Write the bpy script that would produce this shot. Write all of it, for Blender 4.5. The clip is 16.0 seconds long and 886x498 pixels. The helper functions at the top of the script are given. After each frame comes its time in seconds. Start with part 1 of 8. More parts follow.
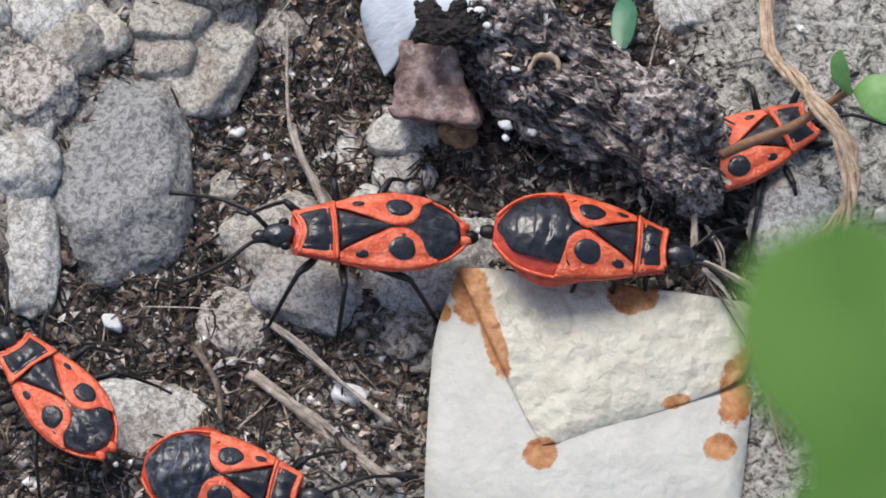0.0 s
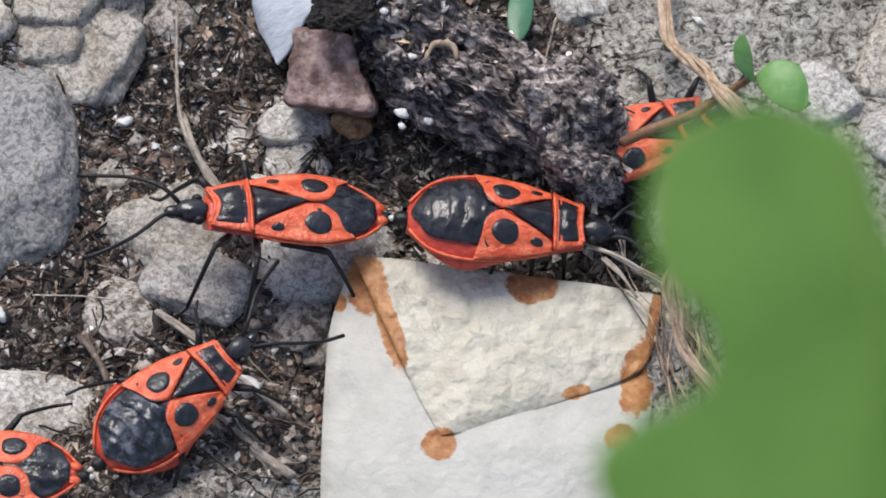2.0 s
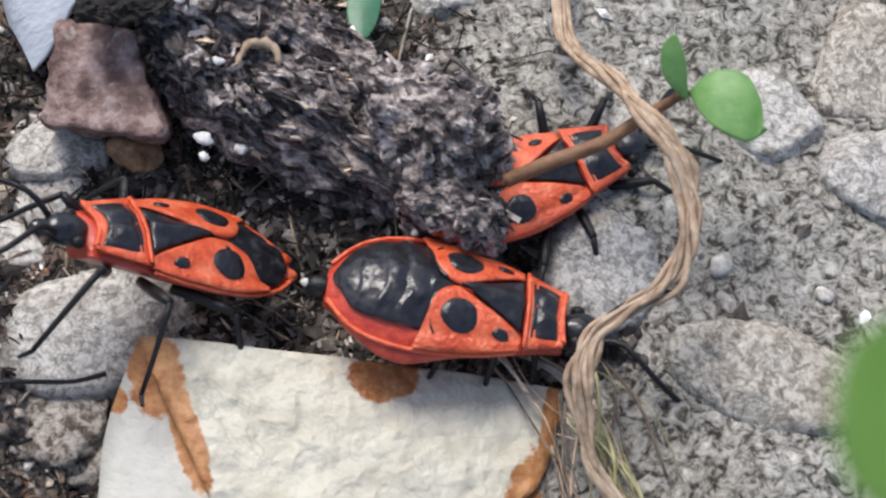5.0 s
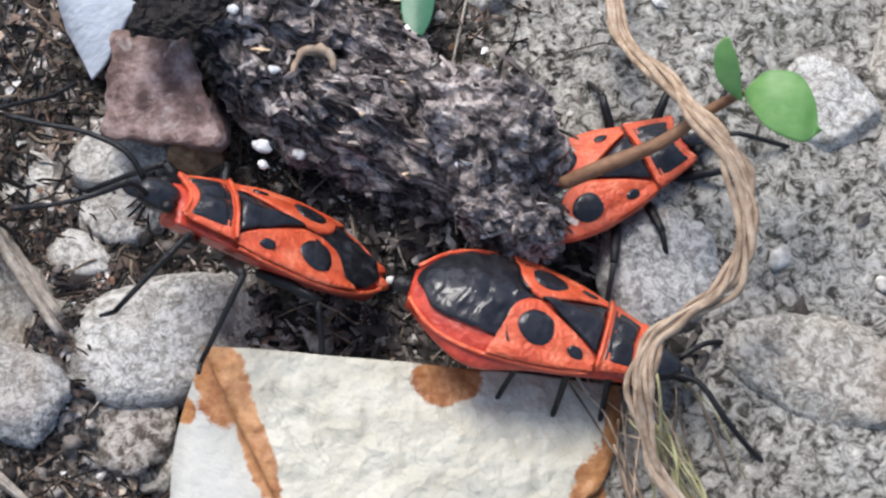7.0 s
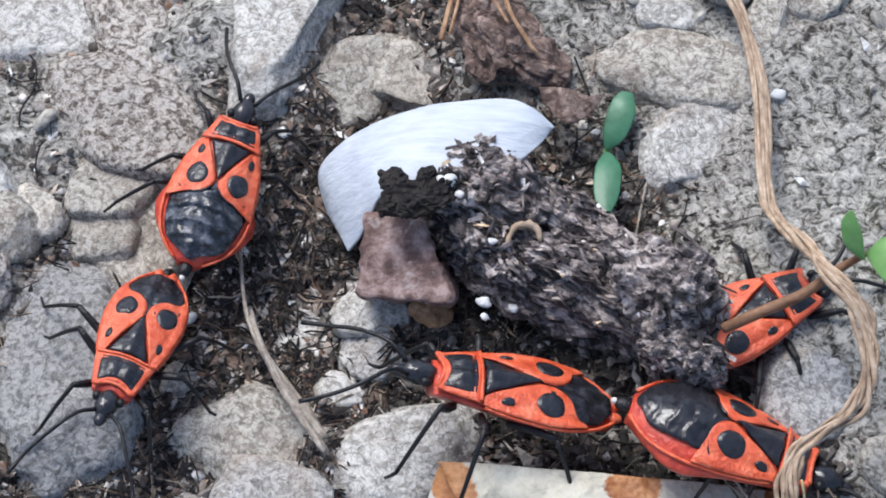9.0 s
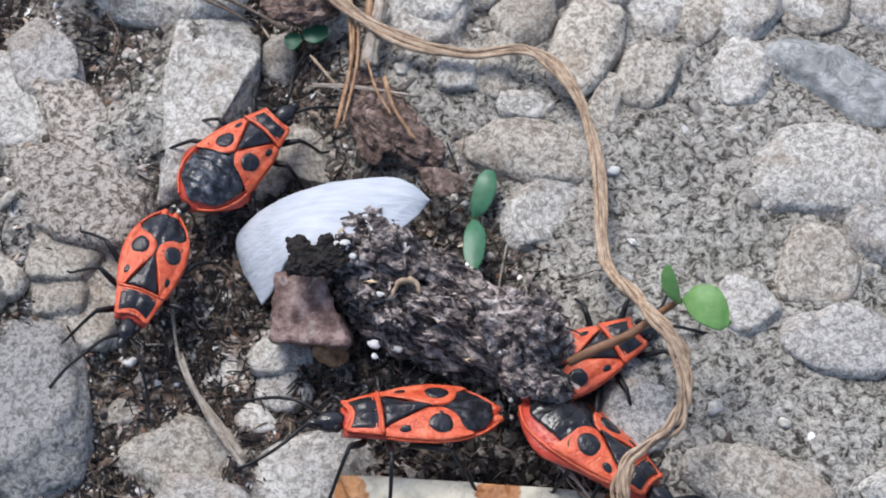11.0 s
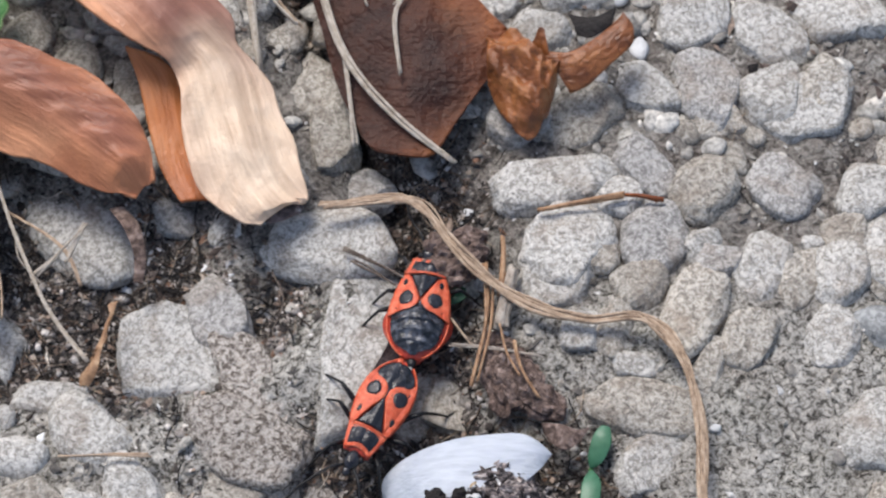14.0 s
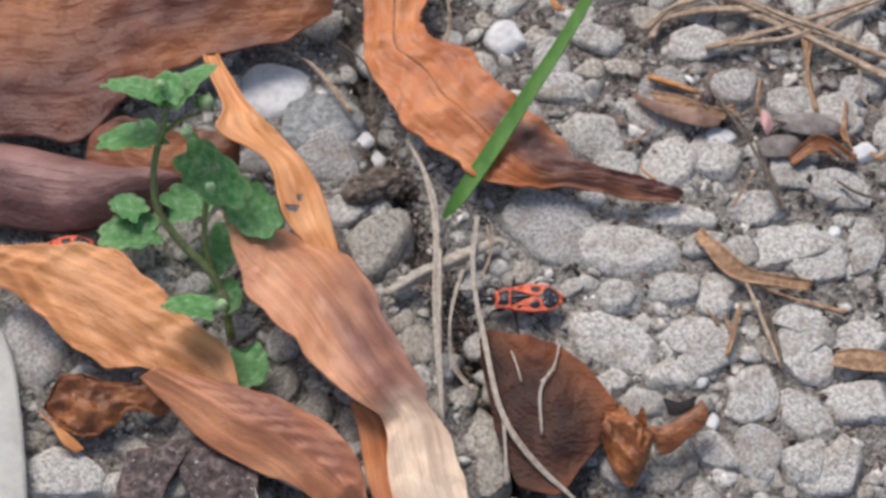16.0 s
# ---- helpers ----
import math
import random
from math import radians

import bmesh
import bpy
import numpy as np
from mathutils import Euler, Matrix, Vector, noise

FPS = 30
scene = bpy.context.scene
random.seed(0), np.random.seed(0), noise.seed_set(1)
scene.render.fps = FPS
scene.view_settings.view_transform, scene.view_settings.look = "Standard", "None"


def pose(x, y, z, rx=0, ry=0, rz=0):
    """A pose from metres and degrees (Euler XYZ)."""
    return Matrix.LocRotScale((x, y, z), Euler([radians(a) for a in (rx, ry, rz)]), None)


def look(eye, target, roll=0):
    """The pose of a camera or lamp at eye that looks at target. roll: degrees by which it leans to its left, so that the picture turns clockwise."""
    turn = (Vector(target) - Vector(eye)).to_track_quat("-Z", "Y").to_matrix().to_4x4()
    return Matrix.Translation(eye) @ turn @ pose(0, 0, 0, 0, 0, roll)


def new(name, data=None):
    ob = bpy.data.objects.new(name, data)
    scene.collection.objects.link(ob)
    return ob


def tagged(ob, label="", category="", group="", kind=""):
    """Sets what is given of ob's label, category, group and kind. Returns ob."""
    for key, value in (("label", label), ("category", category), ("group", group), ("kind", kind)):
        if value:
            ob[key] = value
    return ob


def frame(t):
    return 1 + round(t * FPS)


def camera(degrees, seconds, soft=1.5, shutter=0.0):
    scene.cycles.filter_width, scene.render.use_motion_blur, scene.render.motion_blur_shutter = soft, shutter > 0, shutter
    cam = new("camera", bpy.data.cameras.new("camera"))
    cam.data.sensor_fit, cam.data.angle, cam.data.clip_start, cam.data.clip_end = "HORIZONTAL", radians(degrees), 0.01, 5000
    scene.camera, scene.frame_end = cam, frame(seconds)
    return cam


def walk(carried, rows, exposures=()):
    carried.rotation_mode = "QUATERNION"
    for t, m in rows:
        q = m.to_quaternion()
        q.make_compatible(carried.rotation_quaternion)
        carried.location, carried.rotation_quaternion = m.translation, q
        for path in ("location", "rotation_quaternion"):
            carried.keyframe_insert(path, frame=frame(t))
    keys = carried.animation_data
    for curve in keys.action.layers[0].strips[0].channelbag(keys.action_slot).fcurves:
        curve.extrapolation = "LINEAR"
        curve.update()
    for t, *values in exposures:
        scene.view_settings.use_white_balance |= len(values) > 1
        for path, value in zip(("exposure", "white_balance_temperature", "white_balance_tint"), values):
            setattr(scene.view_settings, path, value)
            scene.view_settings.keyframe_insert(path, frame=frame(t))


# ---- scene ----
# ---- camera ----
cam = camera(20.0, 16.0, soft=1.8)
PATH = [
    (0, -0.001560, -0.060390, 0.096498, 26.615, 1.759, 5.052),
    (0.5, -0.001813, -0.061077, 0.096091, 27.017, 1.087, 4.825),
    (1, -0.002178, -0.061290, 0.096276, 27.389, 0.793, 4.574),
    (1.5, -0.002665, -0.061576, 0.095231, 27.767, 0.068, 4.240),
    (2, -0.004297, -0.063282, 0.092620, 28.580, -1.846, 3.472),
    (2.5, -0.004456, -0.059823, 0.084513, 28.875, -3.702, 3.124),
    (3, -0.004882, -0.054247, 0.076001, 28.892, -4.602, 2.618),
    (3.5, -0.005894, -0.051754, 0.071608, 29.041, -4.779, 2.435),
    (4, -0.005240, -0.047597, 0.069519, 28.422, -5.193, 1.572),
    (4.2, -0.004759, -0.047201, 0.069756, 28.330, -5.055, 1.561),
    (6.3, -0.006352, -0.043738, 0.066797, 27.288, -6.868, -0.415),
    (6.5, -0.006631, -0.041571, 0.067630, 25.745, -6.748, -0.927),
    (7, -0.004283, -0.042321, 0.071728, 24.477, -3.171, 0.762),
    (7.5, -0.004326, -0.044775, 0.076457, 23.637, -1.666, 1.619),
    (8, -0.004437, -0.047795, 0.081536, 23.202, 0.846, 2.468),
    (8.5, -0.003887, -0.051012, 0.088126, 25.884, 1.650, 3.181),
    (9, -0.003872, -0.051762, 0.089705, 28.183, 1.584, 2.318),
    (9.2, -0.004350, -0.052121, 0.089484, 29.293, 1.117, 1.701),
    (11.3, -0.001610, -0.063496, 0.112306, 29.642, 0.111, 0.221),
    (11.5, -0.000728, -0.063554, 0.113510, 29.359, 0.175, 0.051),
    (12, 0.000094, -0.063249, 0.113173, 29.200, 0.036, 0.020),
    (12.5, -0.000446, -0.063060, 0.112708, 29.043, -0.110, -0.056),
    (13, -0.000019, -0.062540, 0.113905, 28.493, 0.514, 0.488),
    (13.5, 0.000577, -0.063379, 0.121696, 29.464, 1.975, 1.713),
    (14, 0.000212, -0.059185, 0.130968, 29.755, 3.113, 3.073),
    (14.5, -0.000896, -0.062045, 0.148986, 30.330, 3.418, 4.733),
    (15, -0.000164, -0.067606, 0.171928, 31.093, 3.926, 6.095),
    (15.5, 0.002888, -0.073315, 0.190042, 32.168, 4.262, 6.916),
    (16, 0.005763, -0.075891, 0.196753, 32.343, 4.385, 7.524),
]
walk(cam, [(t, pose(x, y, z, rx, ry, rz)) for t, x, y, z, rx, ry, rz in PATH],
     exposures=[(0, 0.42, 6480, 9), (4, 0.43, 6530, 10), (6.5, 0.60, 6380, 9), (9.2, 0.58, 6100, 9), (12, 0.36, 6380, 10), (13.5, 0.41, 6430, 10), (14.5, 0.22, 6530, 11), (16, 0.18, 6650, 12)])
cam.data.dof.use_dof, cam.data.dof.focus_distance, cam.data.dof.aperture_fstop = True, 0.105, 430.0

# ---- world, sun, exposure ----
world = bpy.data.worlds.new("overcast_sky")
scene.world = world
world.use_nodes = True
wn = world.node_tree.nodes
sky = wn.new("ShaderNodeTexSky")
sky.sky_type, sky.sun_disc = "NISHITA", False
sky.sun_elevation, sky.sun_rotation = radians(58), radians(-35)
sky.air_density, sky.dust_density, sky.ozone_density = 1.0, 3.0, 1.2
world.node_tree.links.new(sky.outputs[0], wn["Background"].inputs[0])
wn["Background"].inputs[1].default_value = 0.135
sun_data = bpy.data.lights.new("sun", "SUN")
sun_data.energy, sun_data.angle, sun_data.color = 2.0, radians(26), (1.0, 0.97, 0.93)
sun = new("sun", sun_data)
sun.matrix_world = look((-0.12, 0.2, 0.4), (0, 0, 0))

# ---- materials (texture space in millimetres) ----


def stain_nodes(nt, place, colour, stains, stain_tone, rag=1.3, soft=False):
    """Brown stains with ragged edges; each is x, y, half lengths (mm) and a turn in degrees."""
    n, link = nt.nodes, nt.links.new
    ragged = n.new("ShaderNodeTexNoise")
    ragged.inputs["Scale"].default_value, ragged.inputs["Detail"].default_value, ragged.inputs["Roughness"].default_value = (380.0, 5.0, 0.6) if soft else (1100.0, 9.0, 0.72)
    link(place, ragged.inputs["Vector"])
    tone = n.new("ShaderNodeValToRGB")
    for e, (p, c) in zip(tone.color_ramp.elements, ((0.35, stain_tone[0]), (0.65, stain_tone[1]))):
        e.position, e.color = p, (*c, 1)
    link(ragged.outputs["Fac"], tone.inputs[0])
    for x, y, a, b, turn in stains:
        mp = n.new("ShaderNodeMapping")
        mp.vector_type = "TEXTURE"
        mp.inputs["Location"].default_value = (x / 1000, y / 1000, 0)
        mp.inputs["Rotation"].default_value = (0, 0, radians(turn))
        mp.inputs["Scale"].default_value = (a / 1000, b / 1000, 1)
        link(place, mp.inputs["Vector"])
        ln = n.new("ShaderNodeVectorMath")
        ln.operation = "LENGTH"
        link(mp.outputs[0], ln.inputs[0])
        ad = n.new("ShaderNodeMath")
        ad.operation = "MULTIPLY_ADD"
        ad.inputs[1].default_value, ad.inputs[2].default_value = rag, -0.5 * rag
        link(ragged.outputs["Fac"], ad.inputs[0])
        su = n.new("ShaderNodeMath")
        su.operation = "ADD"
        link(ln.outputs["Value"], su.inputs[0])
        link(ad.outputs[0], su.inputs[1])
        mr = n.new("ShaderNodeMapRange")
        mr.inputs["From Min"].default_value, mr.inputs["From Max"].default_value = (1.5, 0.35) if soft else (1.04, 0.9)
        link(su.outputs[0], mr.inputs["Value"])
        mix = n.new("ShaderNodeMix")
        mix.data_type = "RGBA"
        link(mr.outputs[0], mix.inputs["Factor"])
        link(colour, mix.inputs["A"])
        link(tone.outputs[0], mix.inputs["B"])
        colour = mix.outputs["Result"]
    return colour


def material(name, stops, size=1.0, rough=0.7, bump=0.3, bump_size=None, spots=None, stretch=(1, 1, 1), spec=0.4, warp=0.0,
             per_object=0.0, cells=0.0, grain=0.0, through_light=0.0, veins=None, stains=None, pale=None, soft=False, stain_tone=((0.30, 0.115, 0.03), (0.46, 0.26, 0.11))):
    """A node material: stops is a colour ramp over noise of that size (mm); spots = (size, threshold, colour) are stains."""
    m = bpy.data.materials.new(name)
    m.use_nodes = True
    nt = m.node_tree
    n, link = nt.nodes, nt.links.new
    bsdf = n["Principled BSDF"]
    tc = n.new("ShaderNodeTexCoord")
    mp = n.new("ShaderNodeMapping")
    mp.inputs["Scale"].default_value = [1000 * s for s in stretch]
    link(tc.outputs["Object"], mp.inputs["Vector"])
    info = n.new("ShaderNodeObjectInfo")
    shift = n.new("ShaderNodeVectorMath")
    shift.operation = "MULTIPLY_ADD"
    link(info.outputs["Random"], shift.inputs[0])
    shift.inputs[1].default_value = (97.0, 53.0, 31.0)
    link(mp.outputs[0], shift.inputs[2])
    noise_node = n.new("ShaderNodeTexNoise")
    noise_node.inputs["Scale"].default_value = 1.0 / size
    noise_node.inputs["Detail"].default_value = 1.5 if soft else 5.0
    noise_node.inputs["Roughness"].default_value = 0.45 if soft else 0.62
    noise_node.inputs["Distortion"].default_value = warp
    link(shift.outputs[0], noise_node.inputs["Vector"])
    ramp = n.new("ShaderNodeValToRGB")
    el = ramp.color_ramp.elements
    while len(el) < len(stops):
        el.new(0.5)
    for e, (p, c) in zip(el, stops):
        e.position, e.color = p, (*c, 1)
    link(noise_node.outputs["Fac"], ramp.inputs[0])
    colour = ramp.outputs[0]
    if spots:
        for size2, low, high, c2 in spots:
            n2 = n.new("ShaderNodeTexNoise")
            n2.inputs["Scale"].default_value = 1.0 / size2
            n2.inputs["Detail"].default_value = 4.0
            n2.inputs["Distortion"].default_value = 0.6
            link(shift.outputs[0], n2.inputs["Vector"])
            mr = n.new("ShaderNodeMapRange")
            mr.inputs["From Min"].default_value, mr.inputs["From Max"].default_value = low, high
            link(n2.outputs["Fac"], mr.inputs["Value"])
            mix = n.new("ShaderNodeMix")
            mix.data_type = "RGBA"
            link(mr.outputs[0], mix.inputs["Factor"])
            link(colour, mix.inputs["A"])
            mix.inputs["B"].default_value = (*c2, 1)
            colour = mix.outputs["Result"]
    if veins:
        for vsize, width, dark in veins:
            nv = n.new("ShaderNodeTexNoise")
            nv.inputs["Scale"].default_value, nv.inputs["Detail"].default_value = 1.0 / vsize, 3.0
            nv.inputs["Distortion"].default_value = 1.2
            link(shift.outputs[0], nv.inputs["Vector"])
            sub = n.new("ShaderNodeMath")
            sub.operation = "SUBTRACT"
            sub.inputs[1].default_value = 0.5
            link(nv.outputs["Fac"], sub.inputs[0])
            ab = n.new("ShaderNodeMath")
            ab.operation = "ABSOLUTE"
            link(sub.outputs[0], ab.inputs[0])
            mr = n.new("ShaderNodeMapRange")
            mr.inputs["From Max"].default_value, mr.inputs["To Min"].default_value = width, dark
            link(ab.outputs[0], mr.inputs["Value"])
            mix = n.new("ShaderNodeMix")
            mix.data_type, mix.blend_type = "RGBA", "MULTIPLY"
            mix.inputs["Factor"].default_value = 1.0
            link(colour, mix.inputs["A"])
            link(mr.outputs[0], mix.inputs["B"])
            colour = mix.outputs["Result"]
    if stains:
        colour = stain_nodes(nt, tc.outputs["Object"], colour, stains, stain_tone, 0.5 if grain else 1.3, soft)
    if pale:
        colour = stain_nodes(nt, tc.outputs["Object"], colour, pale, ((0.68, 0.51, 0.36), (0.74, 0.59, 0.44)), 0.2, True)
    if per_object:
        hsv = n.new("ShaderNodeHueSaturation")
        mr = n.new("ShaderNodeMapRange")
        mr.inputs["To Min"].default_value, mr.inputs["To Max"].default_value = 1 - per_object, 1 + per_object
        link(info.outputs["Random"], mr.inputs["Value"])
        link(mr.outputs[0], hsv.inputs["Value"])
        link(colour, hsv.inputs["Color"])
        colour = hsv.outputs[0]
    creases = None
    if grain:
        # creases that run along a leaf; "lay" holds the way along and across the blade
        at = n.new("ShaderNodeAttribute")
        at.attribute_name = "lay"
        mg = n.new("ShaderNodeMapping")
        mg.inputs["Scale"].default_value = (0.12, 1.1, 1.0)
        mg.inputs["Rotation"].default_value = (0, 0, 0.2)
        link(at.outputs["Vector"], mg.inputs["Vector"])
        ng = n.new("ShaderNodeTexNoise")
        ng.inputs["Scale"].default_value, ng.inputs["Detail"].default_value = 1.0, 5.0
        ng.inputs["Roughness"].default_value, ng.inputs["Distortion"].default_value = 0.6, 0.3
        link(mg.outputs[0], ng.inputs["Vector"])
        creases = ng.outputs["Fac"]
        # relief shading painted in: the same creases darken and lighten the colour
        rg = n.new("ShaderNodeValToRGB")
        low, high = 1 - 0.4 * grain, 1 + 0.3 * grain
        for e, (p, c) in zip(rg.color_ramp.elements, ((0.34, (low, low * 0.92, low * 0.88)), (0.66, (high, high, high)))):
            e.position, e.color = p, (*c, 1)
        link(creases, rg.inputs[0])
        mix = n.new("ShaderNodeMix")
        mix.data_type, mix.blend_type = "RGBA", "MULTIPLY"
        mix.inputs["Factor"].default_value = 1.0
        link(colour, mix.inputs["A"])
        link(rg.outputs[0], mix.inputs["B"])
        colour = mix.outputs["Result"]
    link(colour, bsdf.inputs["Base Color"])
    bsdf.inputs["Roughness"].default_value = rough
    bsdf.inputs["Specular IOR Level"].default_value = spec
    if through_light:
        bsdf.inputs["Subsurface Weight"].default_value = through_light
        bsdf.inputs["Subsurface Radius"].default_value = (0.0006, 0.0006, 0.0004)
    if bump:
        nb = n.new("ShaderNodeTexNoise")
        nb.inputs["Scale"].default_value = 1.0 / (bump_size or size * 0.4)
        nb.inputs["Detail"].default_value = 5.0
        link(shift.outputs[0], nb.inputs["Vector"])
        b = n.new("ShaderNodeBump")
        b.inputs["Strength"].default_value, b.inputs["Distance"].default_value = bump, 0.0002
        link(nb.outputs["Fac"], b.inputs["Height"])
        last = b.outputs[0]
        if creases:
            b2 = n.new("ShaderNodeBump")
            b2.inputs["Strength"].default_value, b2.inputs["Distance"].default_value = 0.6, 0.0004
            link(creases, b2.inputs["Height"])
            link(last, b2.inputs["Normal"])
            last = b2.outputs[0]
        if cells:
            # a net of low blisters, as on leathery petals
            nw = n.new("ShaderNodeTexNoise")
            nw.inputs["Scale"].default_value = 0.8 / cells
            link(shift.outputs[0], nw.inputs["Vector"])
            wv = n.new("ShaderNodeVectorMath")
            wv.operation = "MULTIPLY_ADD"
            link(nw.outputs["Color"], wv.inputs[0])
            wv.inputs[1].default_value = (1.2 * cells,) * 3
            link(shift.outputs[0], wv.inputs[2])
            vo = n.new("ShaderNodeTexVoronoi")
            vo.feature = "SMOOTH_F1"
            vo.inputs["Scale"].default_value = 1.0 / cells
            link(wv.outputs[0], vo.inputs["Vector"])
            b3 = n.new("ShaderNodeBump")
            b3.inputs["Strength"].default_value, b3.inputs["Distance"].default_value = 0.45, 0.0005
            b3.invert = True
            link(vo.outputs["Distance"], b3.inputs["Height"])
            link(last, b3.inputs["Normal"])
            last = b3.outputs[0]
        link(last, bsdf.inputs["Normal"])
    return m


M_RED = material("bug_red", [(0.3, (0.50, 0.062, 0.022)), (0.5, (0.66, 0.105, 0.04)), (0.7, (0.78, 0.20, 0.10))], 0.6, 0.34, 0.5, 0.16, spec=0.5, spots=[(0.9, 0.6, 0.9, (0.76, 0.22, 0.11))])
M_DEEPRED = material("bug_deep_red", [(0.3, (0.36, 0.03, 0.018)), (0.7, (0.62, 0.085, 0.045))], 0.5, 0.28, 0.4, 0.2, spec=0.5)
M_BLACK = material("bug_black", [(0.3, (0.009, 0.009, 0.012)), (0.7, (0.026, 0.027, 0.033))], 0.5, 0.26, 0.35, 0.3, spec=0.45, spots=[(1.0, 0.6, 0.85, (0.05, 0.053, 0.064))])
M_SHINY = material("bug_glossy_black", [(0.3, (0.009, 0.009, 0.012)), (0.7, (0.028, 0.028, 0.033))], 0.5, 0.2, 0.3, 0.35, spec=0.5)
# black back; the blue-grey top stop paints its sheen into the colour
M_SHEENBACK = material("bug_sheen_back", [(0.36, (0.007, 0.008, 0.010)), (0.5, (0.026, 0.029, 0.037)), (0.66, (0.12, 0.13, 0.155))], 0.6, 0.24, 0.35, 0.35, spec=0.5)
# the pale stop paints glints of the wrinkles onto the black membrane
M_MEMBRANE = material("bug_membrane", [(0.38, (0.008, 0.008, 0.010)), (0.55, (0.02, 0.021, 0.026)), (0.7, (0.07, 0.073, 0.083))], 0.6, 0.22, 0.35, 0.3, spec=0.5)
M_LIMB = material("bug_limb", [(0.3, (0.006, 0.006, 0.007)), (0.7, (0.014, 0.013, 0.014))], 0.4, 0.38, 0.3, 0.1, spec=0.35)
M_PALE = material("bug_pale_joint", [(0.3, (0.45, 0.42, 0.36)), (0.7, (0.7, 0.68, 0.62))], 0.3, 0.4, 0.1)
# ---- building blocks (all lengths in millimetres, linked in metres) ----


def empty(name, x=0, y=0, z=0, rx=0, ry=0, rz=0):
    ob = new(name)
    ob.empty_display_size = 0.002
    ob.matrix_basis = pose(x / 1000, y / 1000, z / 1000, rx, ry, rz)
    return ob


def part(name, bm, mat, parent=None, label="", smooth=True):
    """Links a bmesh (mm) as one mesh object under a thing or a part."""
    me = bpy.data.meshes.new(name)
    for v in bm.verts:
        v.co *= 0.001
    for fc in bm.faces:
        fc.smooth = smooth
    bm.to_mesh(me)
    bm.free()
    for m in mat if isinstance(mat, (list, tuple)) else [mat]:
        me.materials.append(m)
    ob = new(name, me)
    if parent:
        ob.parent = parent
    if label:
        tagged(ob, label)
    return ob


def spline(rows, u):
    """Catmull-Rom through rows (equal-length tuples) at u in 0..1."""
    n = len(rows) - 1
    s = min(max(u, 0), 1) * n
    i = min(int(s), n - 1)
    f = s - i
    a, b, c, d = (rows[max(i - 1, 0)], rows[i], rows[i + 1], rows[min(i + 2, n)])
    return [0.5 * (2 * q + (r - p) * f + (2 * p - 5 * q + 4 * r - s2) * f * f + (3 * q - p - 3 * r + s2) * f ** 3) for p, q, r, s2 in zip(a, b, c, d)]


def grid_mesh(points, thickness=0.0, closed=False, lays=None):
    """A bmesh from a grid of points [i][j]; with thickness it gets a back and a rim."""
    bm = bmesh.new()
    ni, nj = len(points), len(points[0])
    lay = bm.verts.layers.float_vector.new("lay") if lays else None
    top = [[bm.verts.new(p) for p in row] for row in points]
    for i in range(ni - 1):
        for j in range(nj - (0 if closed else 1)):
            k = (j + 1) % nj
            bm.faces.new((top[i][j], top[i + 1][j], top[i + 1][k], top[i][k]))
    bm.normal_update()
    if thickness:
        if sum(fc.normal.z * fc.calc_area() for fc in bm.faces) < 0:
            thickness = -thickness
        under = [[bm.verts.new(v.co - v.normal * thickness) for v in row] for row in top]
        for i in range(ni - 1):
            for j in range(nj - 1):
                bm.faces.new((under[i][j], under[i][j + 1], under[i + 1][j + 1], under[i + 1][j]))
        for i in range(ni - 1):
            bm.faces.new((top[i][0], under[i][0], under[i + 1][0], top[i + 1][0]))
            bm.faces.new((top[i][-1], top[i + 1][-1], under[i + 1][-1], under[i][-1]))
        for j in range(nj - 1):
            bm.faces.new((top[0][j], top[0][j + 1], under[0][j + 1], under[0][j]))
            bm.faces.new((top[-1][j], under[-1][j], under[-1][j + 1], top[-1][j + 1]))
        if lays:
            for i in range(ni):
                for j in range(nj):
                    top[i][j][lay] = under[i][j][lay] = lays[i][j]
        bmesh.ops.recalc_face_normals(bm, faces=bm.faces)
    return bm


def tube(path, radii, sides=7, bm=None, steps=5, straight=False):
    """A round tube along a path; radii for each path point."""
    bm = bm or bmesh.new()
    rows = [(*p, r) for p, r in zip(path, radii)]
    pts = rows if straight else [spline(rows, k / ((len(rows) - 1) * steps)) for k in range((len(rows) - 1) * steps + 1)]
    rings = []
    for k, p in enumerate(pts):
        a, b = Vector(pts[max(k - 1, 0)][:3]), Vector(pts[min(k + 1, len(pts) - 1)][:3])
        way = (b - a).normalized() if (b - a).length > 1e-9 else Vector((0, 0, 1))
        side = way.cross(Vector((0.13, 0.21, 1))).normalized()
        up = side.cross(way)
        rings.append([bm.verts.new(Vector(p[:3]) + (side * math.cos(t) + up * math.sin(t)) * max(p[3], 0.004))
                      for t in (2 * math.pi * s / sides for s in range(sides))])
    for r0, r1 in zip(rings, rings[1:]):
        for s in range(sides):
            bm.faces.new((r0[s], r0[(s + 1) % sides], r1[(s + 1) % sides], r1[s]))
    bm.faces.new(rings[0][::-1])
    bm.faces.new(rings[-1])
    return bm


def ellipsoid(x, y, z, rx, ry, rz, bm=None, level=2):
    bm = bm or bmesh.new()
    made = bmesh.ops.create_icosphere(bm, subdivisions=level, radius=1)["verts"]
    for v in made:
        v.co = Vector((v.co.x * rx + x, v.co.y * ry + y, v.co.z * rz + z))
    return bm


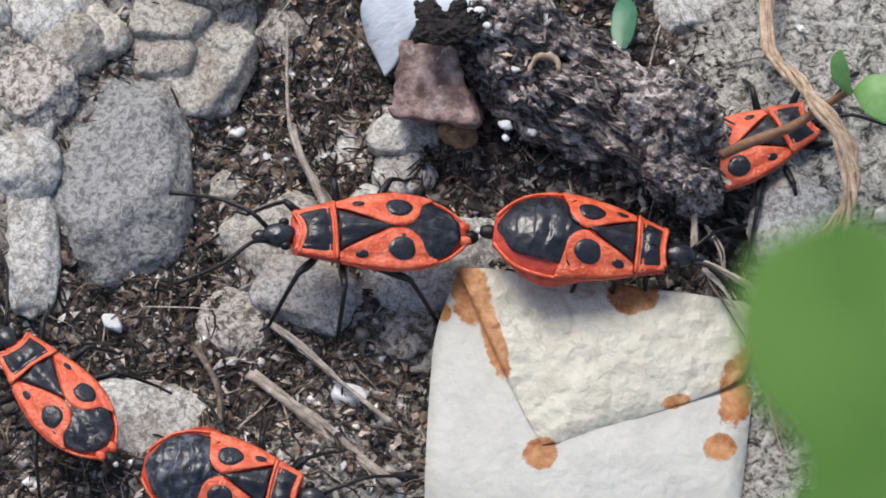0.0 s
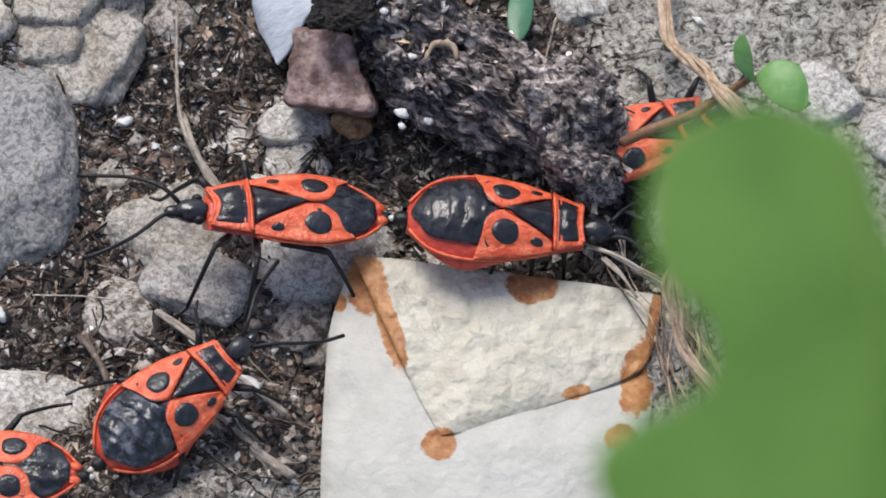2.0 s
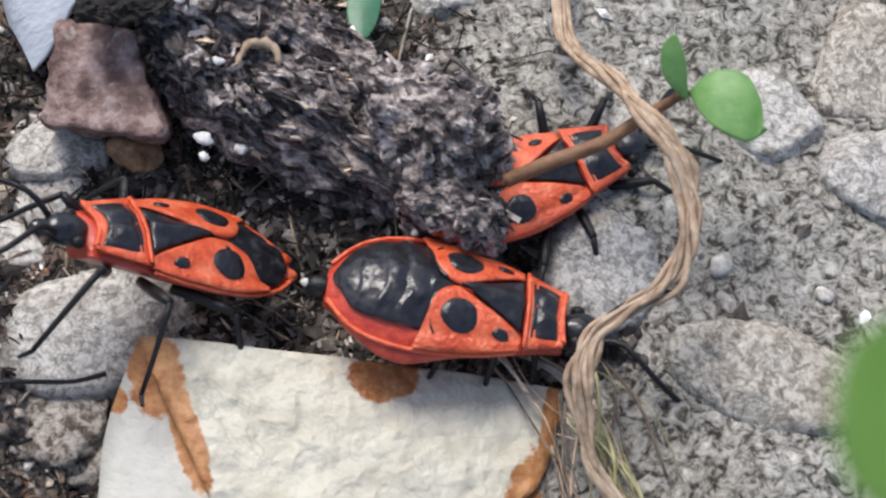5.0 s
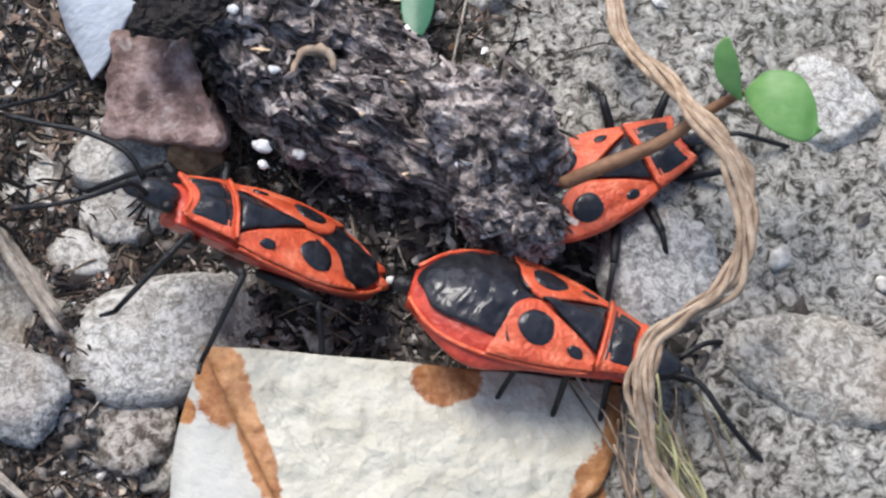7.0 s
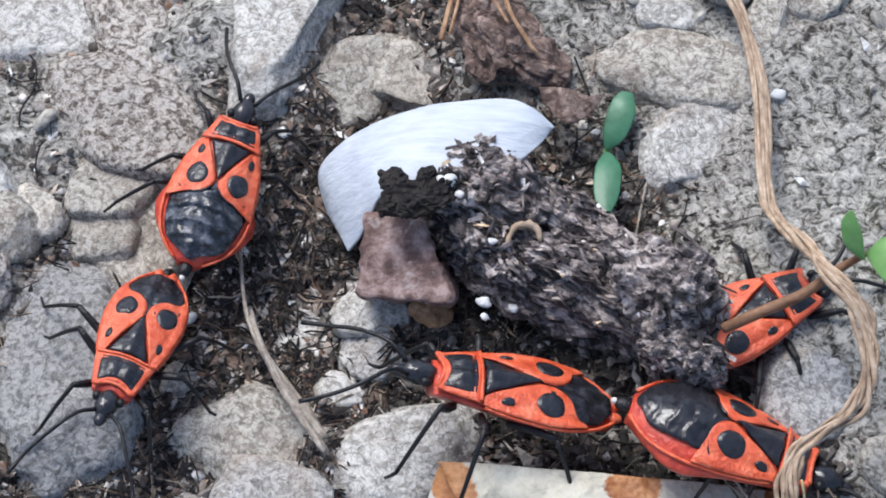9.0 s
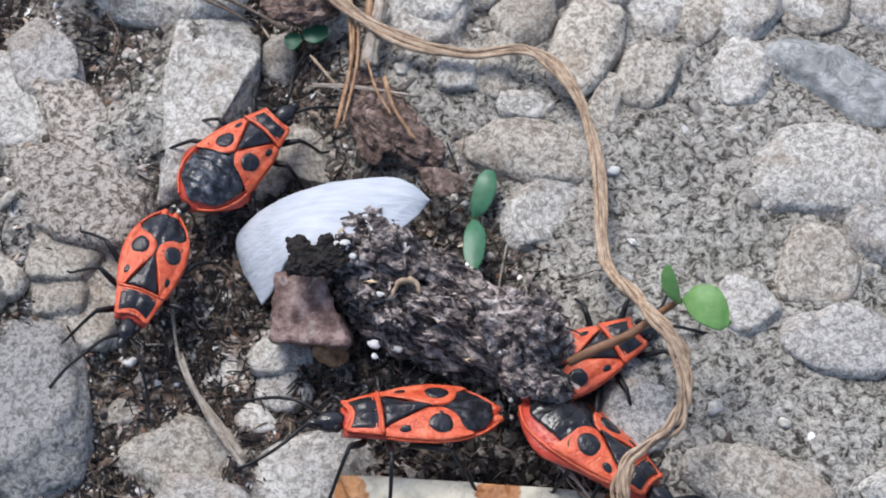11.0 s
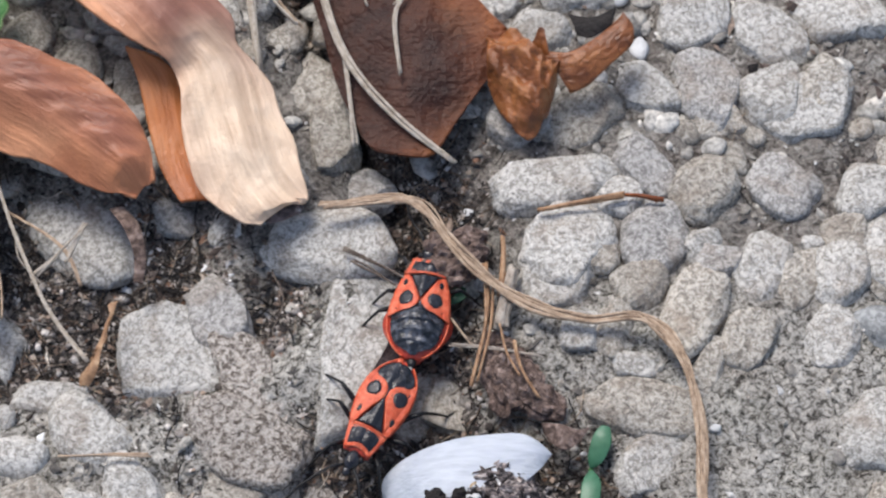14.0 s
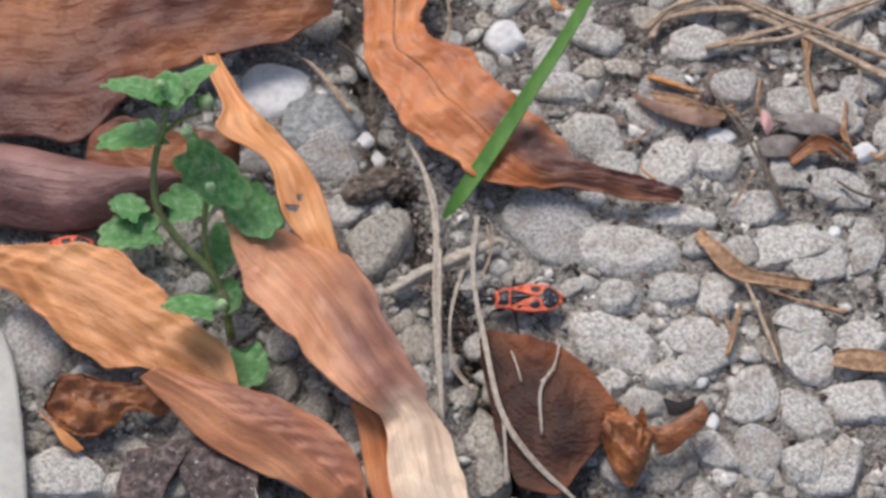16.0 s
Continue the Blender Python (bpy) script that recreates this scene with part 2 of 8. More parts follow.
def rough_up(bm, amount, size, seed=0.0, sharp=False):
    """Pushes the vertices along their normals by noise of that size (mm)."""
    bm.normal_update()
    for v in bm.verts:
        p = v.co / size + Vector((seed, seed * 1.7, seed * 0.6))
        d = noise.fractal(p, 0.9, 2.1, 4)
        if sharp:
            d = abs(d) * 1.6 - 0.45
        v.co += v.normal * d * amount
    return bm


def sheet(name, rows, mat, thick=0.12, camber=0.6, wave=0.25, across=20, steps=9, seed=0.0, parent=None, label="", curl=0.0, ragged=0.0, wrinkle=0.0, ribs=0.0, midrib=None, veins=(), holes=()):
    """A leaf-like sheet lofted between two edges. rows: left x, y, z, right x, y, z. camber: how far the middle bulges up."""
    n = (len(rows) - 1) * steps
    grid, lays, gone, before = [], [], 0.0, None
    for i in range(n + 1):
        r = spline(rows, i / n)
        a, b = Vector(r[:3]), Vector(r[3:6])
        wide = (b - a).length
        mid = (a + b) / 2
        gone += (mid - before).length if before else 0.0
        before = mid
        line, lay = [], []
        for j in range(across + 1):
            f = j / across
            if ragged:
                f = f + (0.5 - f) * 0.5 * ragged * (abs(2 * f - 1) ** 3) * (1 + noise.noise(Vector((gone * 0.32, 7 * (j > across / 2), seed))))
            p = a.lerp(b, f)
            bulge = 1 - (2 * f - 1) ** 2
            q = Vector((p.x * 0.35 + seed, p.y * 0.35, seed * 2))
            q2 = Vector((p.x * 1.3 + seed, p.y * 1.3, seed * 3))
            p = p + Vector((0, 0, 1)) * (bulge * camber * min(1, wide / 4) + (noise.noise(q) + 0.1 * noise.noise(q2) + 0.22 * wrinkle * (0.4 - abs(noise.noise(Vector((p.x * 0.55, p.y * 0.55, seed + 4)))) * 2) + 0.08 * wrinkle * (0.4 - abs(noise.noise(Vector((p.x * 1.5, p.y * 1.5, seed + 9)))) * 2)) * wave + curl * abs(2 * f - 1) ** 4)
            if ribs:
                y = (f - 0.5) * wide
                slant = gone - 1.1 * abs(y)
                p.z += ribs * (0.45 * noise.noise(Vector((gone * 0.14, y * 0.8, seed + 2))) + 0.45 * (0.35 - abs(noise.noise(Vector((slant * 0.4, y * 0.12, seed + 6)))) * 1.6) + 0.06 * noise.noise(Vector((slant * 1.3, y * 0.7, seed + 8))))
            line.append(p)
            lay.append(Vector((gone, (f - 0.5) * wide, seed)))
        grid.append(line)
        lays.append(lay)
    bm = grid_mesh(grid, thick, lays=lays)
    torn = []
    for face in bm.faces:
        c = face.calc_center_median()
        if any(math.hypot(c.x - hx, c.y - hy) < hr * (1 + 0.5 * noise.noise(c * (1.2 / hr))) for hx, hy, hr in holes):
            torn.append(face)
    bmesh.ops.delete(bm, geom=torn, context="FACES")
    ob = part(name, bm, mat, parent, label)
    for f in veins:
        j = round(across * f)
        pts = [grid[i][j] + Vector((0, 0, 0.01)) for i in range(1, n, 3)]
        part("vein", tube(pts, [0.03] * len(pts), 5, straight=True), mat, ob)
    if midrib:
        pts = [grid[i][across // 2] + Vector((0, 0, 0.02)) for i in range(1, n, 3)]
        part("midrib", tube(pts, [0.12 * (1 - 0.7 * k / len(pts)) for k in range(len(pts))], 6, straight=True), midrib, ob)
    return ob


def strand(name, path, radius, mat, fibres=3, seed=0.0, parent=None, flat=0.6, spread=0.6):
    """A dry stalk along a path: one fibre is one mesh, several fibres are parts of the stalk."""
    top = None
    if fibres > 1:
        top = new(name)
        top.empty_display_size = 0.002
        if parent:
            top.parent = parent
    n = (len(path) - 1) * 6
    for k in range(fibres):
        pts, rad = [], []
        for i in range(n + 1):
            p = spline(path, i / n)
            ph = i * 0.13 + k * 2 * math.pi / fibres + seed
            w = noise.noise(Vector((i * 0.12, k * 3.1, seed)))
            pts.append((p[0] + radius * spread * math.cos(ph) * (1 + 1.8 * w), p[1] + radius * spread * math.sin(ph) * (0.6 + 1.8 * w), p[2] + radius * 0.5 * flat * math.sin(ph * 1.3 + k)))
            rad.append(radius * (0.62 + 0.3 * w) * (0.75 + 0.5 * noise.noise(Vector((i * 0.05, k, seed + 3)))))
        ob = part(name if fibres == 1 else "fibre", tube(pts, rad, 6, straight=True), mat, top or parent)
    return top or ob
# ---- the firebugs ----


def bug_form(female):
    """Half width, top and rim height along the body; x runs to the head."""
    if female:
        half = [(3.6, 0.95), (3.0, 1.14), (2.3, 1.38), (1.2, 1.76), (0.0, 1.98), (-1.2, 2.06), (-2.2, 1.92), (-3.0, 1.56), (-3.5, 1.08), (-3.75, 0.7), (-3.85, 0.4)]
        top = [(3.6, 2.0), (3.0, 2.42), (2.2, 2.55), (0.8, 2.75), (-0.6, 2.95), (-2.0, 2.95), (-3.1, 2.6), (-3.85, 2.0)]
    else:
        half = [(3.65, 0.92), (3.0, 1.1), (1.85, 1.36), (0.8, 1.66), (-0.6, 1.84), (-1.8, 1.74), (-2.8, 1.36), (-3.4, 0.98), (-3.75, 0.62), (-3.9, 0.35)]
        top = [(3.65, 2.0), (3.0, 2.36), (1.85, 2.45), (0.4, 2.52), (-0.9, 2.5), (-2.2, 2.4), (-3.2, 2.22), (-3.9, 2.02)]

    def at(table, x):
        pts = sorted(table)
        return float(np.interp(x, [p[0] for p in pts], [p[1] for p in pts]))

    def smooth(table, x):
        return sum(at(table, x + d) for d in (-0.3, -0.15, 0, 0.15, 0.3)) / 5

    rim = [(3.65, 1.75), (2.0, 1.92), (0, 2.0), (-2, 1.98), (-3.9, 1.85)]
    return (lambda x: smooth(half, x)), (lambda x: smooth(top, x)), (lambda x: smooth(rim, x))


def make_bug(name, label, female=False, group="firebugs", legs_seed=0, feelers=True, leg_reach=1.0, drop=0.0, back_mat=None):
    W, T, E = bug_form(female)
    front, tail = (3.6, -3.85) if female else (3.65, -3.9)
    xb = 2.3 if female else 1.85          # rear edge of the pronotum
    apex = 0.1 if female else -0.62        # tip of the scutellum
    spot_x = 0.2 if female else -0.95
    cor_end = -1.1 if female else -2.55
    bug = empty(name)
    tagged(bug, label, "firebug", group)

    def top_at(x, y, lift=0.0):
        w = max(W(x), 0.05)
        f = min(abs(y) / w, 1.0)
        return E(x) + (T(x) - E(x)) * (1 - f ** 2.2) + lift

    # body: a closed loft with a domed back and a belly
    rings = []
    for i in range(41):
        x = front + (tail - front) * i / 40
        w = W(x)
        ring = []
        for k in range(28):
            a = 2 * math.pi * k / 28
            below = max(0.0, -math.sin(a))
            swell = 0.3 * math.exp(-((x + 1.5) / 1.4) ** 2) * math.sin(math.pi * min(1.0, 1.25 * below)) if female else 0.0
            y = w * math.cos(a) * (1 + swell - below * (0.15 if female else 0.4))
            z = top_at(x, y, -0.1) if math.sin(a) >= 0 else E(x) + math.sin(a) * (E(x) - 0.75)
            ring.append((x, y, z))
        rings.append(ring)
    bm = grid_mesh(rings, closed=True)
    bm.verts.ensure_lookup_table()
    bm.faces.new([bm.verts[k] for k in range(28)])
    bm.faces.new([bm.verts[40 * 28 + k] for k in range(28)][::-1])
    bmesh.ops.recalc_face_normals(bm, faces=bm.faces)
    part("abdomen", bm, M_DEEPRED, bug, "deep red abdomen with a paler rim")

    def plate(pname, x0, x1, low, high, lift, mat, nx=16, ny=10, lab="", groove=0.0, parent=bug, relief=None):
        grid = []
        for i in range(nx + 1):
            x = x0 + (x1 - x0) * i / nx
            a, b = low(x), high(x)
            row = []
            for j in range(ny + 1):
                y = a + (b - a) * j / ny
                edge = min(j, ny - j, i, nx - i)
                row.append((x, y, top_at(x, y, lift * (0.45 if edge == 0 else 1.0)) + (relief(x, y) if relief else 0.0) + groove * (math.sin(5.5 * x + 2.2 * abs(y) + 2.5 * noise.noise(Vector((x * 0.9, y * 0.9, 8.0)))) + 1.6 * noise.noise(Vector((x * 2.2, y * 2.2, 4.0))))))
            grid.append(row)
        return part(pname, grid_mesh(grid, 0.07), mat, parent, lab)

    # rim of the abdomen
    for side in (1, -1):
        path = [(x, side * (W(x) + 0.02), E(x) + 0.04) for x in np.linspace(xb - 0.2, tail + 0.05, 16)]
        part("rim", tube(path, [0.075] * 16, 6, steps=2), M_RED, bug, "bright red rim")
    # pronotum: red frame with raised sides, black panel with two swellings, hollowed front collar
    def saddle(x, y):
        f = abs(y) / max(W(x), 0.1)
        return 0.2 * max(0.0, f - 0.62) / 0.38 - 0.06 * (1 - f)

    def front_edge(y):
        return front - 0.02 - (0.3 if not female else 0.1) * max(0.0, 1 - (y / 0.85) ** 2)

    grid = []
    for i in range(15):
        row = []
        for j in range(19):
            g = -1 + 2 * j / 18
            x = xb + (front_edge(g * W(front)) - xb) * i / 14
            y = g * W(x) * 1.05
            row.append((x, y, top_at(x, y, 0.05 if i in (0, 14) or j in (0, 18) else 0.1) + saddle(x, y) + (0.07 if i >= 13 else 0.0)))
        grid.append(row)
    pro = part("pronotum", grid_mesh(grid, 0.07), M_RED, bug, "red pronotum with a black panel")
    swell = lambda x, y: saddle(x, y) + 0.13 * math.exp(-((x - xb - 0.75) / 0.4) ** 2 - ((abs(y) - 0.42) / 0.3) ** 2) - 0.06 * math.exp(-((x - xb - 0.3) / 0.12) ** 2)
    grid = []
    for i in range(17):
        row = []
        for j in range(21):
            g = -1 + 2 * j / 20
            x = xb + 0.14 + (front_edge(g * W(front)) - 0.2 - xb - 0.14) * i / 16
            y = g * W(x) * 0.86
            row.append((x, y, top_at(x, y, 0.07 if i in (0, 16) or j in (0, 20) else 0.15) + swell(x, y)))
        grid.append(row)
    part("panel", grid_mesh(grid, 0.06), M_BLACK, pro)
    path = [(front_edge(y) - 0.02, y, top_at(front - 0.15, y, 0.13) + saddle(front - 0.15, y)) for y in np.linspace(-0.9, 0.9, 11)]
    part("collar", tube(path, [0.1] * 11, 6, steps=2), M_RED, pro)
    path = [(xb + 0.02, y, top_at(xb, y, 0.13) + saddle(xb, y)) for y in np.linspace(-W(xb), W(xb), 11)]
    part("hind_edge", tube(path, [0.075] * 11, 6, steps=2), M_RED, pro)
    # wing covers
    def inner(x):
        return max(0.04, 1.12 * (x - apex) / (xb - apex)) if x > apex else 0.04
    for side in (1, -1):
        def lo(x, s=side):
            y = inner(x)
            if x < spot_x:
                dx = spot_x - x
                if dx < 0.97:
                    y = max(y, 0.98 - math.sqrt(0.97 ** 2 - dx * dx) + 0.02)
                else:
                    y = 0.98 + (W(x) * 0.98 - 0.98) * min(1.0, (dx - 0.97) / (spot_x - 0.97 - cor_end)) ** 0.8
            return s * min(y, W(x) * 0.985)
        cover = plate("wing_cover", cor_end, xb - 0.04, lo, lambda x, s=side: s * W(x) * 1.03, 0.13, M_RED, 44, 14, "orange-red wing cover with black spots", relief=lambda x, y: 0.1 * max(0.0, abs(y) / W(x) - 0.8) / 0.2 + 0.045 * noise.noise(Vector((x * 0.8, y * 1.6, legs_seed))) - 0.05 * math.exp(-((abs(y) - 0.78 * W(x)) / 0.1) ** 2))
        for sx, sy, rx, ry, nm in ((spot_x, 0.98, 0.6, 0.5, "spot"), (spot_x + 1.75 if not female else spot_x + 1.35, 1.22, 0.27, 0.15, "small_spot")):
            bm = bmesh.new()
            ring0 = bm.verts.new((sx, side * sy, top_at(sx, sy, 0.19)))
            rings = []
            for k, fr in enumerate((0.55, 0.92, 1.0)):
                rings.append([bm.verts.new((sx + rx * fr * math.cos(a) * (1 + 0.07 * math.sin(3 * a + side)), side * (sy + ry * fr * math.sin(a)),
                                            top_at(sx + rx * fr * math.cos(a), sy + ry * fr * math.sin(a), (0.185, 0.18, 0.12)[k])))
                              for a in (2 * math.pi * q / 18 for q in range(18))])
            for q in range(18):
                bm.faces.new((ring0, rings[0][q], rings[0][(q + 1) % 18]))
                for r0, r1 in zip(rings, rings[1:]):
                    bm.faces.new((r0[q], r1[q], r1[(q + 1) % 18], r0[(q + 1) % 18]))
            bmesh.ops.recalc_face_normals(bm, faces=bm.faces)
            part(nm, bm, M_BLACK, cover)
    # scutellum with a keel
    sc = plate("scutellum", apex + 0.02, xb - 0.1, lambda x: -inner(x) * 0.93 + 0.03, lambda x: inner(x) * 0.93 - 0.03, 0.15, M_BLACK, 18, 12, "black triangular scutellum", groove=0.02, relief=lambda x, y: 0.09 * math.exp(-(y / 0.22) ** 2) - 0.08 * math.exp(-((abs(y) - 0.5) / 0.25) ** 2))
    # membrane or bare black back
    m_hi = lambda x: W(x) * 0.9 * min(1.0, max(0.02, (x - tail - 0.1) / 0.7)) ** 0.5
    if female:
        def folds(x, y):
            clear = (math.hypot(x - spot_x, abs(y) - 0.98) - 0.95) / 0.3 if abs(y) < 0.98 else (cor_end - x) / 0.3
            clear = max(0.0, min(1.0, clear)) if x < spot_x else 0.0
            step = (1.35 * (x + 0.1 * y * y) + 0.3 * noise.noise(Vector((x, y * 1.4, legs_seed)))) % 1.0
            fold = (0.2 if back_mat else 0.09) * (1 - step) ** 1.6 * min(1.0, step / 0.12)
            return clear * (fold + (0.11 if back_mat else 0.05) * noise.noise(Vector((x * 2.4, y * 2.4, legs_seed)))) - 0.06 * (1 - clear)

        plate("back", tail + 0.12, apex, lambda x: -m_hi(x) * (1.0 if back_mat else 0.84), m_hi, 0.03, back_mat or M_SHINY, 64, 30, "black segmented back", groove=0.012, relief=folds)
        for side in (1, -1):
            path = [(spot_x - 0.95 * math.cos(q), side * (0.98 + 0.95 * math.sin(q)), top_at(spot_x - 0.95 * math.cos(q), min(0.98 + 0.95 * math.sin(q), W(0)), 0.06)) for q in np.linspace(-1.0, 1.0, 9)]
            part("cover_edge", tube(path, [0.05] * 9, 5, steps=2), M_SHINY, bug)
    else:
        folds = lambda x, y: 0.07 * abs(math.sin(6.0 * y * (1 + 0.12 * x) + 1.5 * noise.noise(Vector((x, y, legs_seed))))) + 0.06 * noise.noise(Vector((x * 1.5, y * 2.5, 3.0)))
        plate("membrane", tail + 0.3, apex + 0.1, lambda x: -m_hi(x), m_hi, 0.02, M_MEMBRANE, 44, 28, "blackish wrinkled wing membrane", groove=0.012, relief=folds)
        for side in (1, -1):
            part("tail_lobe", ellipsoid(tail + 0.1, side * 0.34, E(tail) + 0.02, 0.34, 0.24, 0.2), M_RED, bug)
    # head, eyes, beak, feelers
    head = part("head", rough_up(ellipsoid(4.2, 0, 1.7, 0.78, 0.55, 0.5, level=3), 0.04, 0.4), M_SHINY, bug, "black head")
    part("snout", ellipsoid(5.0, 0, 1.6, 0.42, 0.3, 0.28), M_SHINY, head)
    for side in (1, -1):
        part("eye", ellipsoid(4.0, side * 0.57, 1.82, 0.24, 0.2, 0.22), M_LIMB, head)
        if feelers:
            rnd = random.Random(legs_seed * 7 + side)
            b = rnd.uniform(-0.35, 0.35)
            pts = [(4.75, side * 0.35, 1.8), (5.5, side * (0.75 + b), 2.1), (6.6, side * (1.5 + b), 1.7), (7.6, side * (1.9 + 2 * b), 1.0), (8.7, side * (2.2 + 2.4 * b), 0.5)]
            part("feeler", tube(pts, [0.11, 0.1, 0.095, 0.09, 0.11], 6, steps=3), M_LIMB, bug, "black jointed feeler")
    # six legs, each with its origin at the hip
    rnd = random.Random(legs_seed)
    legs = []
    for hx, hy, reach, lean in ((2.6, 0.75, 3.2, 0.85), (1.5, 0.95, 3.3, 0.05), (0.4, 1.05, 4.2, -0.8)):
        reach = reach * leg_reach
        for side in (1, -1):
            j = rnd.uniform(-0.25, 0.25)
            a = lean + j
            dx, dy = math.sin(a), math.cos(a) * side
            knee = (dx * reach * 0.46, dy * reach * 0.46, 0.75 + rnd.uniform(-0.1, 0.3))
            low = -0.85 - drop
            foot = (dx * reach * 0.86 + 0.15 * lean, dy * reach * 0.86, low)
            toe = (foot[0] + 0.75 * (0.5 if lean > 0 else -0.9) * abs(lean) + 0.2 * dx, foot[1] + 0.35 * dy, low - 0.12)
            bm = tube([(0, 0, 0), (knee[0] * 0.5, knee[1] * 0.5, 0.42), knee], [0.16, 0.2, 0.14], 7, steps=2)
            tube([knee, ((knee[0] + foot[0]) / 2, (knee[1] + foot[1]) / 2, (knee[2] + low) / 2 + 0.1), foot], [0.115, 0.1, 0.085], 6, bm, steps=2)
            tube([foot, ((foot[0] + toe[0]) / 2, (foot[1] + toe[1]) / 2, low - 0.08), toe], [0.09, 0.08, 0.06], 6, bm, steps=2)
            leg = part("leg", bm, M_LIMB, bug, "thin black jointed leg")
            leg.location = (hx / 1000, side * hy / 1000, 0.00105)
            legs.append(leg)
    part("joint", ellipsoid(tail - 0.62, 0, 1.62, 0.2, 0.14, 0.14), M_PALE, bug, "pale joint at the tail")
    part("tail_capsule", ellipsoid(tail - 0.2, 0, 1.6, 0.48, 0.33, 0.3), M_LIMB, bug)
    return bug, legs
# ---- the ground: washed concrete with a soil-filled hollow ----


def hollow(x, y):
    """How much of the soil hollow lies at a place, 0 to 1."""
    a = math.exp(-(((x + 11.5) / 12.8) ** 4) - (((y + 9) / 12.5) ** 4))
    b = math.exp(-(((x + 11.5) / 3.5) ** 2) - (((y - 13) / 11.0) ** 4))
    c = 0.75 * math.exp(-(((x + 27) / 11.0) ** 2) - (((y + 20) / 11.0) ** 2))
    d = 0.75 * math.exp(-(((x + 34) / 10.0) ** 4) - (((y - 12) / 8.0) ** 4))
    e = 0.6 * math.exp(-(((x + 21.2 - 0.3 * (y - 11)) / 2.2) ** 2) - (((y - 11.3) / 4.2) ** 4))
    return min(1.0, a + 0.75 * b + c + d + e + crack(x, y))


CRACK = ((-38, 72), (-34.9, 60.8), (-31, 52.6), (-27.5, 45.3), (-23.9, 40.1), (-21.6, 34.3), (-18.3, 27.6), (-14, 17))


def crack(x, y):
    """The open joint that runs up from the hollow."""
    best = 9.0
    for (ax, ay), (bx, by) in zip(CRACK, CRACK[1:]):
        f = min(1, max(0, ((x - ax) * (bx - ax) + (y - ay) * (by - ay)) / ((bx - ax) ** 2 + (by - ay) ** 2)))
        best = min(best, math.hypot(x - ax - f * (bx - ax), y - ay - f * (by - ay)))
    return 0.85 * math.exp(-(best / 1.5) ** 2)


def soiled(x, y):
    """Where dark grit lies between the stones."""
    far = 0.52 / (1 + math.exp(-(y - 11) / 2.5)) - 0.16 / (1 + math.exp(-(y - 34 - 0.1 * x) / 5.0)) + 0.3 / (1 + math.exp(-(y - 60 + 0.25 * x) / 4.0))
    return max(hollow(x, y), far, shaded_soil(x, y))


def shaded_soil(x, y):
    """The strip of dark soil between the bark lump and the cream petal, with the shade under bark and bugs painted in.
    """
    return math.exp(-(((x + 1.2) / 6.6) ** 4) - (((y + 10.3 + 0.12 * x) / 2.6) ** 4))


def ground_z(x, y):
    s = hollow(x + 1.3 * noise.noise(Vector((x * 0.3, y * 0.3, 3))), y)
    z = -3.3 * max(s, shaded_soil(x, y)) - 0.45 / (1 + math.exp(-(y - 11) / 2.5)) - 2.5 * math.exp(-(((x + 0.8) / 10.4) ** 8) - (((y + 29) / 16.5) ** 6))
    z -= 0.9 * shaded_soil(x, y)
    z += 0.32 * noise.fractal(Vector((x * 0.28, y * 0.28, 1.0)), 0.8, 2.0, 3)
    z += (0.16 + 0.42 * s) * noise.fractal(Vector((x * 1.3, y * 1.3, 5.0)), 0.8, 2.0, 3)
    return z


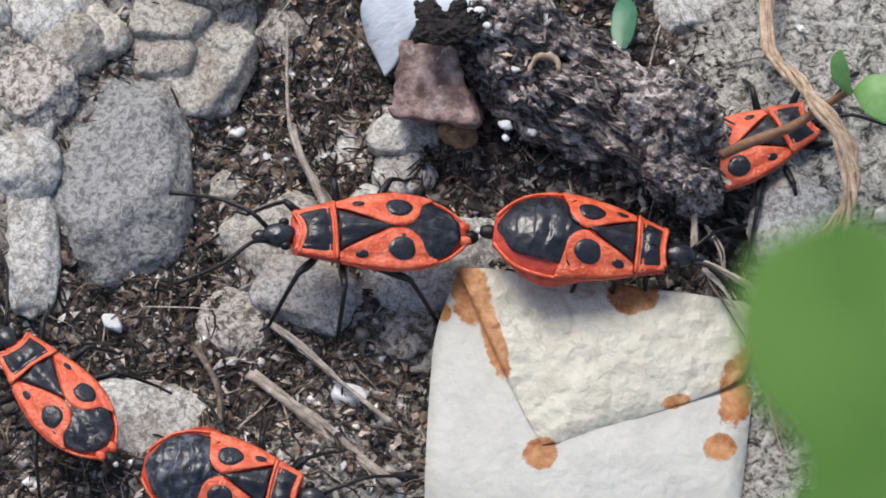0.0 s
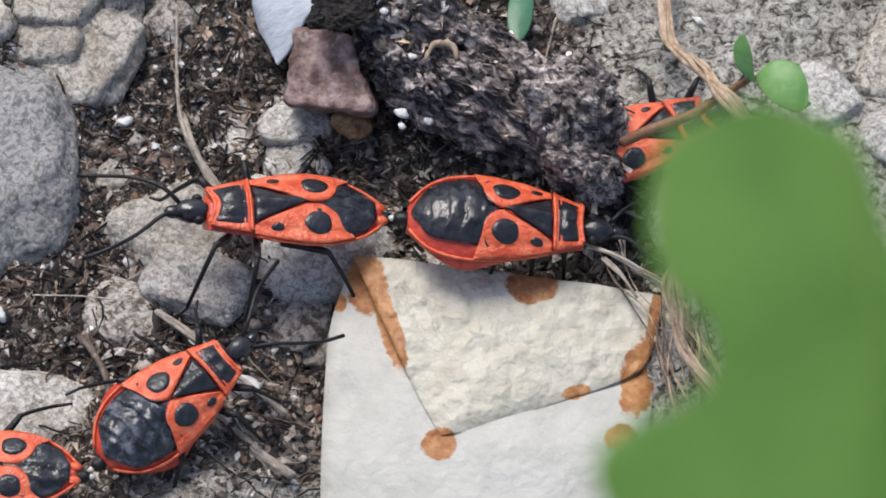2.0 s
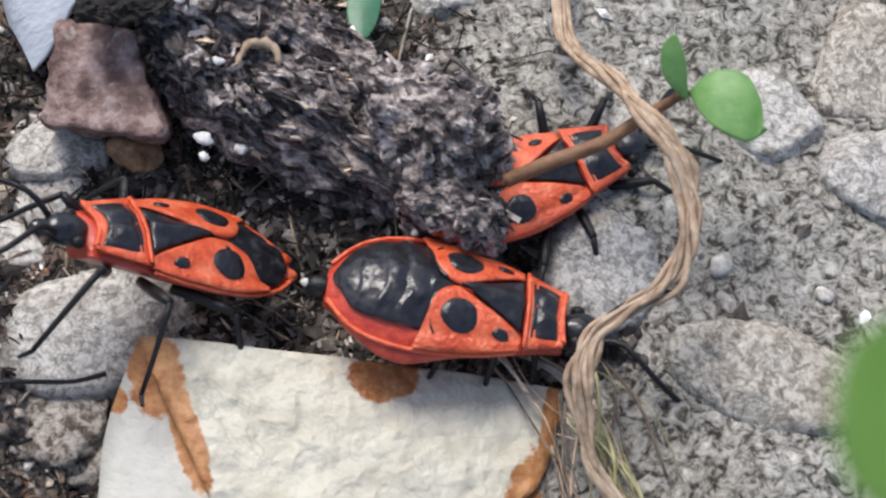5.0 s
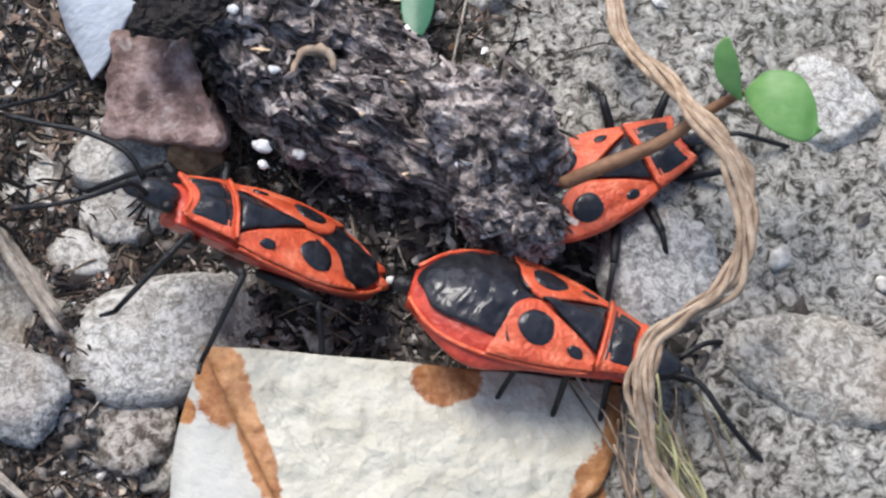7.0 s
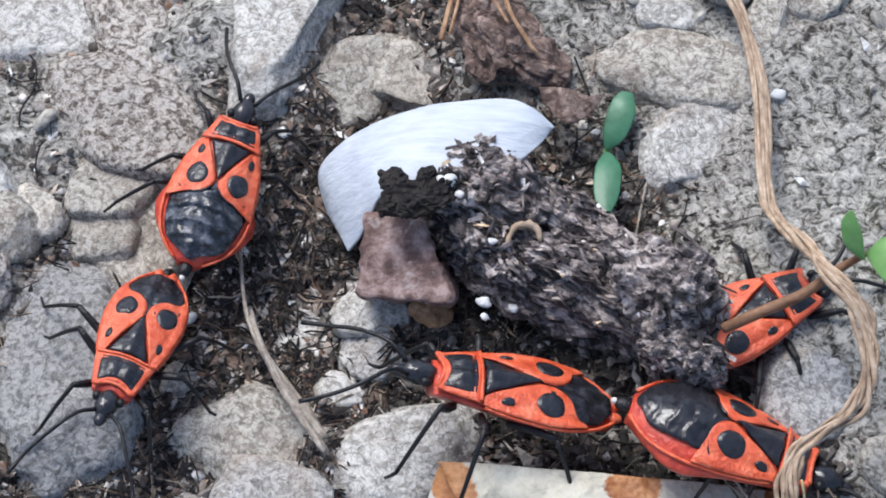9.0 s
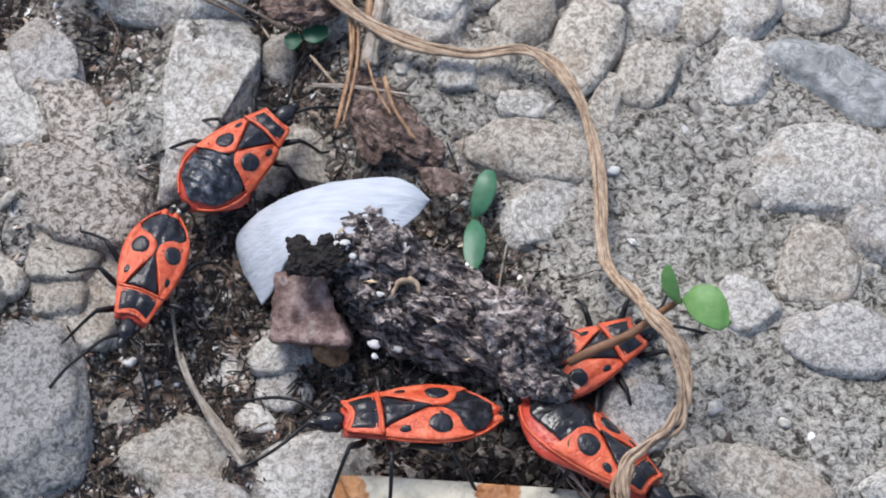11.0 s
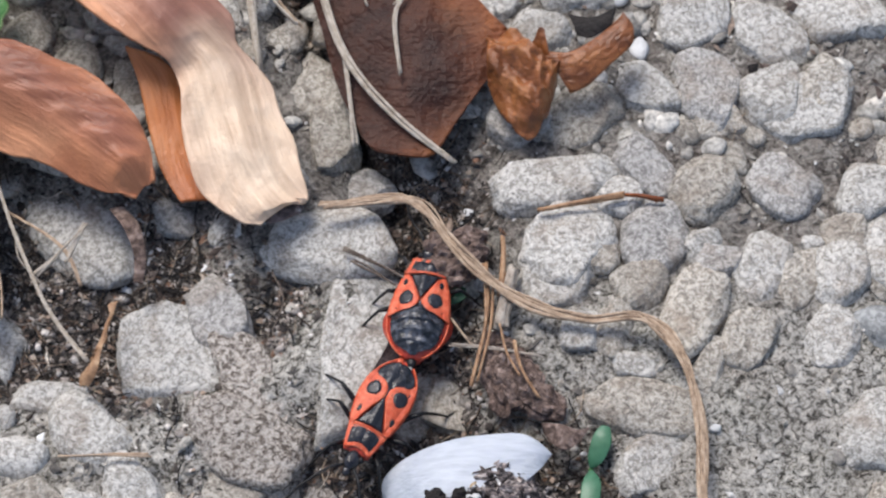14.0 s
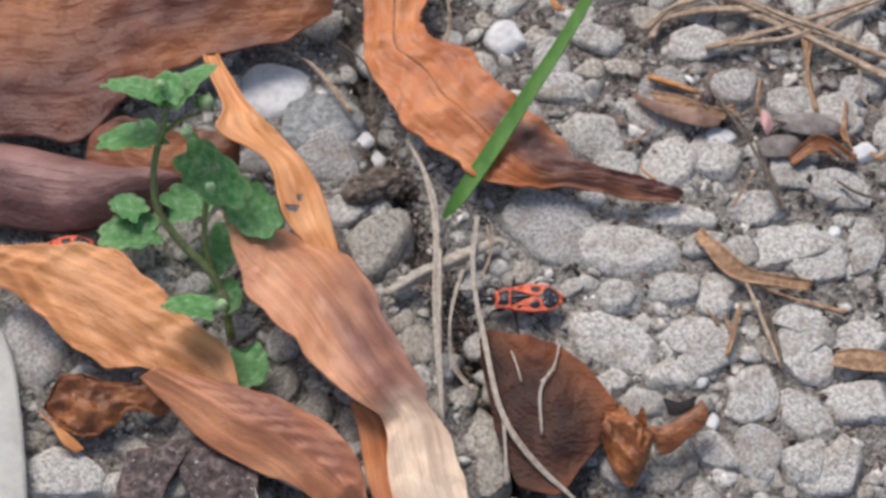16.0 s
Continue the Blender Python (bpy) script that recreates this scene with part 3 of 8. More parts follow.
def ground_material():
    m = bpy.data.materials.new("washed_concrete_and_soil")
    m.use_nodes = True
    nt = m.node_tree
    n, link = nt.nodes, nt.links.new
    bsdf = n["Principled BSDF"]
    tc = n.new("ShaderNodeTexCoord")
    mp = n.new("ShaderNodeMapping")
    mp.inputs["Scale"].default_value = (1000, 1000, 1000)
    link(tc.outputs["Object"], mp.inputs["Vector"])

    def noise_tex(size, detail=5.0, distort=0.0, rough=0.6):
        t = n.new("ShaderNodeTexNoise")
        t.inputs["Scale"].default_value, t.inputs["Detail"].default_value = 1 / size, detail
        t.inputs["Distortion"].default_value, t.inputs["Roughness"].default_value = distort, rough
        link(mp.outputs[0], t.inputs["Vector"])
        return t.outputs["Fac"]

    def ramp(fac, stops):
        r = n.new("ShaderNodeValToRGB")
        while len(r.color_ramp.elements) < len(stops):
            r.color_ramp.elements.new(0.5)
        for e, (p, c) in zip(r.color_ramp.elements, stops):
            e.position, e.color = p, (*c, 1)
        link(fac, r.inputs[0])
        return r.outputs[0]

    def mix(fac, a, b, mode="MIX"):
        x = n.new("ShaderNodeMix")
        x.data_type, x.blend_type = "RGBA", mode
        if isinstance(fac, float):
            x.inputs["Factor"].default_value = fac
        else:
            link(fac, x.inputs["Factor"])
        link(a, x.inputs["A"])
        link(b, x.inputs["B"])
        return x.outputs["Result"]

    fine = noise_tex(0.5, 6.0, 1.0, 0.72)
    concrete = ramp(fine, [(0.38, (0.055, 0.05, 0.043)), (0.44, (0.2, 0.186, 0.165)), (0.49, (0.46, 0.435, 0.395)), (0.62, (0.73, 0.70, 0.65))])
    wide = ramp(noise_tex(6.0, 4.0), [(0.35, (0.76, 0.74, 0.71)), (0.62, (1.0, 1.0, 0.98))])
    concrete = mix(0.8, concrete, wide, "MULTIPLY")
    specks = ramp(noise_tex(0.24, 4.0, 0.3, 0.75), [(0.38, (0.4, 0.39, 0.37)), (0.49, (1.0, 1.0, 1.0))])
    concrete = mix(0.85, concrete, specks, "MULTIPLY")
    moss = ramp(noise_tex(7.0, 5.0), [(0.5, (0, 0, 0)), (0.72, (1, 1, 1))])
    moss_colour = ramp(fine, [(0.3, (0.05, 0.06, 0.028)), (0.7, (0.2, 0.21, 0.12))])
    mossy = mix(moss, concrete, moss_colour)
    concrete = mix(0.22, concrete, mossy)
    soil = ramp(noise_tex(0.7, 6.0, 1.2, 0.7), [(0.35, (0.02, 0.017, 0.014)), (0.46, (0.095, 0.08, 0.07)), (0.55, (0.25, 0.22, 0.195)), (0.68, (0.48, 0.445, 0.405))])
    dust = ramp(noise_tex(3.2, 6.0, 0.8, 0.7), [(0.48, (0, 0, 0)), (0.64, (1, 1, 1))])
    dusty = ramp(fine, [(0.36, (0.07, 0.06, 0.05)), (0.56, (0.36, 0.325, 0.285))])
    soil = mix(dust, soil, dusty)
    # dark soil, blackened further to paint the shade under bark and bugs
    wet = n.new("ShaderNodeAttribute")
    wet.attribute_name = "shaded_soil"
    soil = mix(wet.outputs["Fac"], soil, ramp(fine, [(0.4, (0.02, 0.017, 0.015)), (0.6, (0.17, 0.145, 0.128))]))
    at = n.new("ShaderNodeAttribute")
    at.attribute_name = "soil"
    edge = n.new("ShaderNodeMath")
    edge.operation = "ADD"
    link(at.outputs["Fac"], edge.inputs[0])
    sc = n.new("ShaderNodeMapRange")
    sc.inputs["To Min"].default_value, sc.inputs["To Max"].default_value = -0.35, 0.35
    link(noise_tex(2.2, 5.0), sc.inputs["Value"])
    link(sc.outputs[0], edge.inputs[1])
    mr = n.new("ShaderNodeMapRange")
    mr.inputs["From Min"].default_value, mr.inputs["From Max"].default_value = 0.28, 0.55
    link(edge.outputs[0], mr.inputs["Value"])
    link(mix(mr.outputs[0], concrete, soil), bsdf.inputs["Base Color"])
    bsdf.inputs["Roughness"].default_value = 0.9
    bsdf.inputs["Specular IOR Level"].default_value = 0.25
    b = n.new("ShaderNodeBump")
    b.inputs["Strength"].default_value, b.inputs["Distance"].default_value = 1.0, 0.0004
    link(fine, b.inputs["Height"])
    link(b.outputs[0], bsdf.inputs["Normal"])
    return m


def make_ground():
    def axis(lo, hi, step):
        inner = list(np.arange(lo, hi + 1e-6, step))
        ext = [4, 10, 25, 60, 150, 400, 1200, 6000, 40000, 300000]
        return [lo - e for e in ext[::-1]] + inner + [hi + e for e in ext]
    xs, ys = axis(-78, 42, 0.5), axis(-36, 96, 0.5)
    verts, soil, shaded = [], [], []
    for y in ys:
        for x in xs:
            near = -80 < x < 44 and -38 < y < 98
            verts.append((x / 1000, y / 1000, (ground_z(x, y) if near else 0.0) / 1000))
            soil.append(soiled(x, y) if near else 0.3)
            shaded.append(shaded_soil(x, y) if near else 0.0)
    nx = len(xs)
    faces = [(j * nx + i, j * nx + i + 1, (j + 1) * nx + i + 1, (j + 1) * nx + i) for j in range(len(ys) - 1) for i in range(nx - 1)]
    me = bpy.data.meshes.new("ground")
    me.from_pydata(verts, [], faces)
    me.shade_smooth()
    me.attributes.new("soil", "FLOAT", "POINT").data.foreach_set("value", soil)
    me.attributes.new("shaded_soil", "FLOAT", "POINT").data.foreach_set("value", shaded)
    me.materials.append(ground_material())
    return tagged(new("ground", me), "grey washed concrete with pebbles and a soil-filled hollow", "ground", kind="structure")


ground = make_ground()
STONE_TONES = {
    "beige": material("stone_beige", [(0.40, (0.245, 0.218, 0.184)), (0.475, (0.36, 0.33, 0.283)), (0.56, (0.50, 0.465, 0.408))], 0.34, 0.85, 0.65, 0.22, warp=0.7, spec=0.25, spots=[(2.8, 0.5, 0.85, (0.27, 0.215, 0.165))], veins=[(1.3, 0.02, 0.55), (0.6, 0.035, 0.6), (0.16, 0.03, 0.85)], per_object=0.16),
    "grey": material("stone_grey", [(0.40, (0.245, 0.233, 0.217)), (0.475, (0.35, 0.335, 0.315)), (0.56, (0.48, 0.463, 0.437))], 0.3, 0.8, 0.65, 0.2, warp=0.6, spec=0.3, spots=[(2.8, 0.5, 0.85, (0.27, 0.215, 0.165))], veins=[(1.3, 0.02, 0.55), (0.6, 0.035, 0.6), (0.16, 0.03, 0.85)], per_object=0.12),
    "light": material("stone_light", [(0.40, (0.315, 0.296, 0.264)), (0.475, (0.44, 0.422, 0.386)), (0.56, (0.60, 0.58, 0.54))], 0.34, 0.8, 0.65, 0.22, warp=0.7, spec=0.3, spots=[(2.8, 0.5, 0.85, (0.27, 0.215, 0.165))], veins=[(1.3, 0.02, 0.55), (0.6, 0.035, 0.6), (0.16, 0.03, 0.85)], per_object=0.1),
    "dull": material("stone_dull", [(0.40, (0.14, 0.136, 0.13)), (0.475, (0.23, 0.225, 0.216)), (0.56, (0.33, 0.322, 0.31))], 0.28, 0.8, 0.65, 0.2, warp=0.6, spec=0.3, veins=[(1.3, 0.018, 0.62)], per_object=0.06),
    "slate": material("stone_slate", [(0.33, (0.14, 0.145, 0.145)), (0.5, (0.25, 0.258, 0.257)), (0.66, (0.39, 0.398, 0.394))], 0.8, 0.75, 0.7, 0.4, warp=0.8, spec=0.35, veins=[(2.2, 0.018, 0.6)], per_object=0.06),
    "white": material("stone_white", [(0.3, (0.46, 0.46, 0.45)), (0.6, (0.66, 0.66, 0.65))], 0.8, 0.6, 0.3, 0.3, spec=0.4, per_object=0.08),
    "brown": material("stone_brown", [(0.40, (0.11, 0.09, 0.075)), (0.48, (0.31, 0.275, 0.24)), (0.57, (0.47, 0.43, 0.385))], 0.34, 0.85, 0.6, 0.22, warp=0.7, spec=0.25, veins=[(1.3, 0.02, 0.55), (0.6, 0.035, 0.6), (0.16, 0.03, 0.85)], per_object=0.1),
}
STONES = []
stone_count = [0]


def stone(x, y, a, b, turn, tone, block=0.0, level=3):
    """A pebble set flush in the ground; a and b are its half lengths, block squares it off."""
    stone_count[0] += 1
    rnd = random.Random(stone_count[0] * 13)
    bm = bmesh.new()
    bmesh.ops.create_icosphere(bm, subdivisions=level + (1 if min(a, b) > 0.9 else 0) + (1 if min(a, b) > 2.6 and y < 24 else 0), radius=1)
    grain = tone == "white" and max(a, b) < 1.2
    small = min(a, b)
    h = small * (0.55 if grain else 0.5 + 0.12 * rnd.random())
    top = 0.3 + 0.1 * small + 0.4 * soiled(x, y) - 0.42 * max(0.0, hollow(x, y) - 0.3)
    sunk = max(0.0, 0.7 * h - top) if not grain else 0.0
    spread = 1.1 / math.sqrt(1 - min(0.45, (sunk / h) ** 2))
    seed = rnd.uniform(0, 90)
    cuts = [(Vector((math.cos(q), math.sin(q), rnd.uniform(-0.05, 0.5))).normalized(), rnd.uniform(0.74, 0.95) - 0.14 * block - (0.16 if grain else 0.0)) for q in (rnd.uniform(0, 6.28) for _ in range(5 + int(8 * block)))]
    cuts.append((Vector((rnd.uniform(-0.3, 0.3), rnd.uniform(-0.3, 0.3), 1)).normalized(), rnd.uniform(0.55, 0.8)))
    for v in bm.verts:
        c = v.co.copy()
        if block:
            p = 2 + 3.5 * block
            c = c / ((abs(c.x) ** p + abs(c.y) ** p + abs(c.z) ** p) ** (1 / p))
        for way, far in cuts:
            c -= way * max(0.0, c.dot(way) - far) * (0.55 + 0.5 * block)
        c *= 1 + 0.13 * noise.noise(c * 1.2 + Vector((seed, 0, 0))) + 0.06 * noise.noise(c * 3.2 + Vector((0, seed, 0)))
        v.co = Vector((c.x * a * spread, c.y * b * spread, c.z * h))
    bm.normal_update()
    pits = 0.0 if grain else 1.0
    for v in bm.verts:
        q = v.co + Vector((seed, seed, 0))
        pit = max(0.0, noise.noise(q * 1.9) - 0.34) * 0.4
        v.co += v.normal * (0.07 * noise.fractal(q * 1.0, 0.8, 2, 4) + 0.035 * noise.noise(q * 4.2) - pit) * min(1.0, small / 1.5) * pits
    ob = part("stone", bm, STONE_TONES[tone], ground)
    rise = 0.25 * h if grain else -sunk
    ob.location = (x / 1000, y / 1000, (ground_z(x, y) + rise) / 1000)
    ob.rotation_euler = (rnd.uniform(-0.07, 0.07), rnd.uniform(-0.07, 0.07), radians(turn))
    STONES.append((x, y, max(a, b), small))
    return ob
# ---- the lump of dark bark soil ----
M_CLOD = material("rotten_bark", [(0.38, (0.017, 0.014, 0.014)), (0.45, (0.095, 0.077, 0.073)), (0.53, (0.27, 0.227, 0.212)), (0.65, (0.56, 0.50, 0.465))], 0.6, 0.6, 1.0, 0.2, warp=1.0, stretch=(0.6, 1.0, 1.0), spec=0.5, veins=[(0.8, 0.03, 0.35)])
M_DRY = material("dry_straw", [(0.3, (0.18, 0.12, 0.08)), (0.5, (0.38, 0.275, 0.19)), (0.7, (0.56, 0.44, 0.33))], 0.8, 0.7, 0.4, 0.3, stretch=(1, 1, 1), spec=0.3)
CREAM_STAINS = [(-7.53, -13.55, 0.85, 1.5, 20), (-6.44, -15.47, 0.45, 2.3, 20), (-0.45, -13.36, 1.05, 0.95, -5), (4.19, -17.05, 0.8, 1.7, -10), (4.71, -14.89, 0.28, 2.6, -6),
                (-3.96, -20.71, 0.72, 0.72, 0), (3.53, -19.84, 0.75, 0.65, 0), (1.6, -17.92, 0.7, 0.28, 20), (-8.72, -14.34, 0.35, 0.6, 20)]
CREAM_TONE = ((0.23, 0.072, 0.018), (0.52, 0.27, 0.115))
M_CREAM = material("cream_petal", [(0.3, (0.40, 0.392, 0.355)), (0.6, (0.485, 0.475, 0.432))], 1.6, 0.55, 0.6, 0.5, spec=0.3, stains=CREAM_STAINS, stain_tone=CREAM_TONE, veins=[(3.0, 0.01, 0.93)])
M_CREAMFLAP = material("cream_petal_outer_face", [(0.3, (0.42, 0.388, 0.305)), (0.6, (0.545, 0.52, 0.43))], 1.4, 0.5, 0.5, 0.3, spec=0.4, cells=0.7, stains=CREAM_STAINS, stain_tone=CREAM_TONE, veins=[(2.2, 0.012, 0.82), (0.9, 0.012, 0.9)])
M_WHITE = material("white_petal", [(0.3, (0.40, 0.435, 0.49)), (0.65, (0.52, 0.555, 0.61))], 0.7, 0.5, 0.4, 0.35, stretch=(0.35, 1.8, 1), spec=0.3, through_light=0.15)
M_SPROUTSTEM = material("sprout_stem", [(0.3, (0.13, 0.06, 0.032)), (0.7, (0.27, 0.15, 0.085))], 0.6, 0.6, 0.3, 0.2, spec=0.3)
M_GREEN = material("seedling_green", [(0.3, (0.10, 0.24, 0.06)), (0.7, (0.18, 0.33, 0.11))], 1.0, 0.45, 0.15, 0.3, spec=0.4, through_light=0.2)
M_GRASS = material("grass_green", [(0.3, (0.06, 0.17, 0.025)), (0.7, (0.12, 0.26, 0.05))], 1.5, 0.45, 0.3, 0.3, stretch=(1, 0.2, 1), spec=0.4, through_light=0.1)
M_BLACKSCRAP = material("black_rot", [(0.3, (0.006, 0.005, 0.005)), (0.7, (0.022, 0.017, 0.015))], 0.5, 0.7, 0.9, 0.3, spec=0.3)
M_BLUEGREEN = material("cotyledon_green", [(0.3, (0.035, 0.13, 0.065)), (0.7, (0.065, 0.19, 0.105))], 1.0, 0.4, 0.12, 0.3, spec=0.45, through_light=0.2)
M_NEARGREEN = material("near_leaf_green", [(0.3, (0.065, 0.16, 0.022)), (0.7, (0.13, 0.25, 0.05))], 1.2, 0.5, 0.1, spec=0.3, through_light=0.2)
M_GREYSTRAW = material("weathered_straw", [(0.3, (0.13, 0.105, 0.085)), (0.5, (0.31, 0.265, 0.22)), (0.7, (0.48, 0.43, 0.37))], 0.7, 0.75, 0.5, 0.25, spec=0.25)
M_PALEROOT = material("pale_root", [(0.3, (0.30, 0.25, 0.19)), (0.5, (0.44, 0.38, 0.31)), (0.7, (0.56, 0.51, 0.44))], 0.6, 0.75, 0.5, 0.2, spec=0.3)
M_CHIP = material("reddish_bark", [(0.35, (0.085, 0.05, 0.044)), (0.5, (0.19, 0.122, 0.108)), (0.66, (0.35, 0.26, 0.24))], 0.7, 0.7, 0.8, 0.25, spec=0.35, spots=[(0.8, 0.62, 0.75, (0.42, 0.37, 0.34))])
LEAF_RELIEF = dict(rough=0.42, bump=0.35, bump_size=0.3, spec=0.4, grain=0.5, soft=True)
M_LEAF = material("dry_leaf_tan", [(0.3, (0.461, 0.186, 0.090)), (0.5, (0.589, 0.243, 0.118)), (0.7, (0.730, 0.346, 0.179))], 7.0, stains=[(-38.5, 25.5, 9.0, 2.0, -30), (-31.5, 21.5, 2.4, 1.4, -50)], stain_tone=((0.24, 0.09, 0.055), (0.32, 0.125, 0.075)), **LEAF_RELIEF)
M_LEAFORANGE = material("dry_leaf_orange", [(0.3, (0.555, 0.224, 0.078)), (0.5, (0.684, 0.307, 0.116)), (0.7, (0.802, 0.413, 0.183))], 6.0, **LEAF_RELIEF)
M_LEAFPOINT = material("dry_leaf_rust", [(0.3, (0.37, 0.107, 0.031)), (0.5, (0.48, 0.160, 0.05)), (0.7, (0.58, 0.228, 0.08))], 6.0, stains=[(-18.86, 56.36, 5.5, 1.6, -35), (-8.01, 53.45, 8.5, 2.1, -8), (-14.91, 53.83, 4.5, 1.7, -20)], stain_tone=((0.085, 0.032, 0.022), (0.15, 0.065, 0.05)), **LEAF_RELIEF)
M_LEAFFOLD = material("dry_leaf_ochre", [(0.3, (0.54, 0.216, 0.076)), (0.5, (0.66, 0.292, 0.111)), (0.7, (0.78, 0.405, 0.187))], 7.0, stains=[(-47.5, 30.2, 5.5, 2.2, -30), (-55.0, 34.0, 7.0, 1.3, -35)], stain_tone=((0.50, 0.22, 0.085), (0.58, 0.26, 0.105)), **LEAF_RELIEF)
# purple-brown leaf colour; the stains along the right half also paint shading
M_LEAFTWIST = material("dry_leaf_tan_purple", [(0.3, (0.46, 0.187, 0.088)), (0.5, (0.575, 0.255, 0.127)), (0.7, (0.70, 0.36, 0.197))], 6.0, stains=[(-29.0, 34.8, 6.9, 2.2, -54), (-26.8, 29.3, 4.5, 3.0, 0), (-24.1, 26.8, 3.6, 3.2, -40), (-21.3, 24.4, 1.2, 4.0, 20), (-30.6, 31.9, 1.4, 6.0, 40)], stain_tone=((0.25, 0.115, 0.082), (0.34, 0.165, 0.118)), pale=[(-23.1, 21.5, 4.2, 6.2, 10), (-21.9, 18.4, 4.2, 4.0, 0), (-25.9, 23.5, 1.6, 4.0, 0)], **LEAF_RELIEF)
M_LEAFDARK = material("wet_leaf_brown", [(0.3, (0.17, 0.052, 0.02)), (0.5, (0.30, 0.096, 0.033)), (0.72, (0.42, 0.155, 0.052))], 4.0, 0.4, 1.0, 0.35, spec=0.2, grain=0.14, soft=True, veins=[(1.4, 0.03, 0.7)], stains=[(-15.2, 28.5, 5.6, 7.0, 0), (-13.3, 26.0, 5.0, 5.0, 0), (-16.8, 26.0, 4.5, 6.0, 0), (-19.8, 32.0, 2.6, 6.0, 0)], stain_tone=((0.03, 0.013, 0.010), (0.07, 0.028, 0.018)))
M_RUST = material("rust_leaf", [(0.3, (0.10, 0.033, 0.013)), (0.5, (0.25, 0.088, 0.028)), (0.72, (0.44, 0.18, 0.06))], 2.0, 0.3, 0.9, 0.4, spec=0.45, grain=0.14, veins=[(1.2, 0.03, 0.7)])
M_LEAFROLL = material("dry_leaf_grey_purple", [(0.3, (0.15, 0.078, 0.07)), (0.5, (0.225, 0.12, 0.108)), (0.7, (0.31, 0.175, 0.155))], 5.0, 0.45, 0.8, 0.5, spec=0.3, grain=0.14, soft=True)
M_LEAFPURPLE = material("dry_leaf_purple", [(0.3, (0.08, 0.034, 0.027)), (0.5, (0.13, 0.048, 0.032)), (0.7, (0.21, 0.075, 0.043))], 7.0, 0.42, 0.8, 0.5, spec=0.3, grain=0.08, soft=True, stains=[(-70.0, 66.5, 8, 6, 0), (-44.5, 68.3, 5, 2.4, 10), (-52.64, 63.4, 5, 2.0, 30), (-52.5, 51.5, 6, 2.5, 0)], stain_tone=((0.24, 0.085, 0.035), (0.34, 0.13, 0.052)))

clod = empty("bark_lump", -2.72, -4.04, -1)
tagged(clod, "dark crumbling lump of rotten bark on the soil", "bark")
clod.rotation_euler = (0, radians(4), radians(-27))
CLOD_POINTS = []
# overlapping fibrous flakes along the grain of the bark


def bark_flake(k, fx, fy, fz, a, b, h, rx, ry, rz):
    bm = ellipsoid(0, 0, 0, a, b, h, level=5)
    bm.normal_update()
    for v in bm.verts:
        q = Vector((v.co.x * 0.45 + 7 * k, v.co.y * 1.2, v.co.z * 1.2))
        g = 0.95 * (0.3 - abs(noise.fractal(q, 0.75, 2.1, 4))) + 0.42 * noise.fractal(v.co * 1.5 + Vector((k * 5, 0, 0)), 0.9, 2, 4) + 0.22 * (abs(noise.noise(v.co * 3.4)) - 0.2)
        d, _ = noise.voronoi(Vector((v.co.x * 0.42 + 5 * k, v.co.y * 0.95, v.co.z * 0.95)))
        g = 0.55 * g + 0.75 * min(0.35, (d[1] - d[0]) * 0.9) - 0.2 + 0.3 * noise.cell(Vector((v.co.x * 0.9, v.co.y * 2.2, v.co.z * 2.2 + k)))
        v.co += v.normal * g * min(1.0, 0.5 + b / 2)
    lie = pose(fx, fy, fz, rx, ry, rz)
    bm.normal_update()
    CLOD_POINTS.extend((lie @ v.co, lie.to_3x3() @ v.normal) for v in bm.verts if (lie.to_3x3() @ v.normal).z > -0.1 and (lie @ v.co).z > 0.0)
    ob = part("bark_flake", bm, M_CLOD, clod, smooth=False)
    ob.matrix_basis = pose(fx / 1000, fy / 1000, fz / 1000, rx, ry, rz)


bark_flake(0, -0.2, -0.2, -0.6, 6.8, 2.3, 2.6, 0, 0, 0)
bark_flake(1, -4.4, 0.2, 1.0, 2.9, 2.0, 2.2, 12, 8, 10)
bark_flake(2, -5.4, 1.2, 0.8, 2.0, 1.5, 1.7, 0, -5, 30)
bark_flake(3, 0.6, 0.6, 1.0, 4.6, 1.1, 1.0, 25, 4, -6)
bark_flake(4, 1.6, -0.9, 1.1, 4.6, 1.2, 1.2, -24, 7, 5)
bark_flake(5, 4.0, -0.2, 0.8, 2.7, 1.9, 2.2, 8, 12, -12)
bark_flake(6, 5.4, -0.4, 0.6, 1.5, 1.4, 2.2, 0, 8, -50)
bark_flake(7, -1.4, -1.5, 0.2, 4.2, 1.0, 1.6, -35, 0, 2)
bark_flake(8, -2.4, 1.2, 0.8, 3.2, 0.9, 1.1, 30, -4, 8)
bark_flake(9, 2.6, 0.2, 1.3, 3.4, 0.6, 0.7, 10, 8, 2)
bark_flake(10, -3.4, -1.6, 1.2, 2.4, 0.9, 1.3, -10, 6, -18)
bark_flake(11, 3.4, 0.9, 0.2, 3.2, 0.8, 1.2, 20, 4, -14)
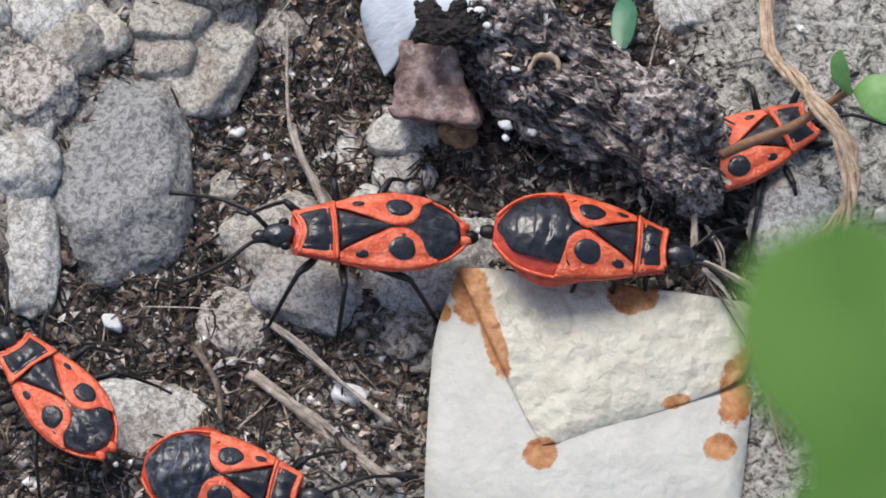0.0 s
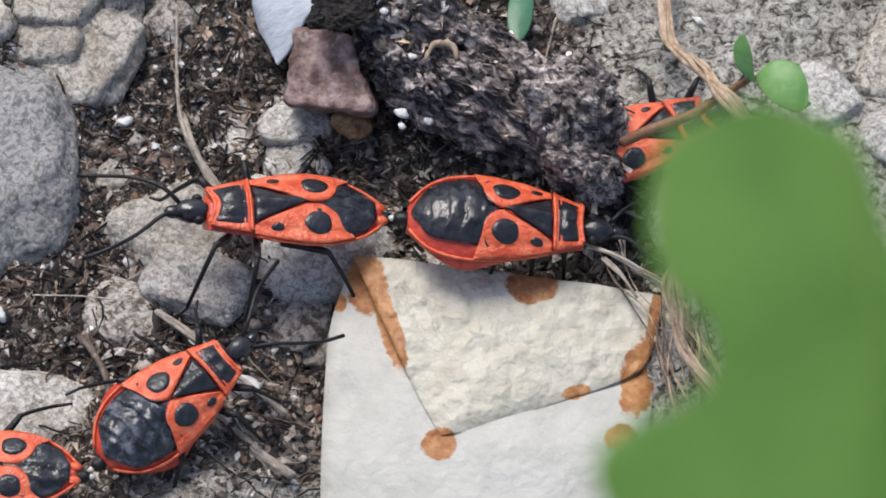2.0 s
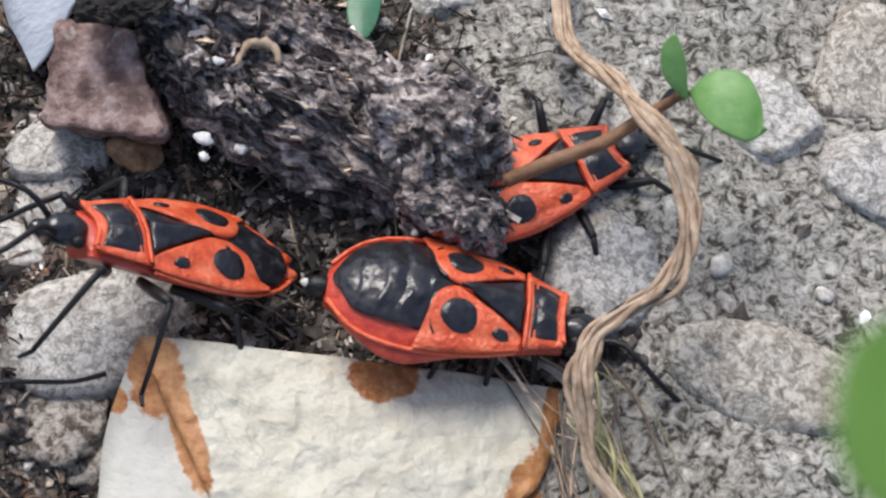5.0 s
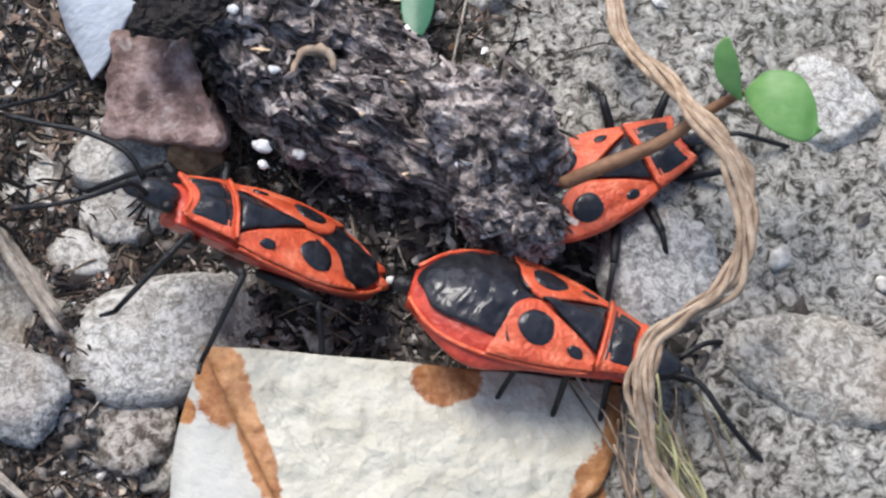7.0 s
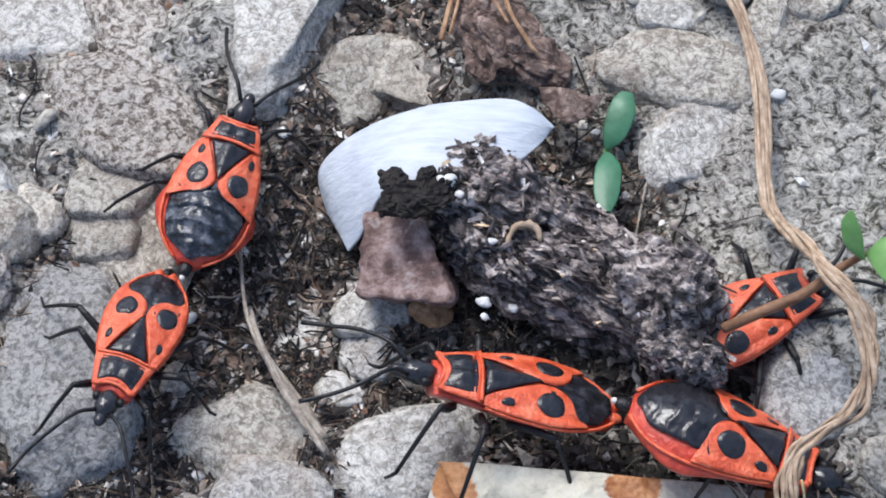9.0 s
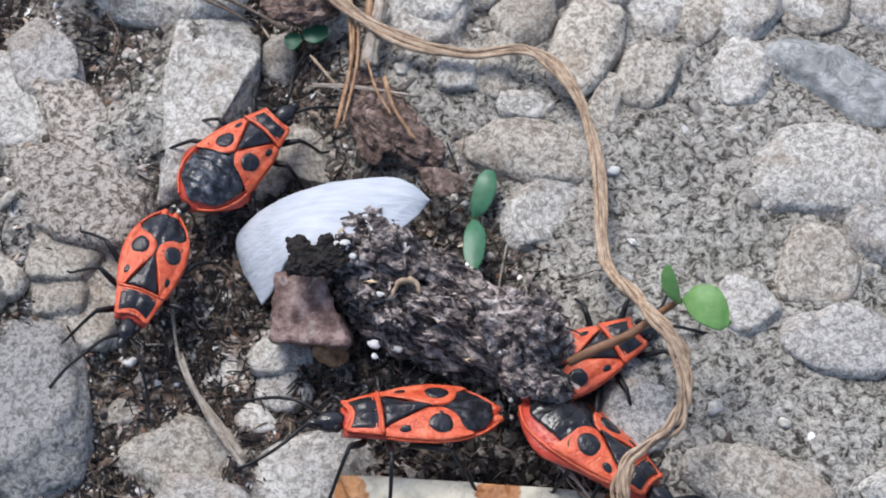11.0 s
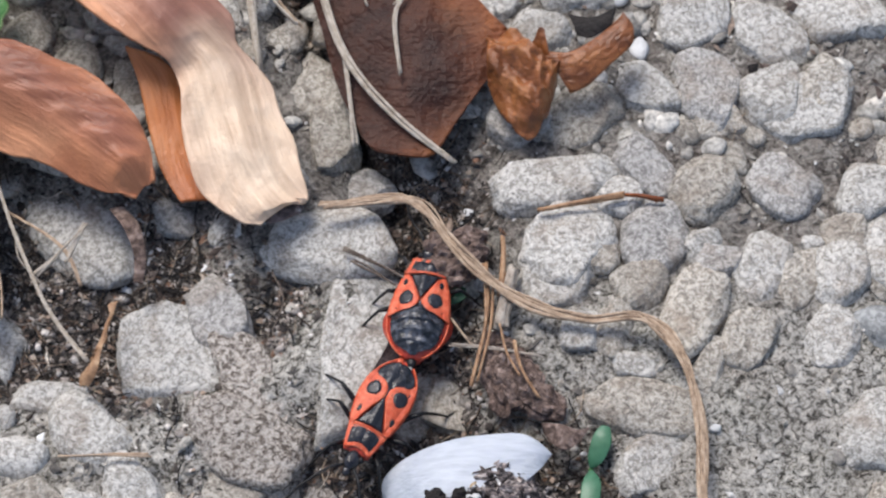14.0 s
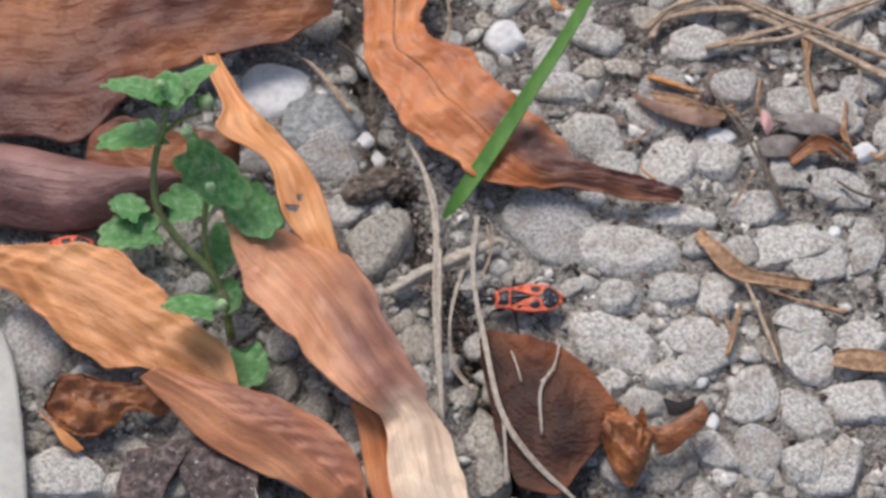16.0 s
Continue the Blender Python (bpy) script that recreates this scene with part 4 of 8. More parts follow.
for ex, ey, ez, a, b, h, rz in ((1.38, -8.77, 0.4, 1.9, 0.75, 1.7, -22), (2.18, -8.88, 0.4, 0.9, 0.7, 1.7, -40), (0.51, -6.01, 1.2, 2.3, 1.6, 2.4, -35), (1.36, -7.05, 1, 1.3, 1.4, 2.6, -60), (1.36, -7.53, 0.2, 1.3, 1.1, 2.2, -30)):
    bm = rough_up(rough_up(ellipsoid(0, 0, 0, a, b, h, level=5), 0.6, 1.8, ex), 0.35, 0.8, ey, True)
    bm.normal_update()
    lie = pose(-2.72, -4.04, -1, 0, 4, -27).inverted() @ pose(ex, ey, ez, 0, 0, rz)
    CLOD_POINTS.extend((lie @ v.co, lie.to_3x3() @ v.normal) for v in list(bm.verts)[::2] if (lie.to_3x3() @ v.normal).z > 0.0)
    ob = part("bark_flake", bm, M_CLOD, clod, smooth=False)
    ob.matrix_parent_inverse = clod.matrix_basis.inverted()
    ob.matrix_basis = pose(ex / 1000, ey / 1000, ez / 1000, 0, 0, rz)


def crust_top(x, y):
    """Height of the bark lump's surface in its own space."""
    return max((p.z for p, nrm in CLOD_POINTS if (p.x - x) ** 2 + (p.y - y) ** 2 < 0.12), default=1.0)


SHRED = [(-2.67, -1.78), (-2.65, -0.83), (-2.08, -0.46), (-1.53, -0.86)]
part("pale_shred", rough_up(tube([(x, y, crust_top(x, y)) for x, y in SHRED], [0.05, 0.15, 0.17, 0.05], 8), 0.12, 0.3, 2.0), M_DRY, clod, "pale tan shred")
for x, y, r in ((-2.49, -3.77, 0.30), (-1.43, -3.16, 0.22), (-5.96, -0.81, 0.40), (-5.17, -1.12, 0.20), (-2.14, -4.28, 0.20), (-3.18, -1.85, 0.18), (-5.84, -2.72, 0.50)):
    part("white_crumb", rough_up(ellipsoid(x, y, crust_top(x, y), r, r * 0.8, r * 0.5, level=3), r * 0.35, r * 1.2, x), STONE_TONES["white"], clod)

# ---- the reddish chip beside it ----
chip = empty("bark_chip", -10, -4.56, 0)
tagged(chip, "reddish brown angular chip of bark", "bark chip")
bm = bmesh.new()
bmesh.ops.create_cube(bm, size=1)
bmesh.ops.subdivide_edges(bm, edges=bm.edges, cuts=14, use_grid_fill=True)
for v in bm.verts:
    c = v.co * 2
    c = c / ((abs(c.x) ** 12 + abs(c.y) ** 12 + abs(c.z) ** 12) ** (1 / 12)) * 0.5
    v.co = Vector((c.x * (3.3 - 1.8 * c.y) - 0.9 * c.y, c.y * 3.7 + (1.7 * (0.5 - c.z) if c.y < 0 else 0.0), c.z * 2.8 + 0.4 * c.x + 0.7 * c.y - 0.8))
rough_up(rough_up(bm, 0.18, 2.0, 3), 0.12, 0.5, 4)
part("chip_body", bm, M_CHIP, chip)
chip.rotation_euler = (0, 0, radians(-6))

# ---- petals ----
petal = empty("white_petal")
sheet("blade", [(-3.88, 1.44, 0.9, -4.05, 1.29, 0.8), (-4.76, 2.14, 1.2, -4.62, 0.33, 1.2), (-5.79, 2.56, 1.3, -5.63, -0.71, 1.5), (-7.69, 2.43, 1.3, -7.22, -1.26, 1.9), (-9.75, 2.20, 1, -9.12, -1.77, 2), (-11.53, 1.73, 0.4, -10.72, -2.15, 1.5), (-12.89, 1.18, -0.4, -11.28, -2.65, 0.6), (-13.72, 0.27, -1.2, -11.74, -3.16, -0.4), (-13.28, -1.35, -1.8, -12.26, -3.40, -1.2)], M_WHITE, 0.1, 0.3, 0.14, across=34, steps=12, seed=4.0, wrinkle=0.5, ribs=0.2, parent=petal)
tagged(petal, "white veined flower petal lying on the bark", "petal")
cream = empty("cream_petal")
tagged(cream, "cream leathery petal folded over, with brown stains", "petal")
sheet("base", [(-8.19, -12.57, -2, 5.11, -13.36, -2.2), (-8.88, -15.28, -2.3, 5.04, -15.81, -2.4), (-8.92, -18.07, -2.3, 4.75, -18.4, -2.3), (-8.79, -21.39, -2.35, 4.59, -20.88, -2.35), (-8.55, -23.96, -2.6, 4.31, -23.26, -2.6), (-7.64, -26.54, -2.5, 3.13, -25.92, -2.5)], M_CREAM, 0.25, 0.25, 0.15, seed=7.0, parent=cream)
sheet("flap", [(-8.18, -12.52, -1.5, 5.15, -13.35, -1.7), (-7.29, -14.31, -1.6, 4.98, -14.68, -1.85), (-6.35, -16.07, -1.7, 4.56, -16.19, -2.0), (-5.66, -17.45, -1.8, 3.77, -17.1, -2.1), (-4.81, -19.01, -2.0, 0.91, -18.43, -2.12), (-3.94, -20.34, -2.1, -3.15, -20.19, -2.1)], M_CREAMFLAP, 0.22, 0.35, 0.2, across=44, steps=14, seed=9.0, parent=cream, label="turned-over cream flap", wrinkle=0.4)

# ---- dry stalk that loops over the bugs ----
stalk = strand("dry_stalk", [(-18.19, 17.36, 1.5), (-13.93, 17.86, 1.6), (-12.11, 17.18, 1.6), (-9.82, 14.28, 1.5), (-7.62, 12.2, 1.3), (-4.78, 10.79, 1.2), (-1.99, 9.99, 1.2), (1.08, 10.25, 1.4), (3.24, 7.88, 1.5), (4.34, 4.41, 1.5), (4.66, -1.18, 1.5), (4.99, -3.06, 1.9), (5.88, -5.2, 3.9), (6.52, -6.86, 4.9), (7.53, -8.15, 4.9), (8.08, -9.35, 4.4), (8.10, -10.66, 4), (7.64, -11.89, 3.4), (6.46, -12.74, 2.8), (5.54, -13.38, 2.3), (5.13, -14.58, 1.9), (5.34, -15.74, 1.1), (5.81, -17.01, 0.4), (6.97, -18.20, -0.2), (8.33, -19.54, -0.6)], 0.19, M_DRY, 10, 1.0, spread=1.15)
tagged(stalk, "tan dried grass stalk looping over the stones", "stalk")

# ---- sprout on a reddish stem ----
sprout = empty("green_sprout")
tagged(sprout, "small sprout with two round green leaves on a reddish stem", "seedling")
part("stem", tube([(2.85, -8.1, 2.0), (4.06, -7.88, 2.9), (5.72, -7.25, 3.3), (7.05, -6.5, 4.0), (8, -6.29, 5)], [0.23, 0.24, 0.22, 0.19, 0.14]), M_SPROUTSTEM, sprout, "reddish brown stem")
sheet("leaf", [(7.86, -6.54, 5, 8.02, -6.6, 5), (7.18, -6.23, 5.6, 7.93, -6.28, 5.4), (7, -5.62, 6.2, 7.77, -5.83, 6), (7.27, -5.29, 6.5, 7.43, -5.26, 6.5)], M_GREEN, 0.18, 0.2, 0.05, parent=sprout)
sheet("leaf", [(8.03, -6.29, 5, 8.13, -6.54, 5), (8.67, -5.86, 5.6, 8.64, -7.51, 5.2), (9.61, -6.03, 5.8, 9.57, -8, 5.2), (10.09, -6.7, 5.6, 10.04, -7.87, 5.2), (10.21, -7.36, 5.4, 10.17, -7.61, 5.4)], M_GREEN, 0.18, 0.2, 0.05, parent=sprout)
seedling = empty("seedling")
tagged(seedling, "seedling with two blue-green oval seed leaves", "seedling")
sheet("leaf", [(-1.77, 1.35, -0.6, -1.59, 1.35, -0.6), (-1.88, 2, -0.2, -1, 1.66, -0.2), (-1.59, 3.13, 0.2, -0.56, 2.62, 0.2), (-1.15, 3.74, 0.2, -0.65, 3.64, 0.2)], M_BLUEGREEN, 0.2, 0.3, 0.02, parent=seedling)
sheet("leaf", [(-1.8, 1.25, -0.6, -1.56, 1.25, -0.6), (-2.17, 0.37, -0.3, -1.11, 0.37, -0.3), (-2.24, -0.86, -0.2, -1.19, -1.02, -0.2), (-2.03, -1.75, -0.2, -1.51, -1.82, -0.2)], M_BLUEGREEN, 0.2, 0.3, 0.02, parent=seedling)
part("stem", tube([(-1.68, 1.34, -0.7), (-1.76, 2.96, -4)], [0.15, 0.18]), M_GREEN, seedling)

# ---- large dry leaves ----
M_MIDRIB = material("leaf_midrib", [(0.3, (0.20, 0.08, 0.04)), (0.7, (0.42, 0.20, 0.10))], 2.0, 0.6, 0.4, 0.4, spec=0.3)
twist = empty("twisted_leaf")
tagged(twist, "long tan dead leaf twisted into a strip with a pale end", "dead leaf")
sheet("blade", [(-45.31, 45.17, 6.6, -44.09, 45.77, 6.6), (-44.77, 43.05, 6.6, -41.94, 43.72, 6.2), (-44.18, 41.13, 6.8, -38.95, 42.82, 5.8), (-42.88, 37.79, 7, -36.30, 42.02, 5), (-41.65, 35.22, 7, -33.22, 41.86, 4.2), (-38.57, 32.26, 7, -30.41, 39.26, 3.4), (-34.43, 28.76, 6, -26.86, 33.17, 2.8), (-31.00, 26.48, 5, -24.47, 30.14, 2.4), (-28.73, 25.91, 3.8, -24.01, 28.15, 2.1), (-27.92, 24.98, 2.8, -22.59, 26.51, 1.8), (-27.39, 21.86, 2, -20.97, 23.79, 1.6), (-26.53, 18.75, 1.5, -19.80, 21.41, 1.4), (-25.19, 16.98, 1.2, -19.16, 19.24, 1.2), (-23.30, 15.85, 1, -18.91, 17.71, 1), (-21.86, 15.66, 0.9, -19.47, 17.57, 1)], M_LEAFTWIST, 0.22, 1.5, 0.26, across=36, steps=14, seed=11.0, wrinkle=1.1, ribs=0.5, ragged=0.2, curl=0.9, parent=twist)
sheet("blade_fold", [(-31.26, 27.66, 3, -29.12, 26.76, 3), (-30.27, 25.51, 2.2, -27.50, 25.93, 2), (-29.40, 22.53, 1.5, -26.92, 24.08, 1.2), (-28.43, 19.93, 1.1, -26.43, 21.35, 0.8), (-27.03, 17.77, 0.8, -25.21, 18.15, 0.6)], M_LEAFPOINT, 0.2, 0.2, 0.15, seed=14.0, parent=twist)
strap = sheet("leaf_strap", [(-50.27, 62.01, 6, -49.01, 62.11, 6), (-49.02, 59.29, 6.2, -47.51, 59.88, 6), (-47.07, 55.67, 6.4, -44.99, 56.44, 6), (-47.27, 52.87, 6.4, -41.92, 54.04, 5.6), (-42.34, 50.52, 6, -39.15, 51.46, 5), (-40.91, 47.43, 5.6, -36.68, 48.13, 4.6), (-39.58, 44.57, 5.2, -35.30, 45.07, 4.2), (-37.46, 42.54, 4.8, -34.31, 42.33, 3.6), (-35.11, 40.67, 4.4, -33.16, 40.85, 3.4)], M_LEAFORANGE, 0.2, 0.5, 0.3, seed=15.0, wrinkle=1.0, ribs=0.3, ragged=0.12, curl=0.7, holes=[(-39.18, 45.96, 0.5), (-38.68, 47.13, 0.4)], veins=(0.36, 0.5, 0.64))
tagged(strap, "torn orange strip of dead leaf", "dead leaf")
fold = empty("folded_leaf")
tagged(fold, "orange-tan dead leaf bent in the middle", "dead leaf")
sheet("blade", [(-72.09, 39.05, 4.5, -71.87, 36.61, 3), (-65.55, 39.82, 5.4, -65.15, 35.65, 3), (-60.69, 40.10, 5.8, -61.16, 33.39, 3), (-55.72, 40.75, 6, -57.18, 29.57, 2.8), (-52.55, 39.54, 6, -54.27, 28.18, 2.8), (-48.78, 36.06, 5.6, -51.06, 28.00, 3), (-45.21, 33.16, 5, -47.63, 28.08, 3.4), (-42.19, 30.84, 4.4, -45.98, 27.77, 3.6), (-40.71, 27.66, 3.6, -44.35, 27.34, 3.6)], M_LEAFFOLD, 0.22, 1.0, 0.32, across=36, steps=14, seed=21.0, wrinkle=1.0, ribs=0.55, ragged=0.35, curl=0.9, parent=fold)
sheet("blade_end", [(-45.95, 28.13, 4.2, -50.41, 27.94, 2.8), (-40.62, 27.22, 4.4, -47.29, 25.26, 2.2), (-36.41, 26.28, 4.2, -43.47, 22.23, 1.6), (-32.71, 24.85, 3.6, -39.41, 20.62, 1.3), (-30.22, 22.81, 2.8, -35.66, 19.29, 1.1), (-28.72, 20.58, 2, -31.90, 17.76, 1), (-28.56, 18.42, 1.4, -29.63, 17.59, 1)], M_LEAF, 0.22, 2.2, 0.26, across=32, steps=14, seed=22.0, wrinkle=1.0, ribs=0.45, ragged=0.12, curl=0.9, parent=fold)
point = sheet("pointed_leaf", [(-37.60, 76.81, 2.4, -29.91, 76.87, 3), (-36.71, 68.14, 2.8, -29.64, 70.96, 3.4), (-35.53, 63.51, 3.2, -29.06, 67.96, 3.6), (-33.43, 59.85, 3.4, -25.24, 67.00, 3.8), (-31.49, 56.70, 3.6, -22.36, 63.71, 4), (-28.68, 54.72, 3.6, -19.04, 60.65, 4), (-25.82, 52.28, 3.2, -15.26, 57.71, 3.6), (-20.96, 51.35, 2.6, -12.85, 54.72, 3), (-15.76, 51.86, 2, -9.12, 54.15, 2.4), (-9.43, 51.63, 1.4, -6.21, 53.90, 1.8), (-4.48, 52.04, 1, -3.68, 53.18, 1)], M_LEAFPOINT, 0.22, 0.8, 0.6, across=32, steps=14, seed=31.0, wrinkle=1.0, ribs=0.45, midrib=M_MIDRIB, ragged=0.35, curl=0.9, holes=[(-29.41, 69.31, 1.3)])
tagged(point, "orange-brown dead leaf with a pointed dark tip", "dead leaf")
broad = sheet("broad_leaf", [(-85.24, 74.91, 6, -78.77, 48.70, 3), (-73.27, 74.91, 7, -68.90, 52.10, 3.2), (-67.49, 74.94, 7, -61.12, 52.18, 3.2), (-61.75, 74.98, 7, -57.78, 56.51, 3.6), (-54.94, 74.79, 6.5, -52.60, 61.58, 3.8), (-48.16, 74.60, 6, -44.55, 64.77, 3.6), (-42.60, 74.37, 5, -41.63, 67.19, 3.4), (-39.27, 73.99, 4, -39.37, 69.59, 3)], M_LEAFPURPLE, 0.25, 1.0, 0.6, across=44, steps=12, seed=33.0, wrinkle=1.0, ribs=0.3, ragged=0.12, curl=0.6, veins=(0.36, 0.5, 0.64))
tagged(broad, "broad reddish brown dead leaf with a torn edge", "dead leaf")
roll = sheet("rolled_leaf", [(-76.9, 52.46, 3, -75.2, 43.73, 1.2), (-68.98, 52.48, 3.2, -67.55, 44.23, 1.2), (-62.63, 51.48, 3.2, -61.42, 43.91, 1.2), (-57.04, 50.95, 3, -55.96, 45.5, 1.4), (-49.82, 51.42, 2.4, -49.57, 49.4, 1.6)], M_LEAFROLL, 0.25, 2.4, 0.3, across=30, steps=12, seed=35.0, wrinkle=1.0, ribs=0.3, veins=(0.36, 0.5, 0.64))
tagged(roll, "purplish brown dead leaf rolled at the edge", "dead leaf")
wet = empty("dark_leaf")
tagged(wet, "dark brown wet dead leaf with a curled stalk", "dead leaf")
sheet("blade", [(-20.74, 35.81, 1.4, -20.45, 34.00, 0.9), (-19.86, 36.79, 2, -18.96, 28.80, 0.7), (-17.62, 36.68, 2.3, -17.48, 24.23, 0.6), (-15.20, 36.52, 2.4, -15.18, 20.82, 0.6), (-12.72, 35.77, 2.4, -11.97, 20.54, 0.6), (-10.01, 32.90, 2.2, -10.41, 23.15, 0.8), (-8.31, 30.65, 2.2, -8.85, 26.11, 1), (-7.60, 29.76, 2.2, -8.42, 27.48, 1.4)], M_LEAFDARK, 0.2, 0.5, 0.45, across=36, steps=12, seed=41.0, wrinkle=1.2, ribs=0.2, ragged=0.22, curl=0.5, parent=wet)
sheet("curled_end", [(-8.81, 29.27, 2.6, -8.63, 25.78, 1.2), (-7.26, 29.33, 3.2, -7.41, 23.18, 1), (-5.81, 28.15, 3.6, -5.97, 22.04, 0.8), (-4.77, 27.24, 3.4, -4.97, 23.48, 1), (-4.14, 27.06, 3, -4.40, 26.04, 1.4)], M_RUST, 0.2, 1.0, 0.9, ragged=0.3, across=32, steps=14, seed=43.0, wrinkle=3.0, ribs=0.5, parent=wet, label="rust-brown crumpled end")
sheet("stalk", [(-5.62, 27.99, 2.8, -3.54, 25.30, 2), (-3.61, 27.49, 3.2, -2.40, 25.68, 2.4), (-1.92, 28.66, 3.4, -1.07, 27.00, 2.8), (-0.69, 29.86, 3.6, 0.19, 28.24, 3.2), (-0.45, 30.30, 3.6, 0.23, 29.41, 3.4)], M_RUST, 0.3, 0.5, 0.2, seed=44.0, parent=wet)
sheet("dark_curl", [(-3.79, 30.48, 3.2, -3.22, 28.88, 3), (-2.32, 30.03, 3.4, -2.28, 28.69, 3.2), (-0.89, 30.50, 3.8, -1.07, 29.39, 3.5)], M_BLACKSCRAP, 0.15, 0.4, 0.3, seed=47.0, parent=wet, label="dark curled edge")
sheet("prong", [(-6.11, 28.09, 2.8, -4.84, 27.15, 2.8), (-5.75, 28.55, 3.4, -4.94, 27.67, 3.2), (-5.54, 28.94, 3.8, -5.23, 28.86, 3.8)], M_RUST, 0.2, 0.2, 0.15, seed=46.0, parent=wet)
under = sheet("brown_leaf", [(-60.04, 54.40, 4, -60.46, 50.70, 2.2), (-56.50, 55.61, 5, -56.68, 48.61, 2.4), (-52.39, 54.29, 5, -52.15, 47.89, 2.4), (-49.27, 54.82, 4.6, -48.12, 49.62, 2.4), (-45.44, 54.60, 4.4, -45.45, 51.63, 2.6)], M_LEAFPURPLE, 0.22, 0.8, 0.4, across=24, steps=10, seed=37.0, wrinkle=0.8, ribs=0.4, ragged=0.3)
tagged(under, "reddish brown dead leaf lying behind the weed", "dead leaf")

# ---- grass blade ----
blade = sheet("grass", [(-25.97, 48.91, 1, -25.62, 48.68, 1), (-25.1, 50.45, 2.5, -23.67, 50.13, 2.5), (-22.28, 54.71, 5, -20.87, 53.99, 5), (-18.99, 59.59, 8, -17.75, 58.91, 8), (-15.71, 64.45, 11, -14.7, 63.86, 11), (-12.96, 69.24, 14, -12.06, 68.64, 14)], M_GRASS, 0.12, -0.3, 0.02, seed=51.0)
tagged(blade, "bright green grass blade", "grass")

# ---- near sprig ----
near_leaf = empty("leaf_sprig")
tagged(near_leaf, "green leaves of a plant close above the ground", "plant")
sheet("leaf", [(-0.35, 0.94, 0, -0.22, 0.94, 0), (-0.72, 0.79, 0, 0.15, 0.79, 0), (-0.84, 0.6, 0, 0.27, 0.6, 0), (-0.87, 0.3, 0, 0.38, 0.3, 0), (-0.79, -0.01, 0, 0.54, -0.01, 0), (-0.54, -0.26, 0, 0.66, -0.26, 0), (-0.56, -0.57, 0, 0.83, -0.57, 0), (-0.98, -0.81, 0, 1.1, -0.81, 0), (-1.1, -1, 0, 1.36, -1, 0), (-1.01, -1.25, 0, 1.6, -1.25, 0), (-0.85, -1.5, 0, 1.6, -1.5, 0), (-0.35, -1.8, 0, 1.36, -1.8, 0)], M_NEARGREEN, 0.05, 0.02, 0.02, steps=6, parent=near_leaf)
part("midrib", tube([(0.15, 0.74, 0.03), (0.3, 0, 0.05), (0.4, -0.8, 0.05), (0.5, -1.7, 0.03)], [0.02, 0.04, 0.05, 0.04]), M_NEARGREEN, near_leaf)
part("stem", tube([(0, -0.5, -0.1), (1.0, -0.9, -0.2), (6, -1.6, -0.6), (22, -3, -8), (32, 6, -45), (33, 30, -84)], [0.07, 0.08, 0.1, 0.3, 0.6, 0.8]), M_NEARGREEN, near_leaf)

# ---- straws, needles and twigs ----
M_NEEDLE = material("pine_needle", [(0.3, (0.17, 0.088, 0.045)), (0.5, (0.34, 0.195, 0.105)), (0.7, (0.48, 0.32, 0.19))], 0.6, 0.55, 0.3, 0.2, spec=0.35)
M_TWIG = material("dark_twig", [(0.3, (0.05, 0.035, 0.028)), (0.5, (0.13, 0.10, 0.08)), (0.7, (0.25, 0.21, 0.17))], 0.6, 0.8, 0.5, 0.2, spec=0.3)
LITTER_LABELS = {"straw": ("thin pale tan dry straw on the soil", "straw"), "needle": ("brown fallen pine needle", "needle"), "twig": ("short dark dry twig", "twig"),
                 "root": ("pale dry rootlet lying on the stones", "root"), "stalk": ("dry fibrous grass stalk", "stalk")}


def litter(seed, name, path, radius, mat, fibres):
    """A loose straw, needle, twig or rootlet along a path."""
    ob = strand(name, path, radius, mat, fibres, seed * 1.7, spread=0.45)
    return tagged(ob, *LITTER_LABELS[name], group="loose plant litter")


litter(0, "straw", [(-16.33, -15.23, -2.6), (-14.35, -16.79, -2.3), (-12.21, -18.45, -2.2), (-10.44, -19.74, -2.2)], .2, M_GREYSTRAW, 4)
litter(1, "straw", [(-16.72, -17.84, -2.6), (-14.55, -19.38, -2.2), (-12.44, -20.96, -2.2), (-9.98, -22.51, -2.2)], .3, M_GREYSTRAW, 6)
litter(2, "straw", [(-16.32, -5.73, -2), (-15.64, -7.44, -1.8), (-14.46, -9.24, -1.8), (-12.67, -11.47, -2)], .2, M_GREYSTRAW, 5)
litter(3, "straw", [(-21.48, -15.38, -1.6), (-19.42, -15.38, -1.4), (-17.32, -15.38, -1.6)], .07, M_PALEROOT, 1)
litter(4, "twig", [(-19.25, -16.68, -2.5), (-17.89, -18.87, -2.2), (-17.6, -21.99, -2.2)], .32, M_TWIG, 2)
litter(5, "straw", [(4.83, -15.33, -1.6), (5.19, -17.1, -1.6), (6.02, -19.15, -1.8)], .13, M_DRY, 2)
litter(6, "straw", [(5.08, -15.99, -1.4), (5.98, -17.96, -1.3), (6.91, -19.21, -1.5)], .12, M_DRY, 1)
litter(7, "straw", [(5.74, -14.04, -1.2), (6.52, -16.48, -1), (8.21, -19.32, -1)], .2, M_DRY, 2)
litter(8, "straw", [(6.57, -13.68, -1), (6.91, -15.27, -1), (7.43, -17.42, -1)], .1, M_TWIG, 1)
litter(9, "straw", [(4.91, -15, -1.4), (6, -15.63, -1.2), (6.53, -17.58, -1.2)], .1, M_DRY, 1)
litter(10, "straw", [(2.29, -11.29, -1.6), (3.03, -13.03, -1.3), (4.5, -14.59, -1.2), (5.53, -18.1, -1.4)], .09, M_DRY, 1)
